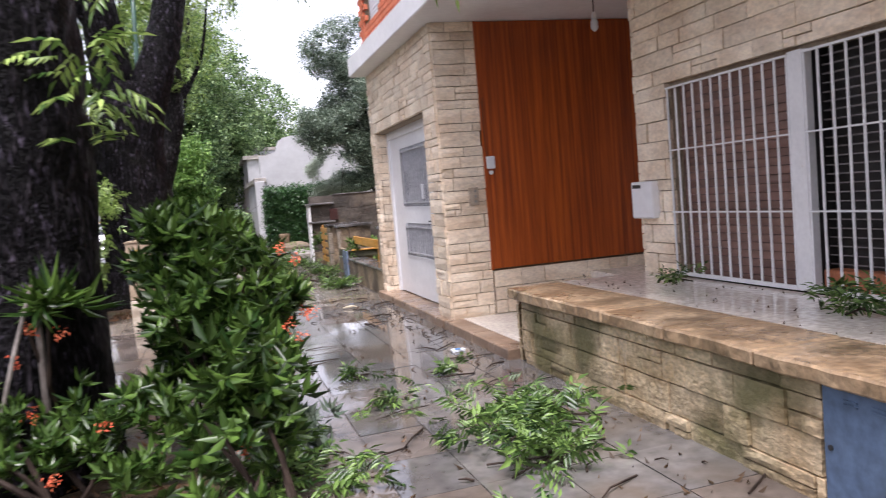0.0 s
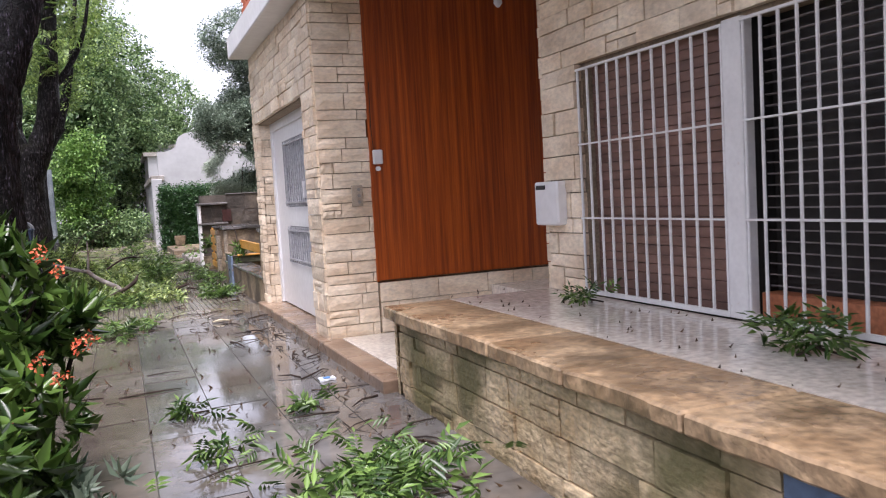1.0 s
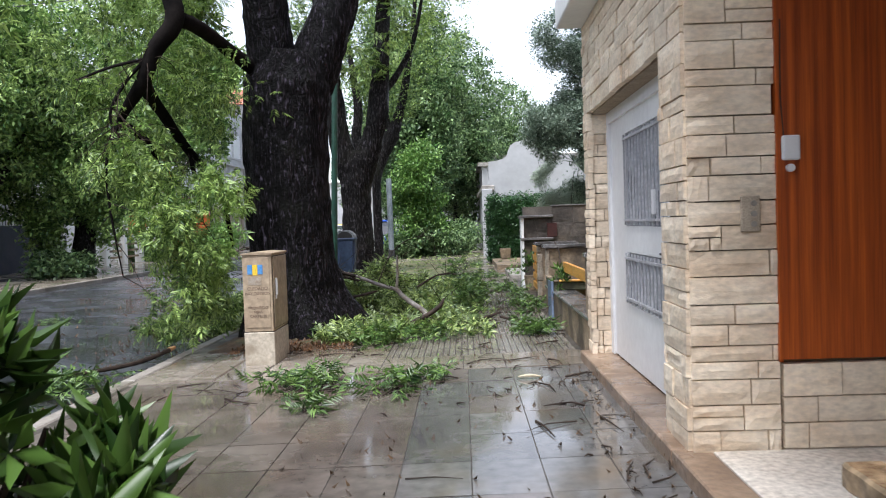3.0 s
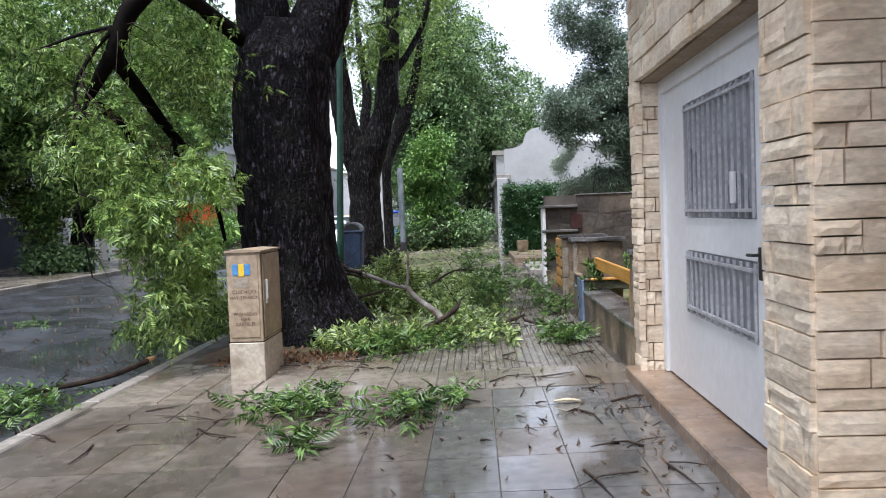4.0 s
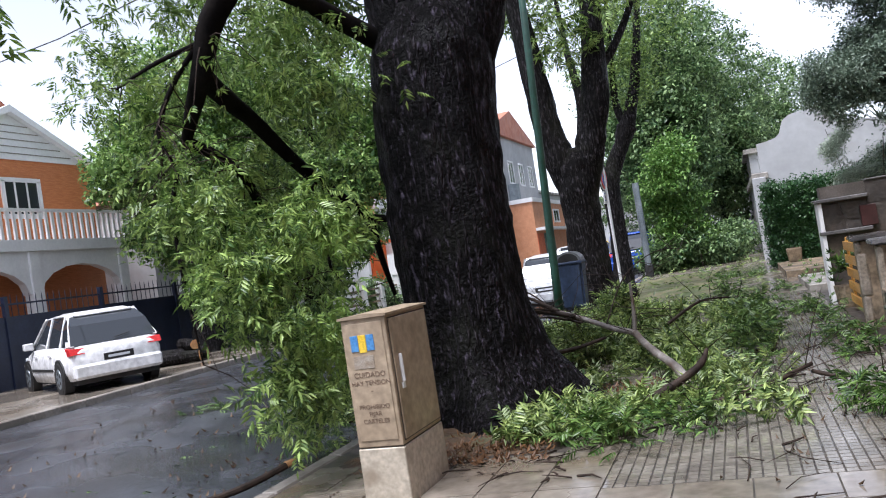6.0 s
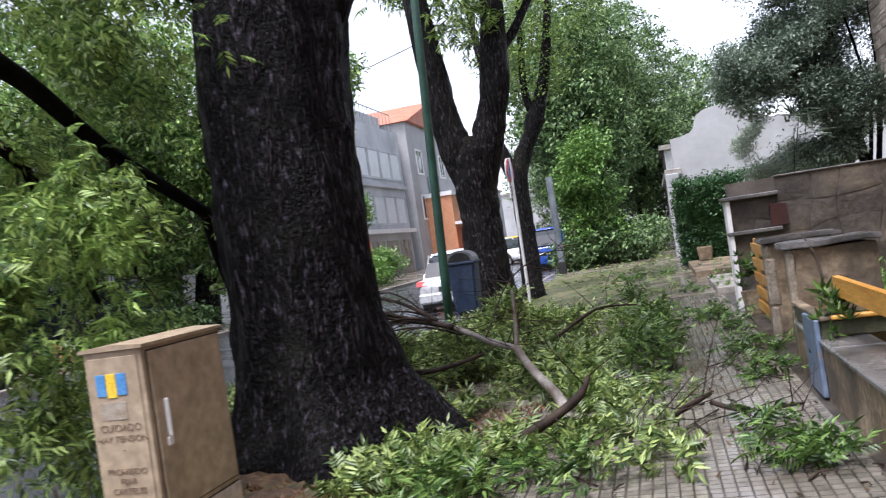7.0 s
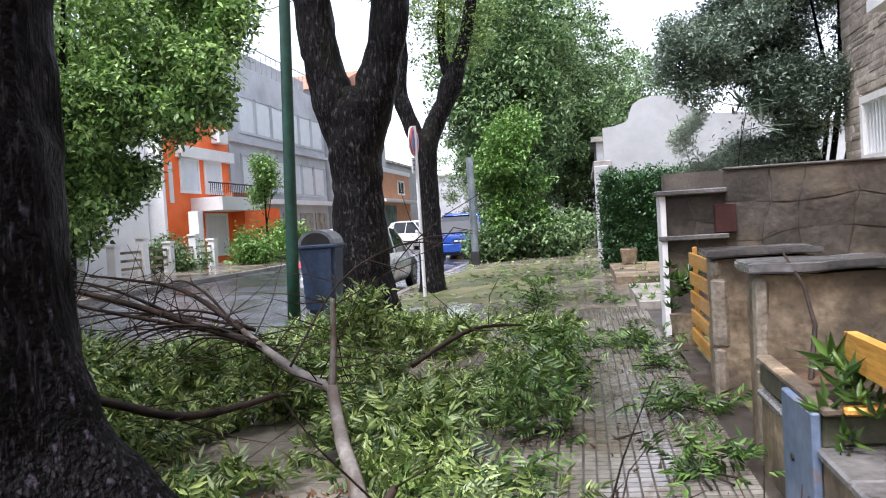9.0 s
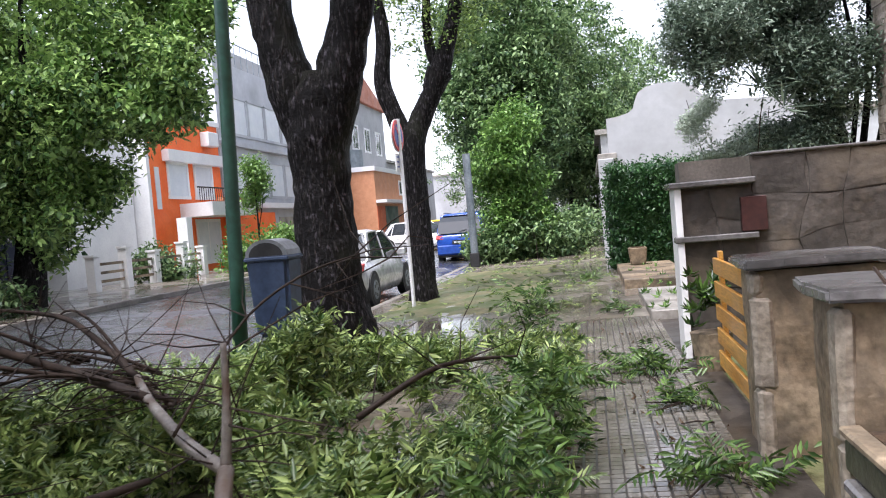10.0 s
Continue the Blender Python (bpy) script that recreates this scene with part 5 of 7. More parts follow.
out = [(2.5, 0), (2.5, 3.66), (2.8, 3.69), (3.08, 3.76), (3.22, 3.88), (3.28, 4.08), (3.36, 4.26), (3.55, 4.38), (3.9, 4.45), (4.5, 4.42), (4.8, 4.28), (4.95, 4.05), (5.4, 3.85), (6.4, 3.8), (7.5, 3.75), (7.5, 0)]
part("gable_wall", prism(out, "y", 36.0, 36.35), PLASTER, gable)
part("street_wall", box(2.35, 2.65, 36.35, 46, 0, 2.7), PLASTER, gable)
part("cornice", box(2.2, 2.7, 35.9, 46, 2.55, 2.75, 0.02), CONC, gable)
part("street_pier", box(2.2, 2.6, 35.7, 36.0, 0, 2.6, 0.02), PLASTER, gable)

# ---- pavement pieces ----
TILT = pose(0, 0, 0, 0, -math.degrees(math.atan(0.021)), 0)
tile_me = [mesh_of("tile", box(-0.1965, 0.1965, -0.284, 0.284, -0.03, 0.0), mt) for mt in (TILE, TILE_R)]
rng = random.Random(31)
for i in range(11):
    for j in range(26):
        x, y = 2.44 - 0.4 * i, 12.46 - 0.575 * j
        if x < 0.3 and 3.2 < y < 8.2:
            continue
        m = Matrix.Translation((x, y, gz(x) + rng.uniform(-0.002, 0.002))) @ TILT @ pose(0, 0, 0, rng.uniform(-0.25, 0.25), rng.uniform(-0.25, 0.25), 0)
        piece("tile", tile_me[1 if i > 3 or rng.random() < 0.12 else 0], pavement, m)


TILE_W = surface("wet_studded_cement_tile", (0.15, 0.135, 0.115), (0.23, 0.21, 0.18), 1.2, (0.03, 0.24), 0.1, 50.0, 0.002, island=0.16, stain=(0.11, 0.085, 0.06), stain_scale=1.1, wet_scale=0.9)


def ribbed(x0, x1, y0, y1, nx, ny, gap, top, skip=None):
    """Raised pads of tactile and ribbed paving, as one mesh."""
    vs, fs = [], []
    dx, dy = (x1 - x0) / nx, (y1 - y0) / ny
    for i in range(nx):
        for j in range(ny):
            a, b, c, d = x0 + dx * i + gap, x0 + dx * (i + 1) - gap, y0 + dy * j + gap, y0 + dy * (j + 1) - gap
            if skip and skip((a + b) / 2, (c + d) / 2):
                continue
            k = len(vs)
            e = gap * 0.7
            vs += [(a, c, gz(a) - 0.02), (b, c, gz(b) - 0.02), (b, d, gz(b) - 0.02), (a, d, gz(a) - 0.02),
                   (a + e, c + e, gz(a) + top), (b - e, c + e, gz(b) + top), (b - e, d - e, gz(b) + top), (a + e, d - e, gz(a) + top)]
            fs += [(k + 4, k + 5, k + 6, k + 7), (k, k + 1, k + 5, k + 4), (k + 1, k + 2, k + 6, k + 5), (k + 2, k + 3, k + 7, k + 6), (k + 3, k, k + 4, k + 7)]
    return vs, fs


def pit(x, y):
    return (-1.75 < x < 0.05 and 14.5 < y < 17.2) or (x < 0.1 and 21.4 < y < 23.4)


def studded(x0, x1, y0, y1, tile, pads):
    """Wet cement tiles, each with a grid of small raised pads and a wider joint."""
    vs, fs = [], []
    for i in range(round((x1 - x0) / tile)):
        for j in range(round((y1 - y0) / tile)):
            v, f = ribbed(x0 + tile * i + 0.0015, x0 + tile * (i + 1) - 0.0015, y0 + tile * j + 0.0015, y0 + tile * (j + 1) - 0.0015, pads, pads, 0.0032, 0.0, pit)
            k = len(vs)
            vs += v
            fs += [tuple(a + k for a in q) for q in f]
    return vs, fs


paving = [(studded(0.58, 2.58, 13.57, 23.97, 0.4, 6), TILE_W)]
for x0, x1, y0, y1, nx, ny in ((-0.58, 0.58, 12.77, 36.0, 3, 55), (0.58, 2.62, 12.77, 13.57, 5, 2), (0.58, 2.62, 23.97, 36.0, 5, 29)):
    paving.append((ribbed(x0, x1, y0, y1, nx, ny, 0.003, 0.0, pit), TILE_B))
paving.append((ribbed(-1.83, -0.6, 12.77, 36, 3, 38, 0.004, 0.0, pit), TILE_B))
paving.append((ribbed(-1.83, 2.62, 36, 100, 11, 110, 0.006, 0.0), TILE_B))
paving.append((ribbed(-1.55, -1.0, 12.8, 13.9, 2, 22, 0.006, 0.012), TILE_B))
for (v, f), mt in paving:
    child(tagged(new("paving", raw("paving", v, f, mt)), kind="stuff"), pavement)
kerb_me = mesh_of("kerb_stone", box(-2.0, -1.85, 0.004, 0.996, -0.32, gz(-1.85) + 0.004, 0.015), KERB)
kerb = tagged(new("kerb"), "wet concrete kerb stones along the pavement", "kerb", kind="structure")
for k in range(70):
    piece("kerb_stone", kerb_me, kerb, Matrix.Translation((0, k - 6.0, 0)))
fkerb_me = mesh_of("kerb_stone", box(FAR_X - 0.14, FAR_X, 0.004, 0.996, -0.2, 0.14, 0.015), KERB)
for k in range(70):
    piece("kerb_stone", fkerb_me, kerb, Matrix.Translation((0, k + 4.0, 0)))


def bed(name, x0, x1, y0, y1, h, material, label, seed):
    bm = bmesh.new()
    bmesh.ops.create_grid(bm, x_segments=26, y_segments=34, size=0.5)
    for v in bm.verts:
        u, w = v.co.x + 0.5, v.co.y + 0.5
        edge = min(u, 1 - u, w, 1 - w)
        x, y = x0 + (x1 - x0) * u, y0 + (y1 - y0) * w
        p = Vector((x, y, seed))
        v.co = Vector((x + 0.06 * noise.noise(p * 3), y + 0.06 * noise.noise(p * 3 + Vector((5, 0, 0))), gz(x) - 0.03 + min(1, edge * 6) * (h + 0.05 * noise.noise(p * 4) + 0.03 * noise.noise(p * 11))))
    return solo(name, bm, material, label, "soil", kind="structure", smooth=True)


bed("flower_bed", -1.85, 0.36, 3.2, 8.25, 0.07, SOIL, "wet soil bed under the flowering shrubs", 1)
bed("tree_pit", -1.8, 0.1, 14.35, 17.4, 0.07, SOIL, "soil and brown litter round the great tree", 2)
bed("tree_pit", -1.8, 0.1, 21.4, 23.4, 0.06, SOIL, "soil round the forked tree", 3)
bed("verge", -1.8, 1.2, 24.5, 36.0, 0.05, GRASS_SOIL, "muddy verge with thin grass", 4)
rng = random.Random(8)
edge_me = mesh_of("edging_brick", roughen(box(-0.11, 0.11, -0.06, 0.06, -0.04, 0.05, 0.012), 0.01, 9), CONC)
edging = thing("bed_edging", "broken stone edging round the flower bed", "edging", (0.3, 5, 0))
for k in range(16):
    x, y, a = (0.36 + rng.uniform(-0.03, 0.03), 4.6 + 0.25 * k, 90) if k < 9 else (0.25 - 0.27 * (k - 9), 4.9 + rng.uniform(-0.1, 0.1), 0)
    piece("edging_brick", edge_me, edging, pose(x, y, gz(x) + 0.02, rng.uniform(-12, 12), rng.uniform(-12, 12), a + rng.uniform(-20, 20)))

# ---- street furniture ----
cab = thing("utility_cabinet", "tan steel utility cabinet on a concrete base with warning print", "cabinet", (-0.74, 13.9, -0.06))
part("base", box(-0.905, -0.585, 13.56, 14.23, -0.15, 0.295, 0.006), surface("pale_concrete_base", (0.46, 0.40, 0.31), (0.56, 0.50, 0.40), 3.0, (0.5, 0.7), 0.3, 40.0, stain=(0.25, 0.2, 0.14), stain_scale=3.0), cab)
part("seam", box(-0.895, -0.595, 13.57, 14.22, 0.295, 0.305), CABLINE, cab)
part("body", box(-0.90, -0.59, 13.565, 14.225, 0.305, 1.115, 0.004), CAB, cab)
part("top", prism([(-0.915, 1.115), (-0.575, 1.115), (-0.575, 1.13), (-0.745, 1.142), (-0.915, 1.13)], "y", 13.55, 14.24), CAB, cab)
door = part("door", box(-0.592, -0.578, 13.60, 14.20, 0.335, 1.09, 0.003), CAB, cab)
part("seam", box(-0.593, -0.586, 13.592, 14.208, 0.327, 1.098), CABLINE, door)
part("handle", box(-0.578, -0.556, 13.655, 13.675, 0.68, 0.86, 0.006), IRON_W, door, "pale lever handle")
part("lock", box(-0.578, -0.566, 13.645, 13.685, 0.64, 0.68, 0.004), IRON_W, door)
front = part("front_panel", box(-0.875, -0.615, 13.559, 13.566, 0.345, 1.085, 0.002), CAB, cab)
for x0, mt in ((-0.845, BLUESTICK), (-0.79, YELLOWSTICK), (-0.735, BLUESTICK)):
    part("sticker", box(x0, x0 + 0.052, 13.555, 13.559, 0.89 + (0.01 if mt is YELLOWSTICK else 0.02), 1.01, 0.001), mt, cab, "torn coloured sticker")
part("sticker", box(-0.84, -0.70, 13.556, 13.559, 0.80, 0.88), surface("torn_paper", (0.40, 0.36, 0.30), (0.26, 0.2, 0.14), 16.0, (0.6, 0.8), 0.1), cab, "remains of a torn paper sticker")


def lettering(text, x, y, z, size, material, parent, rot=(90, 0, 0)):
    cu = bpy.data.curves.new("lettering", "FONT")
    cu.body, cu.size, cu.extrude, cu.align_x = text, size, 0.0008, "CENTER"
    cu.materials.append(material)
    ob = new("lettering", cu)
    ob.parent = parent
    ob.matrix_parent_inverse = world_of(parent).inverted()
    ob.matrix_basis = pose(x, y, z, *rot)
    return ob


for text, z, s in (("CUIDADO", 0.745, 0.047), ("HAY TENSION", 0.695, 0.042), ("-", 0.645, 0.05), ("PROHIBIDO", 0.545, 0.040), ("FIJAR", 0.50, 0.040), ("CARTELES", 0.455, 0.040)):
    lettering(text, -0.745, 13.557, z, s, PRINT, cab)

pole = thing("lamp_post", "tall dark green painted steel lamp post", "lamp post", (-1.12, 20.75, 0))
part("shaft", tube([(-1.13, 20.75, -0.1), (-1.09, 20.75, 1.0), (-0.975, 20.75, 4.0), (-0.82, 20.75, 8.0)], [0.068, 0.062, 0.056, 0.045], 14), GREENPOLE, pole, smooth=True)
part("collar", tube([(-1.13, 20.75, -0.05), (-1.115, 20.75, 0.35), (-1.113, 20.75, 0.40)], [0.085, 0.085, 0.065], 14), GREENPOLE, pole)
part("arm", tube([(-0.824, 20.75, 7.9), (-1.4, 20.75, 8.3), (-2.6, 20.75, 8.5)], 0.035, 8), GREENPOLE, pole)
binb = thing("litter_bin", "dark blue plastic litter bin with a grey hooded lid", "litter bin", (-0.93, 21.2, 0))


def tapered(x, y, z0, z1, w0, d0, w1, d1, bevel):
    bm = bmesh.new()
    lo = [bm.verts.new((x + sx * w0 / 2, y + sy * d0 / 2, z0)) for sx, sy in ((-1, -1), (1, -1), (1, 1), (-1, 1))]
    hi = [bm.verts.new((x + sx * w1 / 2, y + sy * d1 / 2, z1)) for sx, sy in ((-1, -1), (1, -1), (1, 1), (-1, 1))]
    for i in range(4):
        bm.faces.new((lo[i], lo[(i + 1) % 4], hi[(i + 1) % 4], hi[i]))
    bm.faces.new(list(reversed(lo)))
    bm.faces.new(hi)
    bmesh.ops.bevel(bm, geom=list(bm.edges), offset=bevel, segments=3, affect="EDGES")
    return bm


part("body", tapered(-0.93, 21.2, 0.42, 1.13, 0.33, 0.30, 0.40, 0.36, 0.035), BINBLUE, binb, smooth=False)
part("rim", tapered(-0.93, 21.2, 1.10, 1.145, 0.425, 0.385, 0.425, 0.385, 0.012), BINBLUE, binb)
hood = [(-1.13 + 0.20 + 0.20 * -math.cos(a), 1.145 + 0.15 * math.sin(a)) for a in (math.pi * k / 10 for k in range(11))]
part("lid", prism(hood, "y", 21.03, 21.37), BINLID, binb)
# the lid is solid; a black plate paints the shade of its mouth
part("mouth_shade", prism([(-0.93 + (u + 0.93) * 0.8, 1.15 + (v - 1.15) * 0.8) for u, v in hood], "y", 21.022, 21.03), BLACK, binb, "black plate standing for the shaded mouth of the lid")
for dx in (-0.12, 0.12):
    part("stand", box(-0.93 + dx - 0.02, -0.93 + dx + 0.02, 21.18, 21.22, -0.1, 0.45), BLACK, binb)

sign = thing("no_parking_sign", "round no-parking sign with a white plate on a pale post", "road sign", (-1.05, 27.1, 0))
part("post", tube([(-1.05, 27.1, -0.1), (-1.06, 27.1, 3.05)], 0.032, 10), WHITE, sign)
sm = pose(-1.06, 27.1, 2.78, 0, 0, -5)
for nm, r, t, mt in (("disc", 0.27, 0.010, WHITE), ("ring", 0.255, 0.016, REDSIGN), ("field", 0.195, 0.020, BLUESIGN)):
    bm = tube([(-t - 0.035, 0, 0), (t * 0.3 - 0.03, 0, 0)], r, 28) if nm == "disc" else tube([(t - 0.035, 0, 0), (t - 0.02, 0, 0)], r, 28)
    bm.transform(sm)
    part(nm, bm, mt, sign)
bm = box(0.004, 0.007, -0.02, 0.02, -0.19, 0.19)
bm.transform(sm @ pose(0, 0, 0, 45, 0, 0))
part("bar", bm, REDSIGN, sign)
bm = box(-0.05, -0.03, -0.15, 0.15, -0.58, -0.30)
bm.transform(sm)
part("plate", bm, WHITE, sign)
for k in range(3):
    bm = box(-0.03, -0.027, -0.11, 0.11, -0.36 - 0.08 * k, -0.34 - 0.08 * k)
    bm.transform(sm)
    part("print_bar", bm, BLUESIGN, sign)
gp = thing("steel_post", "grey-blue steel post at the kerb", "post", (-1.45, 37.0, 0))
part("shaft", tube([(-1.45, 37.0, -0.1), (-1.47, 37.0, 3.2)], 0.11, 10), GALV, gp)
part("base", box(-1.58, -1.32, 36.87, 37.13, -0.05, 0.35, 0.01), BLACK, gp)

# ---- shrubs of the bed ----
def shrub_of(label, base, stems, blobs, seed, templates=None, material=None, size=(0.8, 1.2), blossoms=(), pitch=(-70, 70)):
    s = thing("flowering_shrub", label, "shrub", base, "shrubs of the bed")
    rng = random.Random(seed)
    for k in range(stems):
        b = rng.choice(blobs)
        tx, ty, tz = (b[1][i] + rng.uniform(-0.7, 0.7) * b[2][i] for i in range(3))
        x, y = base[0] + rng.uniform(-0.15, 0.15), base[1] + rng.uniform(-0.15, 0.15)
        part("stem", limb([(x, y, -0.05), ((x + tx) / 2 + rng.uniform(-0.06, 0.06), (y + ty) / 2, tz * 0.5), (tx, ty, tz)], [0.02, 0.014, 0.006], 6, 3), TWIG, s)
    pts = [q for i, (n, c, r) in enumerate(blobs) for q in blob(n, c, r, seed + i, 0.15, 0.3, 3.0)]
    leaves("foliage", s, templates or WHORL, pts, material or LEAF_BUSH, seed + 9, size, pitch, 60)
    for i, c in enumerate(blossoms):
        leaves("blossom", s, [tuft(9, 0.026, 0.018, 0.0065, 40 + i), tuft(7, 0.028, 0.017, 0.006, 60 + i)], blob(3, c, (0.03, 0.03, 0.026), seed + 20 + i, 0.2), BLOSSOM, seed + 30 + i, (0.8, 1.2), (-90, 90), 90, "cluster of orange-red flowers")
    return s


shrub_of("tall glossy shrub with whorled leaves and orange-red flowers", (0.25, 6.5, 0), 16, [(230, (0.22, 6.6, 1.0), (0.42, 0.5, 0.5)), (260, (0.28, 6.5, 0.55), (0.52, 0.6, 0.45)), (60, (0.05, 6.7, 1.3), (0.2, 0.25, 0.2)), (42, (0.64, 6.85, 0.88), (0.2, 0.24, 0.2))], 501,
         blossoms=((0.66, 6.24, 1.21), (0.72, 6.15, 1.14), (0.77, 6.12, 0.83), (0.70, 6.0, 0.72), (0.62, 5.95, 0.80), (0.55, 5.95, 0.6), (0.8, 6.7, 0.78)))
shrub_of("leafy shrub leaning over the pavement edge", (0.45, 5.3, 0), 8, [(95, (0.36, 5.6, 0.5), (0.28, 0.32, 0.42)), (14, (0.3, 5.1, 0.2), (0.2, 0.2, 0.14))], 521, blossoms=((0.30, 5.9, 0.22), (0.36, 5.85, 0.18)))
shrub_of("low bushy plants with orange flowers in the bed", (-0.5, 5.9, 0), 8, [(110, (-0.45, 6.1, 0.33), (0.5, 0.4, 0.28)), (110, (-1.1, 6.1, 0.4), (0.5, 0.5, 0.35)), (26, (-0.15, 5.6, 0.2), (0.25, 0.25, 0.14))], 541, size=(0.6, 0.95),
         blossoms=((-0.62, 5.75, 0.55), (-0.30, 5.7, 0.45), (-0.75, 6.2, 0.75), (-0.5, 5.5, 0.3)))
spiky = shrub_of("pale-stemmed dracaena-like plant with long drooping leaves", (-0.62, 6.3, 0), 4, [(7, (-0.58, 6.2, 1.05), (0.26, 0.2, 0.12))], 561, [whorl(13, 0.26, 0.019, (-50, 45), 33)], LEAF_BUSH, (0.8, 1.1), ((-0.5, 6.1, 0.88), (-0.66, 6.1, 0.92)), (-20, 20))
part("pale_cane", limb([(-0.66, 6.25, -0.05), (-0.64, 6.22, 0.5), (-0.63, 6.2, 1.0)], [0.022, 0.02, 0.016], 7, 4), BARK3, spiky)
part("pale_cane", limb([(-0.95, 6.1, -0.05), (-0.8, 6.1, 0.6), (-0.62, 6.1, 1.15)], [0.014, 0.012, 0.01], 7, 4), BARK3, spiky)

# ---- the storm's fall ----
def pile_height(x, y):
    a = 0.60 * math.exp(-((x + 0.1) / 1.15) ** 2 - ((y - 19.6) / 1.9) ** 2)
    b = 0.55 * math.exp(-((x + 1.8) / 1.3) ** 2 - ((y - 18.4) / 1.6) ** 2)
    c = 0.30 * math.exp(-((x - 0.75) / 0.7) ** 2 - ((y - 17.6) / 1.1) ** 2)
    return max(a, b, c, 0.12)


CLEAR = ((-0.05, 17.75, 0.25), (0.7, 19.3, 0.3), (1.55, 17.2, 0.4), (1.05, 20.4, 0.5), (0.5, 16.4, 0.2))   # bare patches between the branches
pile = thing("fallen_branches", "great heap of broken leafy branches across the pavement", "branches", (0, 18.5, 0))
SPINE = ((0.9, 16.2, 0.14), (0.62, 16.8, 0.26), (0.39, 17.38, 0.39), (0.15, 17.55, 0.44), (-0.27, 17.93, 0.56), (-0.59, 18.5, 0.62), (-1.1, 18.6, 0.66), (-1.6, 18.5, 0.8))
rng = np.random.RandomState(77)
pts = []
while len(pts) < 9200:
    x, y = rng.uniform(-3.4, 1.75), rng.uniform(14.6, 22.6)
    if (x + 0.84) ** 2 + (y - 16.0) ** 2 < 0.62 or (x < -0.4 and y < 16.6):
        continue
    if any((x - a) ** 2 / 0.16 + (y - b) ** 2 / c < 1 for a, b, c in CLEAR):
        continue
    h = pile_height(x, y) * (1 + 0.5 * noise.noise(Vector((x * 1.3, y * 1.3, 3))))
    d = 0.14 + 1.25 * h
    if x > 1.3:
        d *= 0.4
    if noise.noise(Vector((x * 1.6, y * 1.6, 9))) < -0.10 or rng.rand() > d:
        continue
    near = min(((x - p) ** 2 + (y + 0.15 - q) ** 2, w) for p, q, w in SPINE)
    if near[0] < 0.16:
        h = min(h, max(0.05, near[1] - 0.12))
    pts.append((x, y, (gz(x) if x > -1.9 else -0.18) + 0.03 + h * rng.rand() ** 0.7))
leaves("foliage", pile, PINNATE + WHORL[:2], pts, LEAF_FALL, 78, (0.5, 0.98), (-40, 80), 80)
leaves("foliage", pile, PINNATE, pts[::5], LEAF_TIP, 79, (0.45, 0.85), (-60, 80), 90, "turned leaves showing pale undersides")
pale = [([(0.95, 15.9, 0.06), (0.86, 16.25, 0.16), (0.64, 16.75, 0.25), (0.50, 17.1, 0.31), (0.39, 17.38, 0.39)], [0.044, 0.04, 0.036, 0.034, 0.034]),
        ([(0.39, 17.38, 0.39), (0.15, 17.55, 0.44), (-0.06, 17.74, 0.5), (-0.30, 17.98, 0.57), (-0.55, 18.3, 0.62)], [0.031, 0.029, 0.026, 0.024, 0.021]),
        ([(0.39, 17.38, 0.39), (0.41, 17.4, 0.64), (0.41, 17.42, 0.9)], [0.026, 0.020, 0.012])]
for pts_, rad in pale:
    part("bough", limb(pts_, rad, 9, 6, 0.14), BARK3, pile, "pale grey bough", smooth=True)
dark = [([(-0.30, 17.98, 0.57), (-0.8, 18.1, 0.70), (-1.4, 18.0, 0.92), (-2.1, 17.9, 1.1)], [0.026, 0.026, 0.022, 0.010]),
        ([(-0.55, 18.3, 0.62), (-1.0, 18.6, 0.82), (-1.46, 18.9, 0.93), (-1.9, 18.6, 1.05)], [0.024, 0.02, 0.016, 0.006]),
        ([(-0.5, 18.4, 0.55), (-0.9, 18.0, 0.72), (-1.5, 17.8, 0.9), (-2.0, 17.6, 1.1)], [0.018, 0.015, 0.012, 0.005]),
        ([(-1.6, 17.0, 0.35), (-1.0, 17.1, 0.42), (-0.4, 17.15, 0.30), (0.1, 17.3, 0.38)], [0.034, 0.031, 0.026, 0.014]),
        ([(0.4, 15.0, 0.05), (0.75, 15.35, 0.12), (1.07, 15.52, 0.28), (1.15, 15.75, 0.38)], [0.042, 0.038, 0.03, 0.014]),
        ([(1.0, 15.05, 0.06), (1.27, 15.17, 0.09), (1.6, 15.5, 0.12), (1.9, 15.91, 0.16)], [0.03, 0.028, 0.024, 0.015]),
        ([(1.9, 15.91, 0.1), (2.1, 15.75, 0.07), (2.45, 15.85, 0.06)], [0.018, 0.015, 0.01]),
        ([(0.1, 17.5, 0.5), (0.3, 17.9, 0.95), (0.63, 18.2, 1.16), (0.95, 18.4, 1.15)], [0.008, 0.007, 0.006, 0.004]),
        ([(0.6, 18.5, 0.3), (1.0, 18.8, 0.5), (1.4, 19.3, 0.45)], [0.02, 0.015, 0.008])]
rng2 = random.Random(19)
for k in range(11):
    s0 = rng2.choice(((-0.59, 18.5, 0.58), (-1.12, 18.6, 0.66), (-0.3, 18.2, 0.48)))
    a, ln, up = rng2.uniform(2.5, 3.7), rng2.uniform(0.9, 1.9), rng2.uniform(0.1, 0.55)
    q = [(s0[0] + math.cos(a) * ln * f, s0[1] + math.sin(a) * ln * f * 0.7 + 0.12 * math.sin(3 * f + k), s0[2] + up * math.sin(2.2 * f) - 0.25 * f * f) for f in (0, 0.33, 0.66, 1.0)]
    dark.append((q, [0.013, 0.010, 0.007, 0.003]))
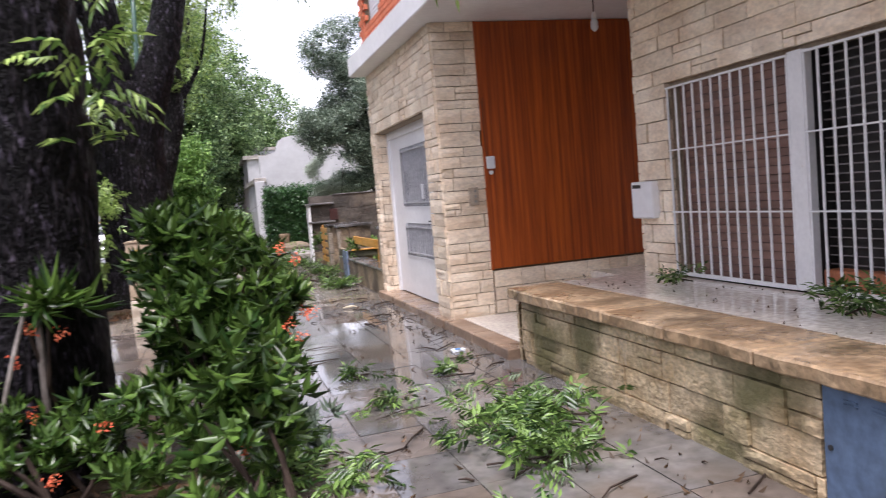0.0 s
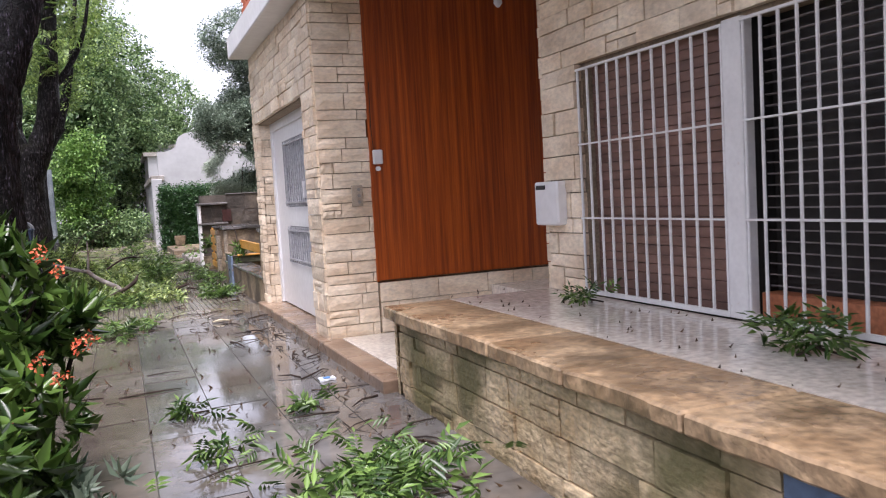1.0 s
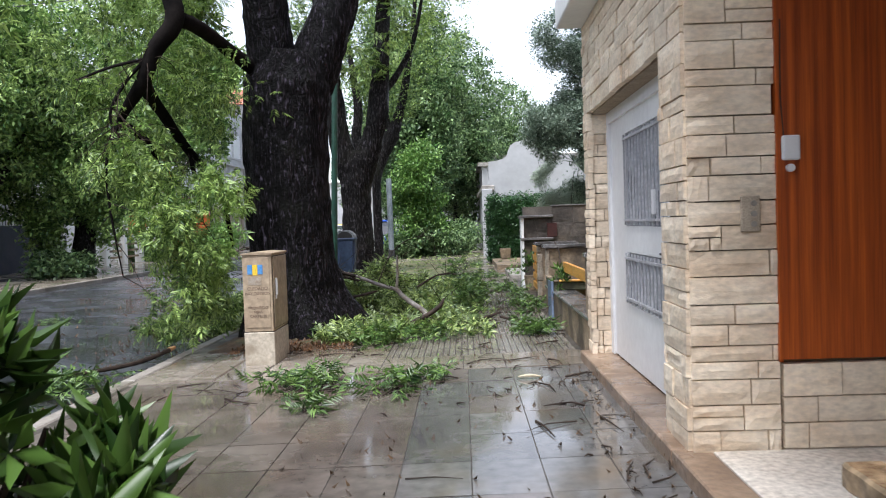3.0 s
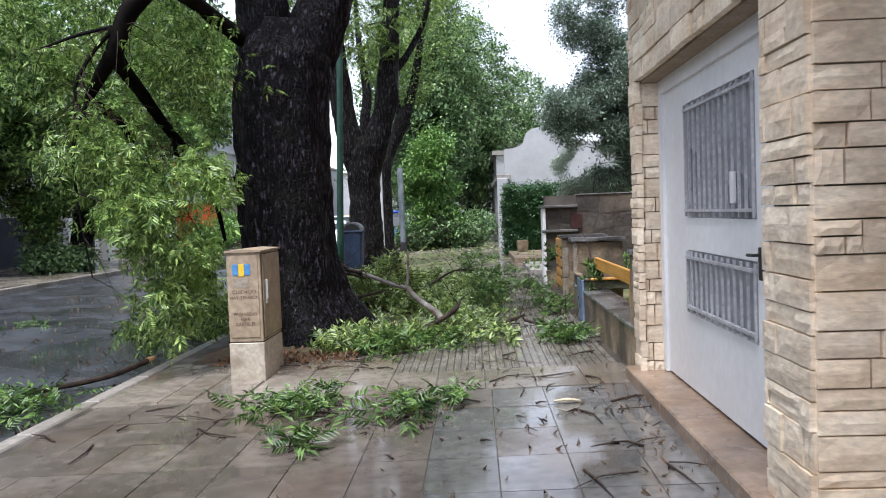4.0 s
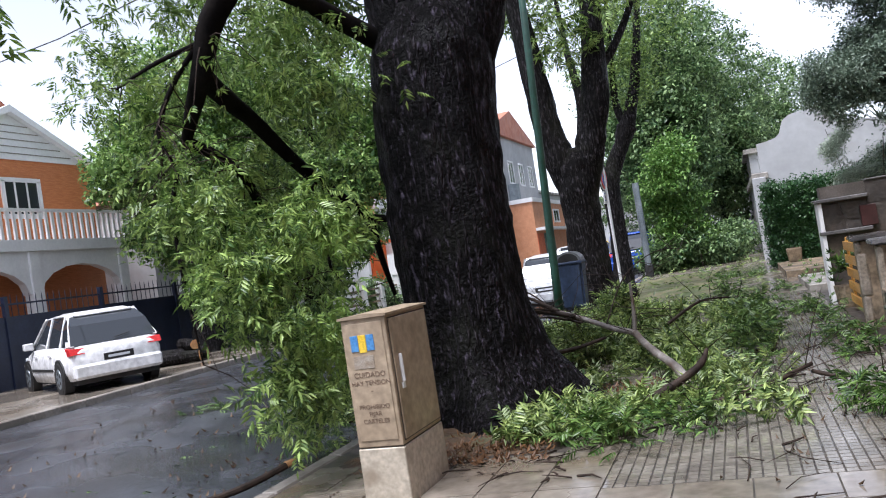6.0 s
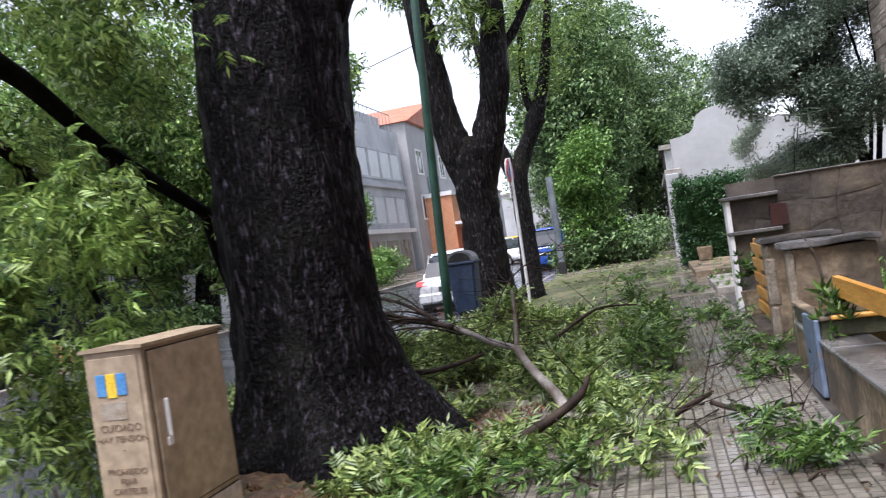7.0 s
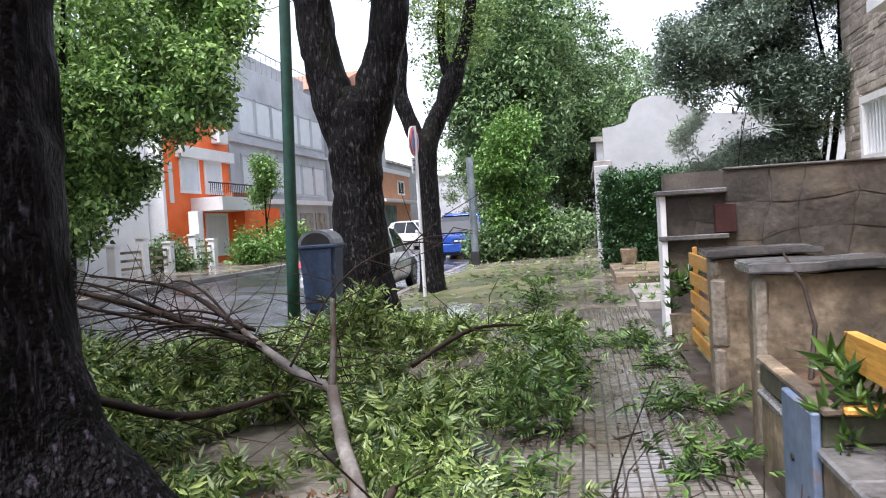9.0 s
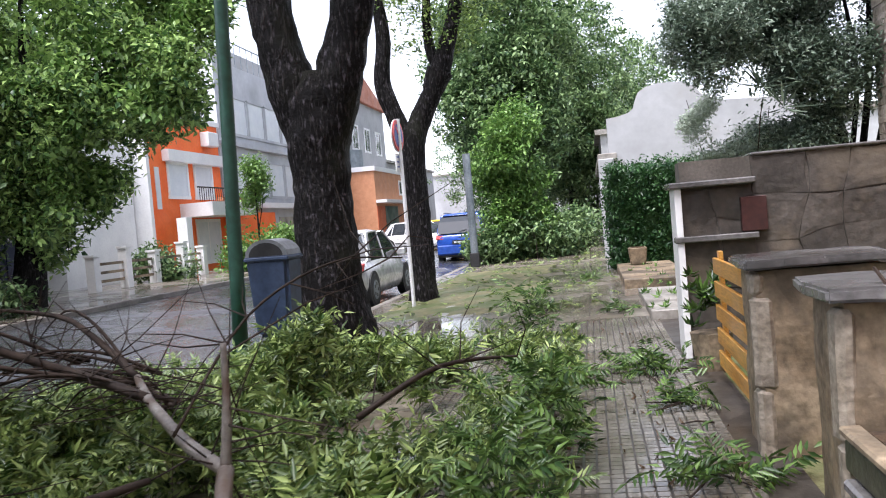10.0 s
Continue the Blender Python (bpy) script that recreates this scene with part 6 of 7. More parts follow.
for pts_, rad in dark:
    part("bough", limb(pts_, rad, 7, 5, 0.16), TWIG, pile, smooth=True)
allp = [q for pts_, rad in pale[1:] + dark for q in smooth_path(pts_, rad, 4)[0]]
twigs(allp, 15, 220, 0.6, 0.005, pile, droop=-0.1)

SPRIG = 0


def sprig(x, y, z, r, n, material=LEAF_SPRIG, size=(0.6, 0.95), label="fallen green sprig on the wet pavement", h=0.10, templates=None, stems=True):
    global SPRIG
    SPRIG += 1
    s = thing("fallen_sprig", label, "branch", (x, y, z), "fallen sprigs")
    q = np.random.RandomState(900 + SPRIG)
    pts = [(x + r * q.normal() * 0.5, y + r * q.normal() * 0.5, z + 0.015 + h * q.rand()) for _ in range(round(n * 1.7))]
    leaves("foliage", s, templates or PINNATE, pts, material, 950 + SPRIG, size, (-15, 60), 70)
    if stems:
        g = random.Random(SPRIG)
        for _ in range(3):
            a, ln = g.uniform(0, 6.28), r * g.uniform(0.6, 1.1)
            part("twig", tube([(x - math.cos(a) * ln, y - math.sin(a) * ln, z + 0.012), (x + g.uniform(-0.03, 0.03), y, z + 0.03), (x + math.cos(a) * ln * 0.8, y + math.sin(a) * ln * 0.8, z + 0.015)], [0.006, 0.005, 0.002], 5), TWIG, s)


for x, y, r, n, h in ((1.96, 5.95, 0.46, 85, 0.16), (1.85, 5.38, 0.30, 34, 0.10), (1.31, 7.98, 0.15, 8, 0.06), (1.42, 7.04, 0.17, 9, 0.08), (1.99, 7.66, 0.15, 8, 0.05), (0.72, 5.7, 0.30, 26, 0.08), (0.42, 5.95, 0.36, 34, 0.10), (1.5, 4.6, 0.2, 9, 0.06),
                     (-0.05, 12.27, 0.48, 52, 0.12), (0.81, 11.96, 0.27, 26, 0.10), (1.18, 12.37, 0.20, 14, 0.10), (0.24, 11.33, 0.18, 14, 0.09), (2.3, 14.8, 0.28, 34, 0.12), (2.2, 15.4, 0.25, 16, 0.08), (2.4, 18.2, 0.28, 26, 0.10), (2.34, 16.95, 0.22, 20, 0.10),
                     (2.2, 20.7, 0.42, 34, 0.14), (1.5, 17.75, 0.20, 44, 0.42), (1.55, 19.7, 0.30, 46, 0.35), (1.22, 22.6, 0.24, 46, 0.6), (1.58, 18.5, 0.26, 56, 0.5), (1.17, 25.1, 0.3, 20, 0.12), (2.4, 19.6, 0.24, 16, 0.08), (1.5, 16.9, 0.22, 18, 0.1), (1.0, 14.9, 0.3, 26, 0.1), (0.45, 14.6, 0.4, 44, 0.16), (2.2, 24.5, 0.25, 12, 0.06), (1.75, 29.5, 0.4, 20, 0.08)):
    sprig(x, y, gz(x), r, n, h=h)
sprig(0.58, 6.35, gz(0.6), 0.34, 34, LEAF_DARK, (0.8, 1.1), "fallen dark green shrub cutting on the pavement", 0.22, WHORL)
sprig(3.6, 6.84, 0.622, 0.13, 10, size=(0.5, 0.7), label="fallen green sprig on the porch floor", h=0.06)
sprig(3.55, 5.0, 0.622, 0.20, 22, size=(0.6, 0.8), label="fallen green sprig on the porch floor", h=0.10)
sprig(-2.3, 11.0, -0.17, 0.45, 60, label="leafy twigs fallen in the gutter", h=0.16)
sprig(-2.7, 12.9, -0.17, 0.6, 100, label="leafy twigs fallen in the gutter", h=0.16)
sprig(-2.6, 11.6, -0.17, 0.45, 40, label="leafy twigs fallen in the gutter", h=0.12)
sprig(-5.0, 17.5, -0.06, 0.3, 14, label="leafy twigs fallen on the road", h=0.08)

LITTER_R = foliage("rust_brown_leaves", (0.07, 0.035, 0.015), (0.21, 0.105, 0.045), (0.13, 0.065, 0.03), 0.5)
# scattered twigs and small leaves
rng = random.Random(61)
bm = bmesh.new()
spots = [(rng.uniform(0.4, 2.5), rng.uniform(2.8, 12.6)) for _ in range(45)] + [(rng.uniform(2.1, 2.52), rng.uniform(4.5, 12.5)) for _ in range(55)] + [(rng.uniform(-1.6, 2.4), rng.uniform(11.6, 13.2)) for _ in range(60)] + [(rng.uniform(1.3, 2.6), rng.uniform(13, 21)) for _ in range(60)] + [(rng.uniform(-0.6, 0.4), rng.uniform(13.8, 14.8)) for _ in range(25)] + [(rng.uniform(-0.3, 1.0), rng.uniform(4.8, 6.2)) for _ in range(40)]
for x, y in spots:
    a, ln = rng.uniform(0, 6.28), rng.choice((0.05, 0.08, 0.12, 0.2, 0.32, 0.45))
    z = gz(x) + 0.006
    b = rng.uniform(-0.6, 0.6)
    p0, p1 = Vector((x, y, z)), Vector((x + math.cos(a) * ln * 0.5, y + math.sin(a) * ln * 0.5, z + 0.012))
    p2 = p1 + Vector((math.cos(a + b), math.sin(a + b), -0.02)) * ln * 0.5
    r = rng.uniform(0.003, 0.009)
    tube([p0, p1, p2], [r, r * 0.9, r * 0.4], 5, bm)
solo("twig_litter", bm, TWIG, "broken dark twigs scattered over the wet paving", "twigs", kind="stuff")
q = np.random.RandomState(62)
pts = [(x, y, gz(x) + 0.004) for x, y in zip(q.uniform(0.3, 2.55, 240), q.uniform(2.8, 13, 240))] + [(x, y, gz(x) + 0.004) for x, y in zip(q.uniform(2.15, 2.53, 110), q.uniform(4.5, 12.6, 110))] + [(x, y, gz(x) + 0.006) for x, y in zip(q.uniform(1.2, 2.6, 200), q.uniform(13, 24, 200))]
o = leaves("leaf_litter", None, FLAT, pts, LITTER, 63, (0.4, 1.1), (-3, 3), 4)
tagged(o, "small brown leaves stuck to the wet paving", "leaves", kind="stuff")
pts = [(x, y, 0.03 + gz(x)) for x, y in zip(q.uniform(-1.3, 0.1, 900), q.uniform(14.2, 15.2, 900))] + [(x, y, 0.03 + gz(x)) for x, y in zip(q.uniform(-0.1, 0.7, 260), q.uniform(15.9, 16.8, 260))] + [(x, y, 0.06 + gz(x)) for x, y in zip(q.uniform(-1.7, 0.2, 500), q.uniform(4.6, 8.0, 500))]
o = leaves("leaf_litter", None, FLAT, pts, LITTER_R, 64, (0.6, 1.2), (-25, 30), 25)
tagged(o, "rust-brown dead leaves heaped on the soil", "leaves", kind="stuff")
pts = [(x, y, 0.625) for x, y in zip(q.uniform(3.05, 3.8, 70), q.uniform(3.8, 7.9, 70))]
o = leaves("leaf_litter", None, FLAT, pts, LITTER, 65, (0.3, 0.7), (-2, 2), 2)
tagged(o, "small dark leaves on the polished porch floor", "leaves", kind="stuff")
pts = [(x, y, road_z(x) + 0.006) for x, y in zip(q.uniform(-6.5, -2.05, 420), q.uniform(7.0, 22.0, 420))] + [(x, y, road_z(x) + 0.008) for x, y in zip(q.uniform(-3.2, -2.02, 420), q.uniform(7.0, 20.0, 420))]
o = leaves("leaf_litter", None, FLAT, pts, LITTER, 66, (0.6, 1.5), (-3, 3), 4)
tagged(o, "small torn leaves washed over the wet asphalt", "leaves", kind="stuff")
pts = [(x, y, road_z(x) + 0.008) for x, y in zip(q.uniform(-4.2, -2.02, 170), q.uniform(8.0, 20.0, 170))]
o = leaves("leaf_litter", None, PINNATE, pts, LEAF_SPRIG, 67, (0.3, 0.6), (-4, 6), 8)
tagged(o, "torn green leaves strewn over the gutter", "leaves", kind="stuff")
CHIPM = surface("pale_bark_scrap", (0.42, 0.36, 0.24), (0.55, 0.48, 0.34), 9.0, (0.5, 0.7), 0.3, 40.0)
chip = thing("bark_chip", "curved pale scrap of bark on the wet tiles", "bark", (1.98, 12.18, 0.01))
part("chip", limb([(1.88, 12.2, 0.02), (1.97, 12.17, 0.035), (2.07, 12.2, 0.02)], [0.008, 0.018, 0.006], 6, 4), CHIPM, chip)
scrap = thing("plastic_scrap", "crumpled white and blue plastic wrapper by the step", "litter", (2.3, 8.4, 0))
bm = box(2.25, 2.37, 8.37, 8.45, 0.014, 0.034, 0.005)
bmesh.ops.subdivide_edges(bm, edges=list(bm.edges), cuts=4, use_grid_fill=True)
part("wrapper", roughen(bm, 0.016, 26), BLINDS, scrap)
part("print", roughen(box(2.28, 2.33, 8.38, 8.42, 0.036, 0.041, 0.001), 0.006, 30), BLUESTICK, scrap)
bran = thing("road_branch", "snapped branch lying along the gutter with a torn orange end", "branch", (-2.3, 14, -0.15))
part("stick", limb([(-3.2, 12.9, -0.12), (-2.7, 13.6, -0.10), (-2.3, 14.1, -0.08), (-2.05, 14.5, 0.0)], [0.015, 0.022, 0.028, 0.03], 8, 5), TWIG, bran)
part("torn_end", limb([(-2.06, 14.48, 0.0), (-2.02, 14.56, 0.02)], [0.034, 0.018], 7, 2), SPLIT, bran, "torn orange wood")

# ---- house behind the garden ----
hb = thing("set_back_house", "set-back house in stone veneer and red brick, window grilles white", "house", (7, 20, 0))
bw2 = part("street_wall", box(6.05, 9.5, 13.0, 24.6, -0.1, 7.0), REDBRICK, hb, "red brick wall")
bm = box(6.0, 9.5, 24.6, 27.3, -0.1, 2.25)
box(6.0, 9.5, 26.5, 27.3, 2.25, 7.0, bm=bm)
box(6.0, 9.5, 24.6, 26.5, 3.1, 7.0, bm=bm)
box(6.3, 9.5, 24.6, 26.5, 2.25, 3.1, bm=bm)
st = part("stone_bay", bm, MORTAR, hb)
GREYST = block_meshes(surface("grey_brown_veneer", (0.30, 0.25, 0.21), (0.48, 0.42, 0.37), 2.0, (0.5, 0.8), 0.6, 20.0, 0.012, rnd=0.25), 4)
lay(st, GREYST, (6.0, 20.6, 1.4), (0, 1, 0), (-1, 0, 0), 6.7, 1.8, 91, [(3.95, 5.95, 0.8, 1.75)], lo=0.09, hi=0.16, llo=0.3, lhi=0.6)
lay(st, GREYST, (6.0, 25.1, 3.2), (0, 1, 0), (-1, 0, 0), 2.2, 2.6, 92, lo=0.09, hi=0.16, llo=0.3, lhi=0.6)
w = part("window", box(6.1, 6.14, 24.6, 26.5, 2.25, 3.1), BLINDS, hb)
for y0, y1, z0, z1 in ((24.55, 26.55, 3.05, 3.15), (24.55, 26.55, 2.2, 2.3), (24.55, 24.66, 2.3, 3.05), (26.44, 26.55, 2.3, 3.05)):
    part("frame", box(5.93, 6.1, y0, y1, z0, z1), WHITE, w)
for k in range(14):
    part("bar", box(5.97, 5.985, 24.7 + 0.13 * k, 24.72 + 0.13 * k, 2.3, 3.05), IRON_W, w)
bal = part("balcony", box(5.5, 6.05, 20.5, 24.8, 4.0, 4.15), WHITE, hb)
for k in range(30):
    part("baluster", box(5.53, 5.545, 20.6 + 0.14 * k, 20.615 + 0.14 * k, 4.15, 5.0), BLACK, bal)
part("handrail", box(5.51, 5.56, 20.5, 24.8, 5.0, 5.04), BLACK, bal)
part("roof", box(5.6, 9.7, 12.8, 27.5, 7.0, 7.25), WHITE, hb)
part("yellow_plate", box(5.9, 5.95, 23.6, 23.75, 2.2, 2.4), YELLOWSTICK, hb, "small yellow plate")
hb.location = (7, 19.2, -0.4)
for k, (x, y, z, r, n, mt) in enumerate(((3.9, 14.5, 0.25, 0.6, 90, LEAF_BUSH), (3.6, 16.0, 0.2, 0.5, 80, LEAF_BRIGHT), (4.4, 18.5, 0.3, 0.8, 120, LEAF_BUSH), (4.2, 20.3, 0.3, 0.7, 110, LEAF_BRIGHT), (5.0, 16.5, 0.4, 0.8, 110, LEAF_BUSH), (3.5, 13.9, 0.22, 0.5, 110, LEAF_SPRIG), (3.4, 15.0, 0.22, 0.45, 100, LEAF_SPRIG), (4.6, 14.9, 0.3, 0.7, 120, LEAF_SPRIG), (3.9, 17.4, 0.16, 0.5, 70, LEAF_SPRIG))):
    g = thing("garden_plant", "leafy low plant in the muddy garden", "plant", (x, y, 0), "garden plants")
    part("stem", tube([(x, y, -0.02), (x, y, z + 0.1)], [0.015, 0.008], 6), TWIG, g)
    leaves("foliage", g, WHORL, blob(n, (x, y, z), (r, r, z), 600 + k, 0.1, 0.2, 2.5), mt, 620 + k, (0.6, 1.0))
over = thing("garden_tree", "garden tree with broad glossy leaves reaching over the wall", "tree", (4.9, 17.6, 0))
part("trunk", limb([(4.9, 17.6, -0.05), (4.9, 17.6, 1.6), (4.6, 17.3, 2.7)], [0.07, 0.06, 0.04], 9, 5), BARK2, over)
part("limb", limb([(4.6, 17.3, 2.7), (4.1, 16.9, 3.2), (3.7, 16.6, 3.4)], [0.035, 0.025, 0.012], 8, 5), BARK2, over)
leaves("crown", over, WHORL, blob(55, (4.0, 16.9, 3.5), (0.55, 0.5, 0.35), 640, 0.1, 0.2) + blob(80, (4.9, 17.5, 3.9), (0.9, 0.8, 0.5), 641, 0.1), LEAF_BUSH, 642, (0.8, 1.2), (-60, 30))
pplant = thing("trailing_plant", "trailing broad-leaved plant in the wall planter", "plant", (2.8, 16.25, 0.545))
leaves("foliage", pplant, WHORL, blob(16, (2.80, 16.25, 0.62), (0.16, 0.2, 0.12), 650, 0.1) + [(2.66, 16.1, 0.55), (2.72, 16.0, 0.48), (2.80, 15.99, 0.55), (2.70, 16.0, 0.40)], LEAF_BUSH, 651, (0.6, 0.9), (-60, 30))
gplant = thing("trailing_plant", "potted oleander beside the slatted gate", "plant", (2.75, 20.75, 0))
part("pot", tube([(2.75, 20.75, 0), (2.75, 20.75, 0.3)], [0.12, 0.16], 12), CONC_BR, gplant)
leaves("foliage", gplant, WHORL, blob(22, (2.72, 20.7, 0.65), (0.2, 0.25, 0.3), 652, 0.1), LEAF_BUSH, 653, (0.7, 1.0))
ledge = thing("garden_step", "low concrete step and planting ledge before the ivy wall", "step", (3.0, 26, 0))
part("slab", box(2.5, 3.4, 23.6, 26.2, -0.05, 0.12, 0.01), CONC, ledge)
part("slab", box(2.35, 3.4, 27.2, 31.0, -0.05, 0.16, 0.01), CONC_BR, ledge)
pot = thing("clay_pot", "square brown pot on the ledge", "pot", (2.75, 30.4, 0.16))
part("pot", tapered(2.75, 30.4, 0.16, 0.5, 0.28, 0.28, 0.36, 0.36, 0.02), CONC_BR, pot)
part("soil", box(2.62, 2.88, 30.27, 30.53, 0.48, 0.505), SOIL, pot)
pts = [(x, y, 0.15) for x, y in zip(np.random.RandomState(3).uniform(2.5, 3.3, 30), np.random.RandomState(4).uniform(23.7, 30.5, 30))]
o = leaves("ground_plants", None, WHORL, pts, LEAF_BRIGHT, 655, (0.5, 0.9))
tagged(o, "low green weeds along the ledge", "plants", kind="stuff")
pts = [(x, y, gz(x) + 0.05) for x, y in zip(np.random.RandomState(7).uniform(-1.7, 2.2, 380), np.random.RandomState(8).uniform(24.5, 46, 380))]
o = leaves("ground_plants", None, PINNATE, pts, LEAF_FALL, 656, (0.6, 1.1), (-10, 40))
tagged(o, "fallen leaves and weeds along the verge", "leaves", kind="stuff")
low = thing("roadside_bush", "low leafy growth round the young street tree", "bush", (0.2, 39.4, 0))
rng = random.Random(57)
for k in range(9):
    x, y = 0.2 + rng.uniform(-1.0, 1.0), 39.4 + rng.uniform(-1.0, 1.0)
    part("stem", tube([(x, y, -0.05), (x + rng.uniform(-0.2, 0.2), y + rng.uniform(-0.2, 0.2), 0.5), (x + rng.uniform(-0.5, 0.5), y + rng.uniform(-0.5, 0.5), 1.0)], [0.02, 0.015, 0.006], 6), TWIG, low)
leaves("foliage", low, TUFT, blob(420, (0.2, 39.5, 0.6), (1.6, 1.6, 0.7), 660, 0.1, 0.3) + blob(260, (-1.2, 38.4, 0.45), (0.7, 0.7, 0.45), 661, 0.1, 0.3) + blob(320, (1.3, 43, 0.7), (1.3, 2.0, 0.8), 662, 0.1, 0.3), LEAF_FAR, 663, (1.0, 1.5))

# ---- across the street ----
def window(parent, x, y0, y1, z0, z1, bars=0, frame_m=None, pane_m=None):
    """A window in a facade that faces the street at x."""
    w = part("window", box(x - 0.05, x + 0.012, y0, y1, z0, z1), pane_m or WINGLASS, parent)
    f = frame_m or WHITE
    for a, b, c, d in ((y0 - 0.06, y1 + 0.06, z1 - 0.04, z1 + 0.08), (y0 - 0.1, y1 + 0.1, z0 - 0.10, z0 + 0.03), (y0 - 0.06, y0 + 0.05, z0, z1), (y1 - 0.05, y1 + 0.06, z0, z1)):
        part("frame", box(x - 0.03, x + 0.06, a, b, c, d), f, w)
    for k in range(bars):
        yy = y0 + (y1 - y0) * (k + 1) / (bars + 1)
        part("glazing_bar", box(x, x + 0.03, yy - 0.025, yy + 0.025, z0, z1), f, w)
    return w


GB = 0.15
vh = thing("brick_villa", "orange brick villa with a white gable, balcony and arches", "house", (-19, 26, GB))
part("wall", box(-24, -17.0, 18.0, 29.9, GB, 6.3), surface("orange_brick", (0.52, 0.17, 0.06), (0.62, 0.23, 0.09), 4.0, (0.5, 0.7), 0.3, 30.0, 0.006, stretch=(1, 1, 6)), vh)
bm = prism([(18.0, 6.3), (30.3, 6.3), (27.2, 8.6), (21.0, 8.6)], "x", -24, -17.9)
part("roof", bm, ROOFTILE, vh)
part("gable", prism([(24.6, 6.2), (29.4, 6.2), (29.4, 6.35), (27.0, 7.55), (24.6, 6.35)], "x", -17.6, -16.95), WHITE, vh, "white boarded gable")
for k in range(5):
    part("board_line", box(-16.95, -16.93, 24.9 + 0.36 * k, 29.1 - 0.36 * k, 6.36 + 0.2 * k, 6.385 + 0.2 * k), CONC, vh)
for sg in (-1, 1):
    part("verge_board", prism([(27.0, 7.72), (27.0 + sg * 2.7, 6.36), (27.0 + sg * 2.7, 6.20), (27.0, 7.52)], "x", -17.0, -16.75), WHITE, vh)
window(vh, -17.0, 26.6, 27.8, 4.62, 5.6, 2)
window(vh, -17.0, 23.0, 24.4, 4.4, 5.6, 2)
bc = part("balcony", box(-17.0, -15.7, 19.0, 29.7, 3.45, 3.75), WHITE, vh)
part("handrail", box(-15.8, -15.68, 19.0, 29.7, 4.5, 4.58), WHITE, bc)
for k in range(52):
    part("baluster", box(-15.77, -15.71, 19.1 + 0.205 * k, 19.18 + 0.205 * k, 3.75, 4.5), WHITE, bc)
for y in (19.3, 22.8, 26.2, 29.4):
    part("column", box(-16.1, -15.75, y - 0.18, y + 0.18, GB, 3.45, 0.02), WHITE, vh)
for y in (21.05, 24.5, 27.8):
    arch = [(y - 1.57, 3.45), (y + 1.57, 3.45), (y + 1.57, 2.3)] + [(y + 1.45 * math.cos(a), 2.3 + 0.75 * math.sin(a)) for a in (math.pi * k / 8 for k in range(9))] + [(y - 1.57, 2.3)]
    part("arch", prism(arch, "x", -16.05, -15.8), WHITE, vh)
vh.location.y -= 1.2
fence = thing("sheet_fence", "navy steel sheet fence with a spear-topped rail", "fence", (-13.6, 24, GB))
part("sheet", box(-13.64, -13.6, 8.0, 33.6, GB, 1.75), NAVY, fence)
for k in range(10):
    part("fence_post", box(-13.66, -13.56, 8.0 + 2.8 * k, 8.1 + 2.8 * k, GB, 2.2), NAVY, fence)
part("top_rail", box(-13.63, -13.6, 8.0, 33.6, 2.0, 2.04), NAVY, fence)
spear = mesh_of("spear", tube([(0, 0, 1.75), (0, 0, 2.15), (0, 0, 2.25)], [0.012, 0.012, 0.001], 5), NAVY)
for k in range(150):
    piece("spear", spear, fence, Matrix.Translation((-13.61, 8.1 + 0.17 * k, 0)))
side = thing("neighbour_house", "pale rendered house beyond the fence", "house", (-18, 33, GB))
part("wall", box(-24, -16.5, 30.4, 36, GB, 5.2), PLASTER, side)
part("roof", prism([(30.2, 5.2), (36.2, 5.2), (33.2, 6.3)], "x", -24, -16.3), ROOFTILE, side)
window(side, -16.5, 31.5, 33.0, 2.0, 3.4, 1)

oh = thing("orange_house", "bright orange modern house with a white balcony", "house", (-16, 44, GB))
part("wall", box(-24, -14.0, 41.4, 47.2, GB, 6.3), ORANGE, oh)
part("side_wall", box(-24, -13.96, 41.2, 41.4, GB, 6.3), WHITE, oh, "white side wall")
part("band", box(-14.0, -13.7, 42.4, 47.2, 4.55, 5.0), WHITE, oh)
part("parapet", box(-24, -13.9, 41.2, 47.3, 6.3, 6.5), WHITE, oh)
window(oh, -14.0, 42.7, 44.2, 3.2, 4.5, 0, WHITE, BLINDS)
window(oh, -14.0, 44.8, 46.3, 3.2, 4.5, 0, WHITE, BLINDS)
part("slot_window", box(-14.0, -13.97, 41.75, 42.05, 2.7, 4.3), BLINDS, oh)
b2 = part("balcony", box(-14.0, -12.6, 43.4, 47.6, 2.35, 2.9), WHITE, oh)
for k in range(28):
    part("baluster", box(-12.7, -12.68, 42.6 + 0.18 * k, 42.62 + 0.18 * k, 2.9, 3.45), BLACK, b2)
part("handrail", box(-12.72, -12.66, 42.5, 47.6, 3.42, 3.47), BLACK, b2)
window(oh, -14.0, 44.6, 46.6, 0.5, 2.2, 1, WHITE, BLINDS)
part("flower_box", box(-13.0, -12.72, 44.6, 46.4, 2.9, 3.1), CLAY, b2)
part("air_conditioner", box(-14.0, -13.6, 45.6, 46.5, 5.35, 5.95, 0.02), WHITE, oh)
part("entrance_pier", box(-13.2, -12.8, 41.6, 42.0, GB, 2.3), WHITE, oh)
part("side_wing", box(-14.4, -13.4, 47.25, 51.5, GB, 2.5), ORANGE, oh)
white = thing("white_block_house", "white rendered block beside the orange house", "house", (-16, 39, GB))
part("wall", box(-24, -14.6, 37.0, 41.15, GB, 5.6), WHITE, white)
window(white, -14.6, 38.2, 39.8, 3.0, 4.4, 1)

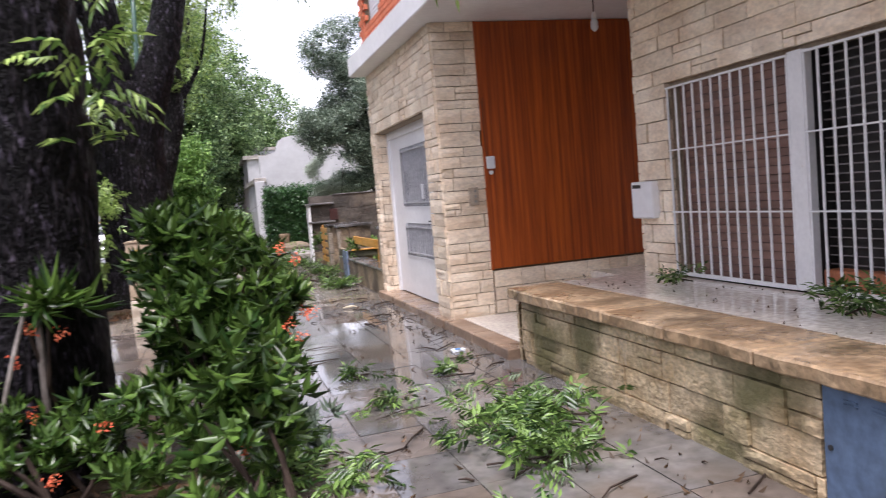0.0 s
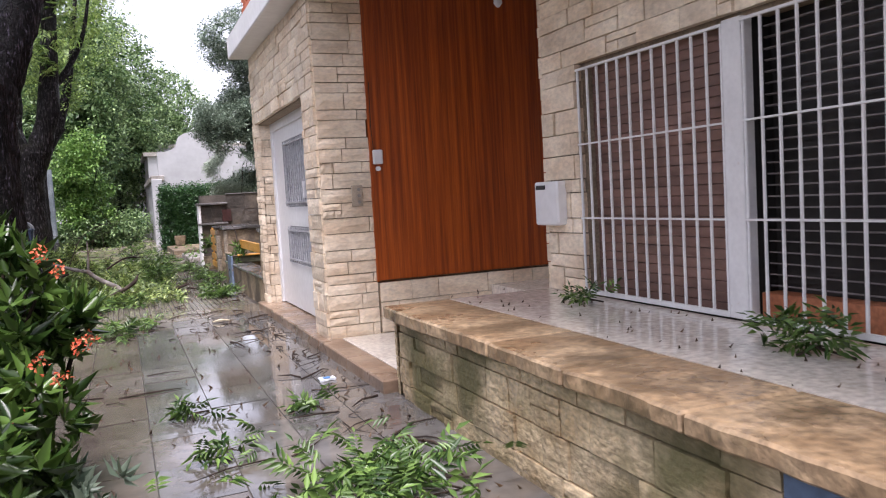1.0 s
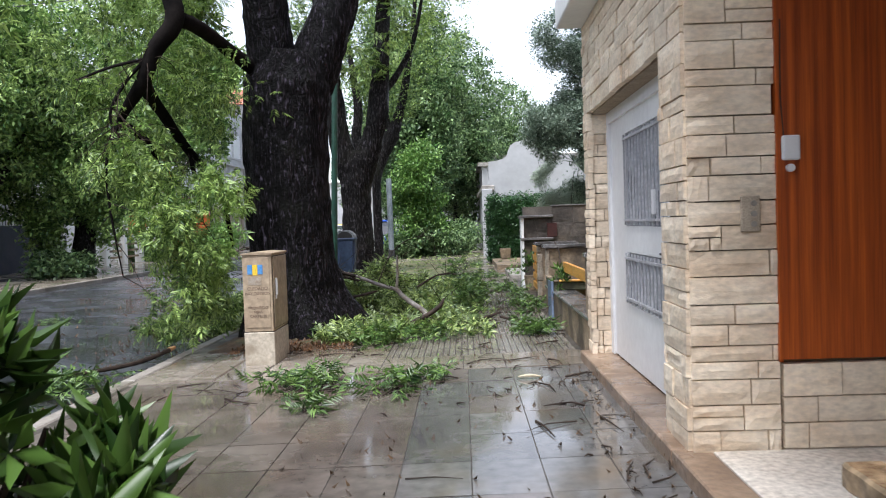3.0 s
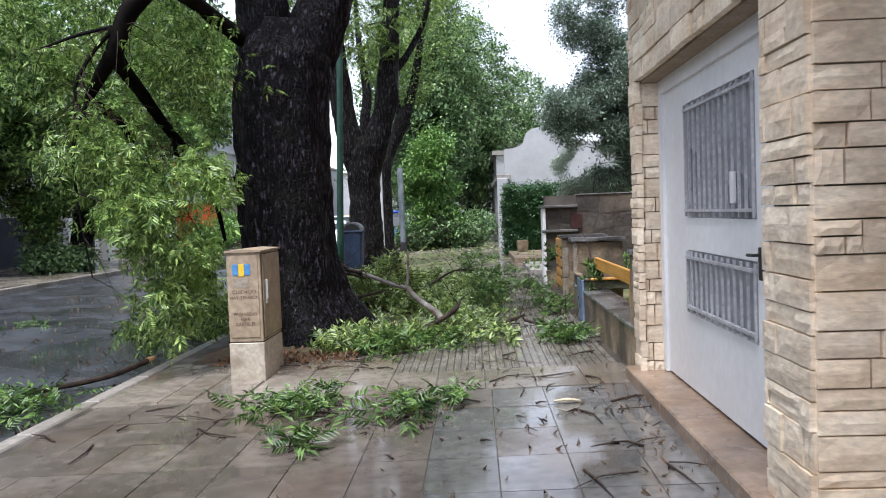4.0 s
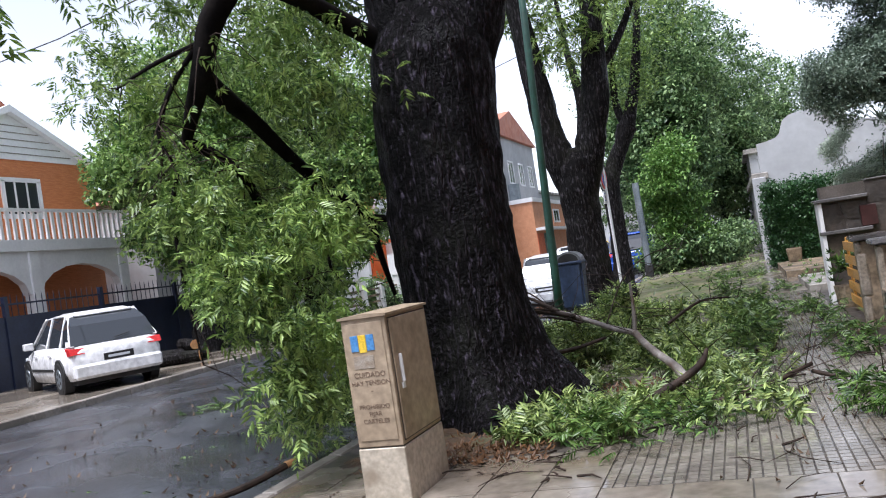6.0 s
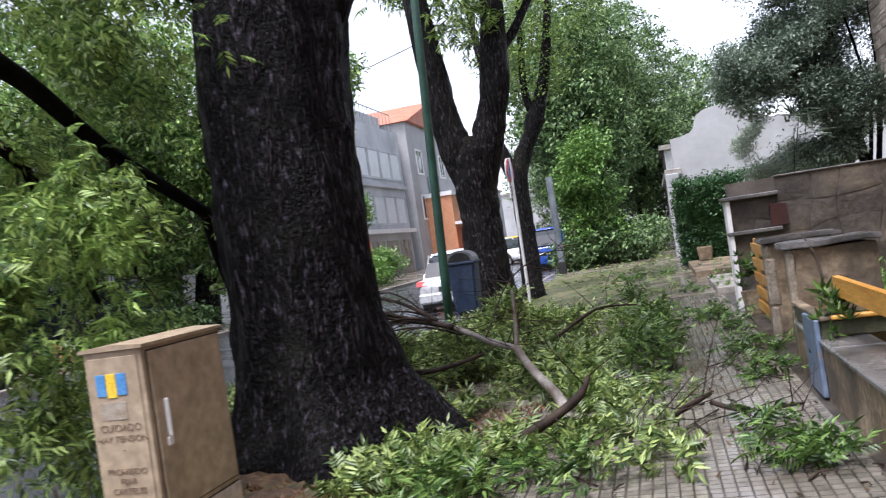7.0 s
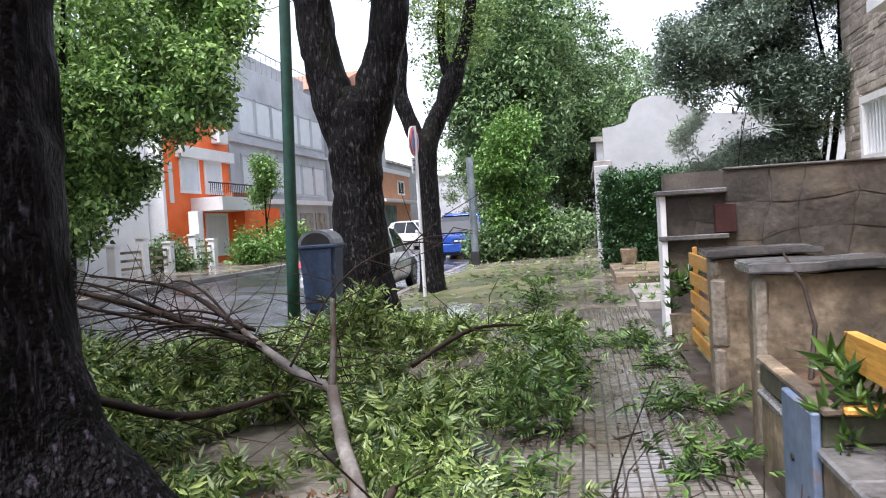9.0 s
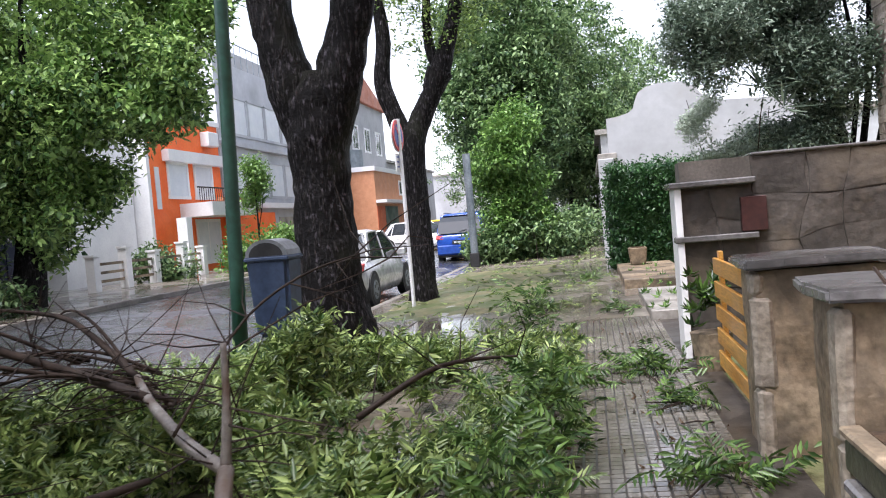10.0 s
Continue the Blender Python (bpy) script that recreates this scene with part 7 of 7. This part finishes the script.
gb = thing("grey_apartment_block", "three-storey grey apartment block with long window bands", "building", (-18, 54, GB))
part("wall", box(-26, -14.0, 47.4, 61.2, GB, 9.4), GREYB, gb)
for z in (3.35, 6.2):
    for k in range(6):
        window(gb, -14.0, 48.6 + 2.05 * k, 50.45 + 2.05 * k, z, z + 1.7, 0, GREYB, BLINDS)
part("string_course", box(-14.0, -13.6, 47.4, 61.2, 2.75, 3.0), WHITE, gb)
part("string_course", box(-14.0, -13.8, 47.4, 61.2, 5.6, 5.8), GREYB, gb)
for k in range(5):
    part("garage_door", box(-13.98, -13.95, 48.2 + 2.6 * k, 50.3 + 2.6 * k, GB, 2.3), CONC, gb)
part("roof_parapet", box(-25, -15.0, 48.0, 60.8, 9.4, 10.6), PLASTER, gb)
for k in range(20):
    part("roof_rail", box(-14.3, -14.27, 47.6 + 0.7 * k, 47.63 + 0.7 * k, 9.4, 10.7), GALV, gb)
part("roof_rail", box(-14.31, -14.26, 47.6, 61.0, 10.65, 10.7), GALV, gb)
wb = thing("white_gabled_building", "tall white building with a terracotta roof", "building", (-16, 67, GB))
part("wall", box(-24, -13.5, 61.6, 75, GB, 10.2), PLASTER, wb)
part("roof", prism([(61.3, 10.2), (75.3, 10.2), (68, 12.4)], "x", -24, -13.2), ROOFTILE, wb)
for z in (3.6, 6.8):
    for k in range(4):
        window(wb, -13.5, 63.2 + 3.0 * k, 64.6 + 3.0 * k, z, z + 1.6, 1)
rb = thing("brick_shop", "low orange brick shop with pink shutters", "building", (-13, 68, GB))
part("wall", box(-15, -11.6, 64.0, 74.5, GB, 5.0), surface("pale_orange_brick", (0.55, 0.24, 0.12), (0.64, 0.31, 0.17), 3.0, (0.5, 0.7), 0.2, 30.0), rb)
part("canopy", box(-11.6, -10.9, 64.0, 74.5, 2.9, 3.1), WHITE, rb)
part("roller_door", box(-11.6, -11.55, 66.0, 69.5, GB, 2.7), GREENPOLE, rb)
part("lower_band", box(-11.6, -11.56, 64.0, 66.0, GB, 2.7), REDBRICK, rb)
part("parapet", box(-15, -11.5, 63.9, 74.6, 5.0, 5.3), WHITE, rb)
part("water_tank", tube([(-13.5, 66, 5.3), (-13.5, 66, 6.6)], 0.7, 14), GALV, rb)
window(rb, -11.6, 70.5, 72.5, 3.6, 4.5, 1)
# the last two blocks are out of view, added to enclose the street
for k, (x0, x1, y0, y1, h, mt) in enumerate(((-26, -14, 76, 96, 6.5, PLASTER), (-30, 30, 112, 116, 7.0, PLASTER), (2.5, 14, 46.5, 58, 4.2, PLASTER), (2.5, 14, 58.5, 72, 5.5, GREYB), (2.6, 14, 72.5, 100, 6.0, PLASTER), (-30, 14, -16, -10, 6.0, PLASTER), (-24, -14, -8, 17.5, 5.5, PLASTER))):
    f = thing("distant_house", "plain rendered house further along the street", "house", ((x0 + x1) / 2, (y0 + y1) / 2, 0), "houses along the street")
    part("wall", box(x0, x1, y0, y1, 0, h), mt, f)
    part("roof", box(x0 - 0.2, x1 + 0.2, y0 - 0.2, y1 + 0.2, h, h + 0.2), CONC, f)
for k, y in enumerate((34.6, 36.2, 37.8, 39.6, 41.0)):
    g = thing("gate_post", "square white gate post on the far pavement", "post", (-12.0, y, GB), "far gate posts")
    part("shaft", box(-12.14, -11.86, y - 0.14, y + 0.14, GB, 1.35 if k % 2 else 1.15, 0.01), WHITE, g)
    part("cap", box(-12.17, -11.83, y - 0.17, y + 0.17, 1.35 if k % 2 else 1.15, 1.42 if k % 2 else 1.22), WHITE, g)
rl = thing("low_railing", "low wooden railing between the gate posts", "railing", (-12, 36.5, GB))
for z in (0.4, 0.65, 0.9):
    part("rail", box(-12.03, -11.97, 34.6, 41.0, z, z + 0.08), CONC_BR, rl)
for k, (x, y, r, h, mt) in enumerate(((-10.6, 42.0, 1.3, 0.8, LEAF_BRIGHT), (-10.9, 45.5, 1.2, 0.9, LEAF_BRIGHT), (-12.2, 38.8, 1.0, 0.7, LEAF_FAR), (-10.5, 28.5, 1.0, 0.4, LEAF_FAR))):
    g = thing("verge_bush", "bright leafy bush on the far verge", "bush", (x, y, GB), "far bushes")
    leaves("foliage", g, TUFT, blob(260, (x, y, GB + h * 0.8), (r, r, h), 700 + k, 0.1, 0.25), mt, 720 + k, (1.0, 1.5))
tree("slim young tree on the far verge", ([(-10.6, 43.0, 0), (-10.6, 43.0, 1.8), (-10.6, 43.0, 3.4)], [0.05, 0.04, 0.02]), [([(-10.6, 43.0, 1.6), (-10.4, 43.1, 2.6), (-10.3, 43.1, 3.2)], [0.02, 0.015, 0.01])], BARK2, [(240, (-10.6, 43.0, 3.3), (0.55, 0.55, 1.2), 0.25)], LEAF_BRIGHT, TUFT, (0.8, 1.2), 740, (-10.6, 43.0, GB), seg=8)
logs = thing("log_heap", "sawn logs and torn branches heaped on the far verge", "logs", (-10.2, 23.6, 0.13))
for k, (a, b, r) in enumerate((((-10.9, 23.4, 0.32), (-9.9, 23.9, 0.30), 0.16), ((-10.7, 23.1, 0.28), (-9.8, 23.5, 0.28), 0.14), ((-10.5, 23.8, 0.55), (-9.9, 23.5, 0.52), 0.13))):
    part("log", limb([a, tuple((p + q) / 2 for p, q in zip(a, b)), b], [r, r, r * 0.9], 10, 4), BARK2, logs)
    part("cut_end", limb([b, tuple(q + (q - p) * 0.012 for p, q in zip(a, b))], [r * 0.86, r * 0.84], 10, 1), SPLIT, logs)
for k, (z, y) in enumerate(((7.2, 19.0), (7.6, 23.5), (6.9, 30.0))):
    c = thing("overhead_cable", "thin black cable strung across the street", "cable", (-6, y, z), "overhead cables")
    part("cable", tube([(-17, y + 4, z + 0.3), (-10, y + 2, z - 0.35), (-5, y + 0.8, z - 0.4), (-0.85, y - 1.0, z)], 0.012, 4), BLACK, c)


# ---- vehicles ----
def paint(name, c, metal=0.0):
    return surface(name, c, tuple(min(1, v * 1.06) for v in c), 1.0, (0.12, 0.22), 0.0, metal=metal)


def loft(stations, seg_y, bm=None):
    """Body sections along x: (x, half width, z low, z high, half width at top, corner)."""
    bm = bm or bmesh.new()
    rings = []
    for x, w, z0, z1, wt in stations:
        prof = [(-w * 0.93, z0), (-w, z0 + (z1 - z0) * 0.25), (-w, z0 + (z1 - z0) * 0.62), (-wt, z1 - 0.03), (-wt * 0.86, z1), (wt * 0.86, z1), (wt, z1 - 0.03), (w, z0 + (z1 - z0) * 0.62), (w, z0 + (z1 - z0) * 0.25), (w * 0.93, z0)]
        rings.append([bm.verts.new((x, y, z)) for y, z in prof])
    for a, b in zip(rings, rings[1:]):
        n = len(a)
        for i in range(n):
            bm.faces.new((a[i], a[(i + 1) % n], b[(i + 1) % n], b[i]))
    bm.faces.new(rings[0])
    bm.faces.new(list(reversed(rings[-1])))
    bmesh.ops.recalc_face_normals(bm, faces=bm.faces)
    return bm


def car(m, label, body_m, length=4.0, width=1.66, height=1.45, style="wagon", category="car"):
    """A car that faces +x, its rear axle over the origin."""
    c = thing("car", label, category)
    h, w = height, width / 2
    r0, f0 = -0.72, length - 0.72
    wheelbase = length * 0.61
    belt = h * 0.60
    body = part("body", loft([(r0, w * 0.86, 0.34, belt * 0.86, w * 0.80), (r0 + 0.10, w * 0.95, 0.24, belt * 0.98, w * 0.88), (0.3, w, 0.2, belt, w * 0.93), (wheelbase * 0.55, w, 0.2, belt, w * 0.93),
                              (wheelbase * 0.86, w, 0.2, belt * 0.98, w * 0.92), (f0 - 0.35, w * 0.96, 0.22, belt * 0.84, w * 0.84), (f0 - 0.05, w * 0.84, 0.26, belt * 0.70, w * 0.74), (f0, w * 0.74, 0.34, belt * 0.58, w * 0.66)], 10), body_m, c, smooth=True)
    rear_top = {"wagon": r0 + 0.42, "hatch": r0 + 0.60, "sedan": r0 + 1.05}[style]
    rear_low = {"wagon": r0 + 0.04, "hatch": r0 + 0.08, "sedan": r0 + 0.55}[style]
    fl, ft = wheelbase * 0.93, wheelbase * 0.62
    cabin = [(rear_low, belt - 0.02), (rear_low + (rear_top - rear_low) * 0.42, belt + (h - 0.05 - belt) * 0.62), (rear_top, h - 0.05), (ft, h - 0.05), (ft + (fl - ft) * 0.5, belt + (h - 0.05 - belt) * 0.6), (fl, belt - 0.04)]

    def slab(outline, y0, y1, t0, t1):
        bm = bmesh.new()

        def side(z, lo, hi):
            u = min(1.0, max(0.0, (z - belt) / (h - 0.05 - belt)))
            return lo + (hi - lo) * u ** 1.4
        a = [bm.verts.new((x, side(z, y0, t0), z)) for x, z in outline]
        b = [bm.verts.new((x, side(z, y1, t1), z)) for x, z in outline]
        k = len(outline)
        for i in range(k):
            bm.faces.new((a[i], a[(i + 1) % k], b[(i + 1) % k], b[i]))
        bm.faces.new(list(reversed(a)))
        bm.faces.new(b)
        bmesh.ops.recalc_face_normals(bm, faces=bm.faces)
        return bm
    wb_, wt = w * 0.90, w * (0.68 if style == "hatch" else 0.74)
    part("glazing", slab(cabin, -wb_, wb_, -wt, wt), WINGLASS, c, "dark tinted windows")
    for sg in (-1, 1):
        bm = bmesh.new()
        q = [(rear_low - 0.01, belt - 0.03), (rear_low + 0.30, belt - 0.03), (rear_top + 0.20, h - 0.05), (rear_top - 0.02, h - 0.05)]
        o = [bm.verts.new((x, sg * ((wb_ if z < belt + 0.05 else wt) + 0.008), z)) for x, z in q]
        i_ = [bm.verts.new((x, sg * ((wb_ if z < belt + 0.05 else wt) - 0.06), z)) for x, z in q]
        for a in range(4):
            bm.faces.new((o[a], o[(a + 1) % 4], i_[(a + 1) % 4], i_[a]))
        bm.faces.new(o)
        bm.faces.new(i_)
        bmesh.ops.recalc_face_normals(bm, faces=bm.faces)
        part("rear_quarter", bm, body_m, c)
    roof = loft([(rear_top - 0.08, wt * 0.9, h - 0.09, h - 0.03, wt * 0.86), (rear_top + 0.2, wt * 1.03, h - 0.08, h, wt * 0.92), ((rear_top + ft) / 2, wt * 1.04, h - 0.07, h + 0.01, wt * 0.93), (ft + 0.05, wt * 1.0, h - 0.08, h - 0.03, wt * 0.9)], 10)
    part("roof", roof, body_m, c, smooth=True)
    for sg in (-1, 1):
        for (xa, xb) in ((rear_low + 0.02, rear_top + 0.02), (wheelbase * 0.42, wheelbase * 0.42), (fl - 0.02, ft + 0.02), (0.02, 0.10)):
            part("pillar", tube([(xa, sg * (wb_ + 0.004), belt - 0.02), (xb, sg * (wt + 0.006), h - 0.05)], 0.024, 6), body_m, c)
        part("mirror", box(fl - 0.28, fl - 0.12, sg * (w + 0.02) - 0.09, sg * (w + 0.02) + 0.09, belt - 0.02, belt + 0.12, 0.02), body_m, c)
        part("tail_light", prism([(r0 - 0.008, belt * 0.80), (r0 + 0.04, belt * 0.92), (r0 + 0.30, belt * 0.95), (r0 + 0.16, belt * 0.78)], "y", *sorted((sg * w * 0.66, sg * w * 0.955))), REDSIGN, c, "red tail light")
        part("headlight", box(f0 - 0.32, f0 - 0.03, sg * w * 0.70 - 0.12, sg * w * 0.70 + 0.12, belt * 0.60, belt * 0.78, 0.02), BLINDS, c, "clear headlight")
        for dx in (wheelbase * 0.20, wheelbase * 0.66):
            part("door_handle", box(dx, dx + 0.16, sg * (w + 0.004) - 0.015, sg * (w + 0.004) + 0.015, belt * 0.80, belt * 0.84), body_m, c)
        part("side_moulding", box(0.38, wheelbase - 0.4, sg * (w + 0.002) - 0.012, sg * (w + 0.002) + 0.012, 0.42, 0.47), BLACK if style == "hatch" else body_m, c)
        for x in (0.0, wheelbase):
            arch = part("wheel_arch", tube([(x, sg * (w - 0.16), 0.30), (x, sg * (w + 0.004), 0.30)], 0.345, 22), BLACK, c)
            tyre = part("wheel", tube([(x, sg * (w - 0.18), 0.29), (x, sg * (w - 0.16), 0.29), (x, sg * (w - 0.0), 0.29), (x, sg * (w + 0.015), 0.29)], [0.26, 0.29, 0.29, 0.27], 24), BLACK, c)
            part("rim", tube([(x, sg * (w + 0.0), 0.29), (x, sg * (w + 0.022), 0.29)], [0.19, 0.18], 18), GALV, tyre)
            for s_ in range(5):
                a = 2 * math.pi * s_ / 5
                part("spoke_gap", tube([(x + 0.11 * math.cos(a), sg * (w + 0.018), 0.29 + 0.11 * math.sin(a)), (x + 0.11 * math.cos(a), sg * (w + 0.026), 0.29 + 0.11 * math.sin(a))], 0.035, 8), BLACK, tyre)
    part("rear_bumper", box(r0 - 0.06, r0 + 0.16, -w * 0.92, w * 0.92, 0.26, belt * 0.58, 0.04), body_m, c)
    part("front_bumper", box(f0 - 0.12, f0 + 0.05, -w * 0.86, w * 0.86, 0.24, belt * 0.54, 0.04), body_m, c)
    part("number_plate", box(r0 - 0.068, r0 - 0.055, -0.26, 0.26, belt * 0.60, belt * 0.74), BLACK, c, "dark number plate")
    part("plate_bar", box(r0 - 0.072, r0 - 0.068, -0.19, 0.19, belt * 0.645, belt * 0.695), BLINDS, c)
    part("underside", box(r0 + 0.1, f0 - 0.15, -w * 0.85, w * 0.85, 0.16, 0.28), BLACK, c)
    part("rear_wiper", tube([(rear_low - 0.02, 0.0, belt + 0.03), (rear_low + 0.02, -0.28, belt + 0.08)], 0.010, 5), BLACK, c)
    if style == "wagon":
        for sg in (-1, 1):
            part("roof_rail", tube([(rear_top + 0.1, sg * wt * 0.9, h + 0.03), (ft - 0.1, sg * wt * 0.9, h + 0.03)], 0.015, 6), GALV, c)
    c.matrix_basis = m
    return c


WHITE_CAR, SILVER, BLUECAR, DARKCAR, TAXI = paint("white_car_paint", (0.78, 0.78, 0.78)), paint("silver_car_paint", (0.62, 0.63, 0.64), 0.35), paint("blue_car_paint", (0.02, 0.07, 0.33)), paint("dark_car_paint", (0.015, 0.02, 0.03)), paint("yellow_car_paint", (0.72, 0.46, 0.03))
car(pose(-9.75, 20.75, 0.13, 0, 0, 150), "white hatchback with tinted windows parked across the far pavement", WHITE_CAR, 3.95, 1.68, 1.45, "hatch")
car(pose(-7.7, 12.2, 0.02, 0, 0, 90), "dark hatchback parked along the far kerb", DARKCAR, 3.9, 1.66, 1.44, "hatch")
car(pose(-3.0, 28.8, -0.13, 0, 0, 90), "silver sedan parked along the kerb behind the forked tree", SILVER, 4.2, 1.68, 1.42, "sedan")
car(pose(-2.75, 43.0, -0.13, 0, 0, 90), "blue van-like car parked further along the kerb", BLUECAR, 4.2, 1.78, 1.72, "wagon")
car(pose(-7.4, 53.0, 0.0, 0, 0, -35), "white car parked across the street corner", WHITE_CAR, 4.0, 1.68, 1.45, "hatch")
car(pose(-7.2, 58.5, 0.0, 0, 0, -60), "yellow and black taxi waiting at the corner", TAXI, 4.3, 1.7, 1.46, "sedan")
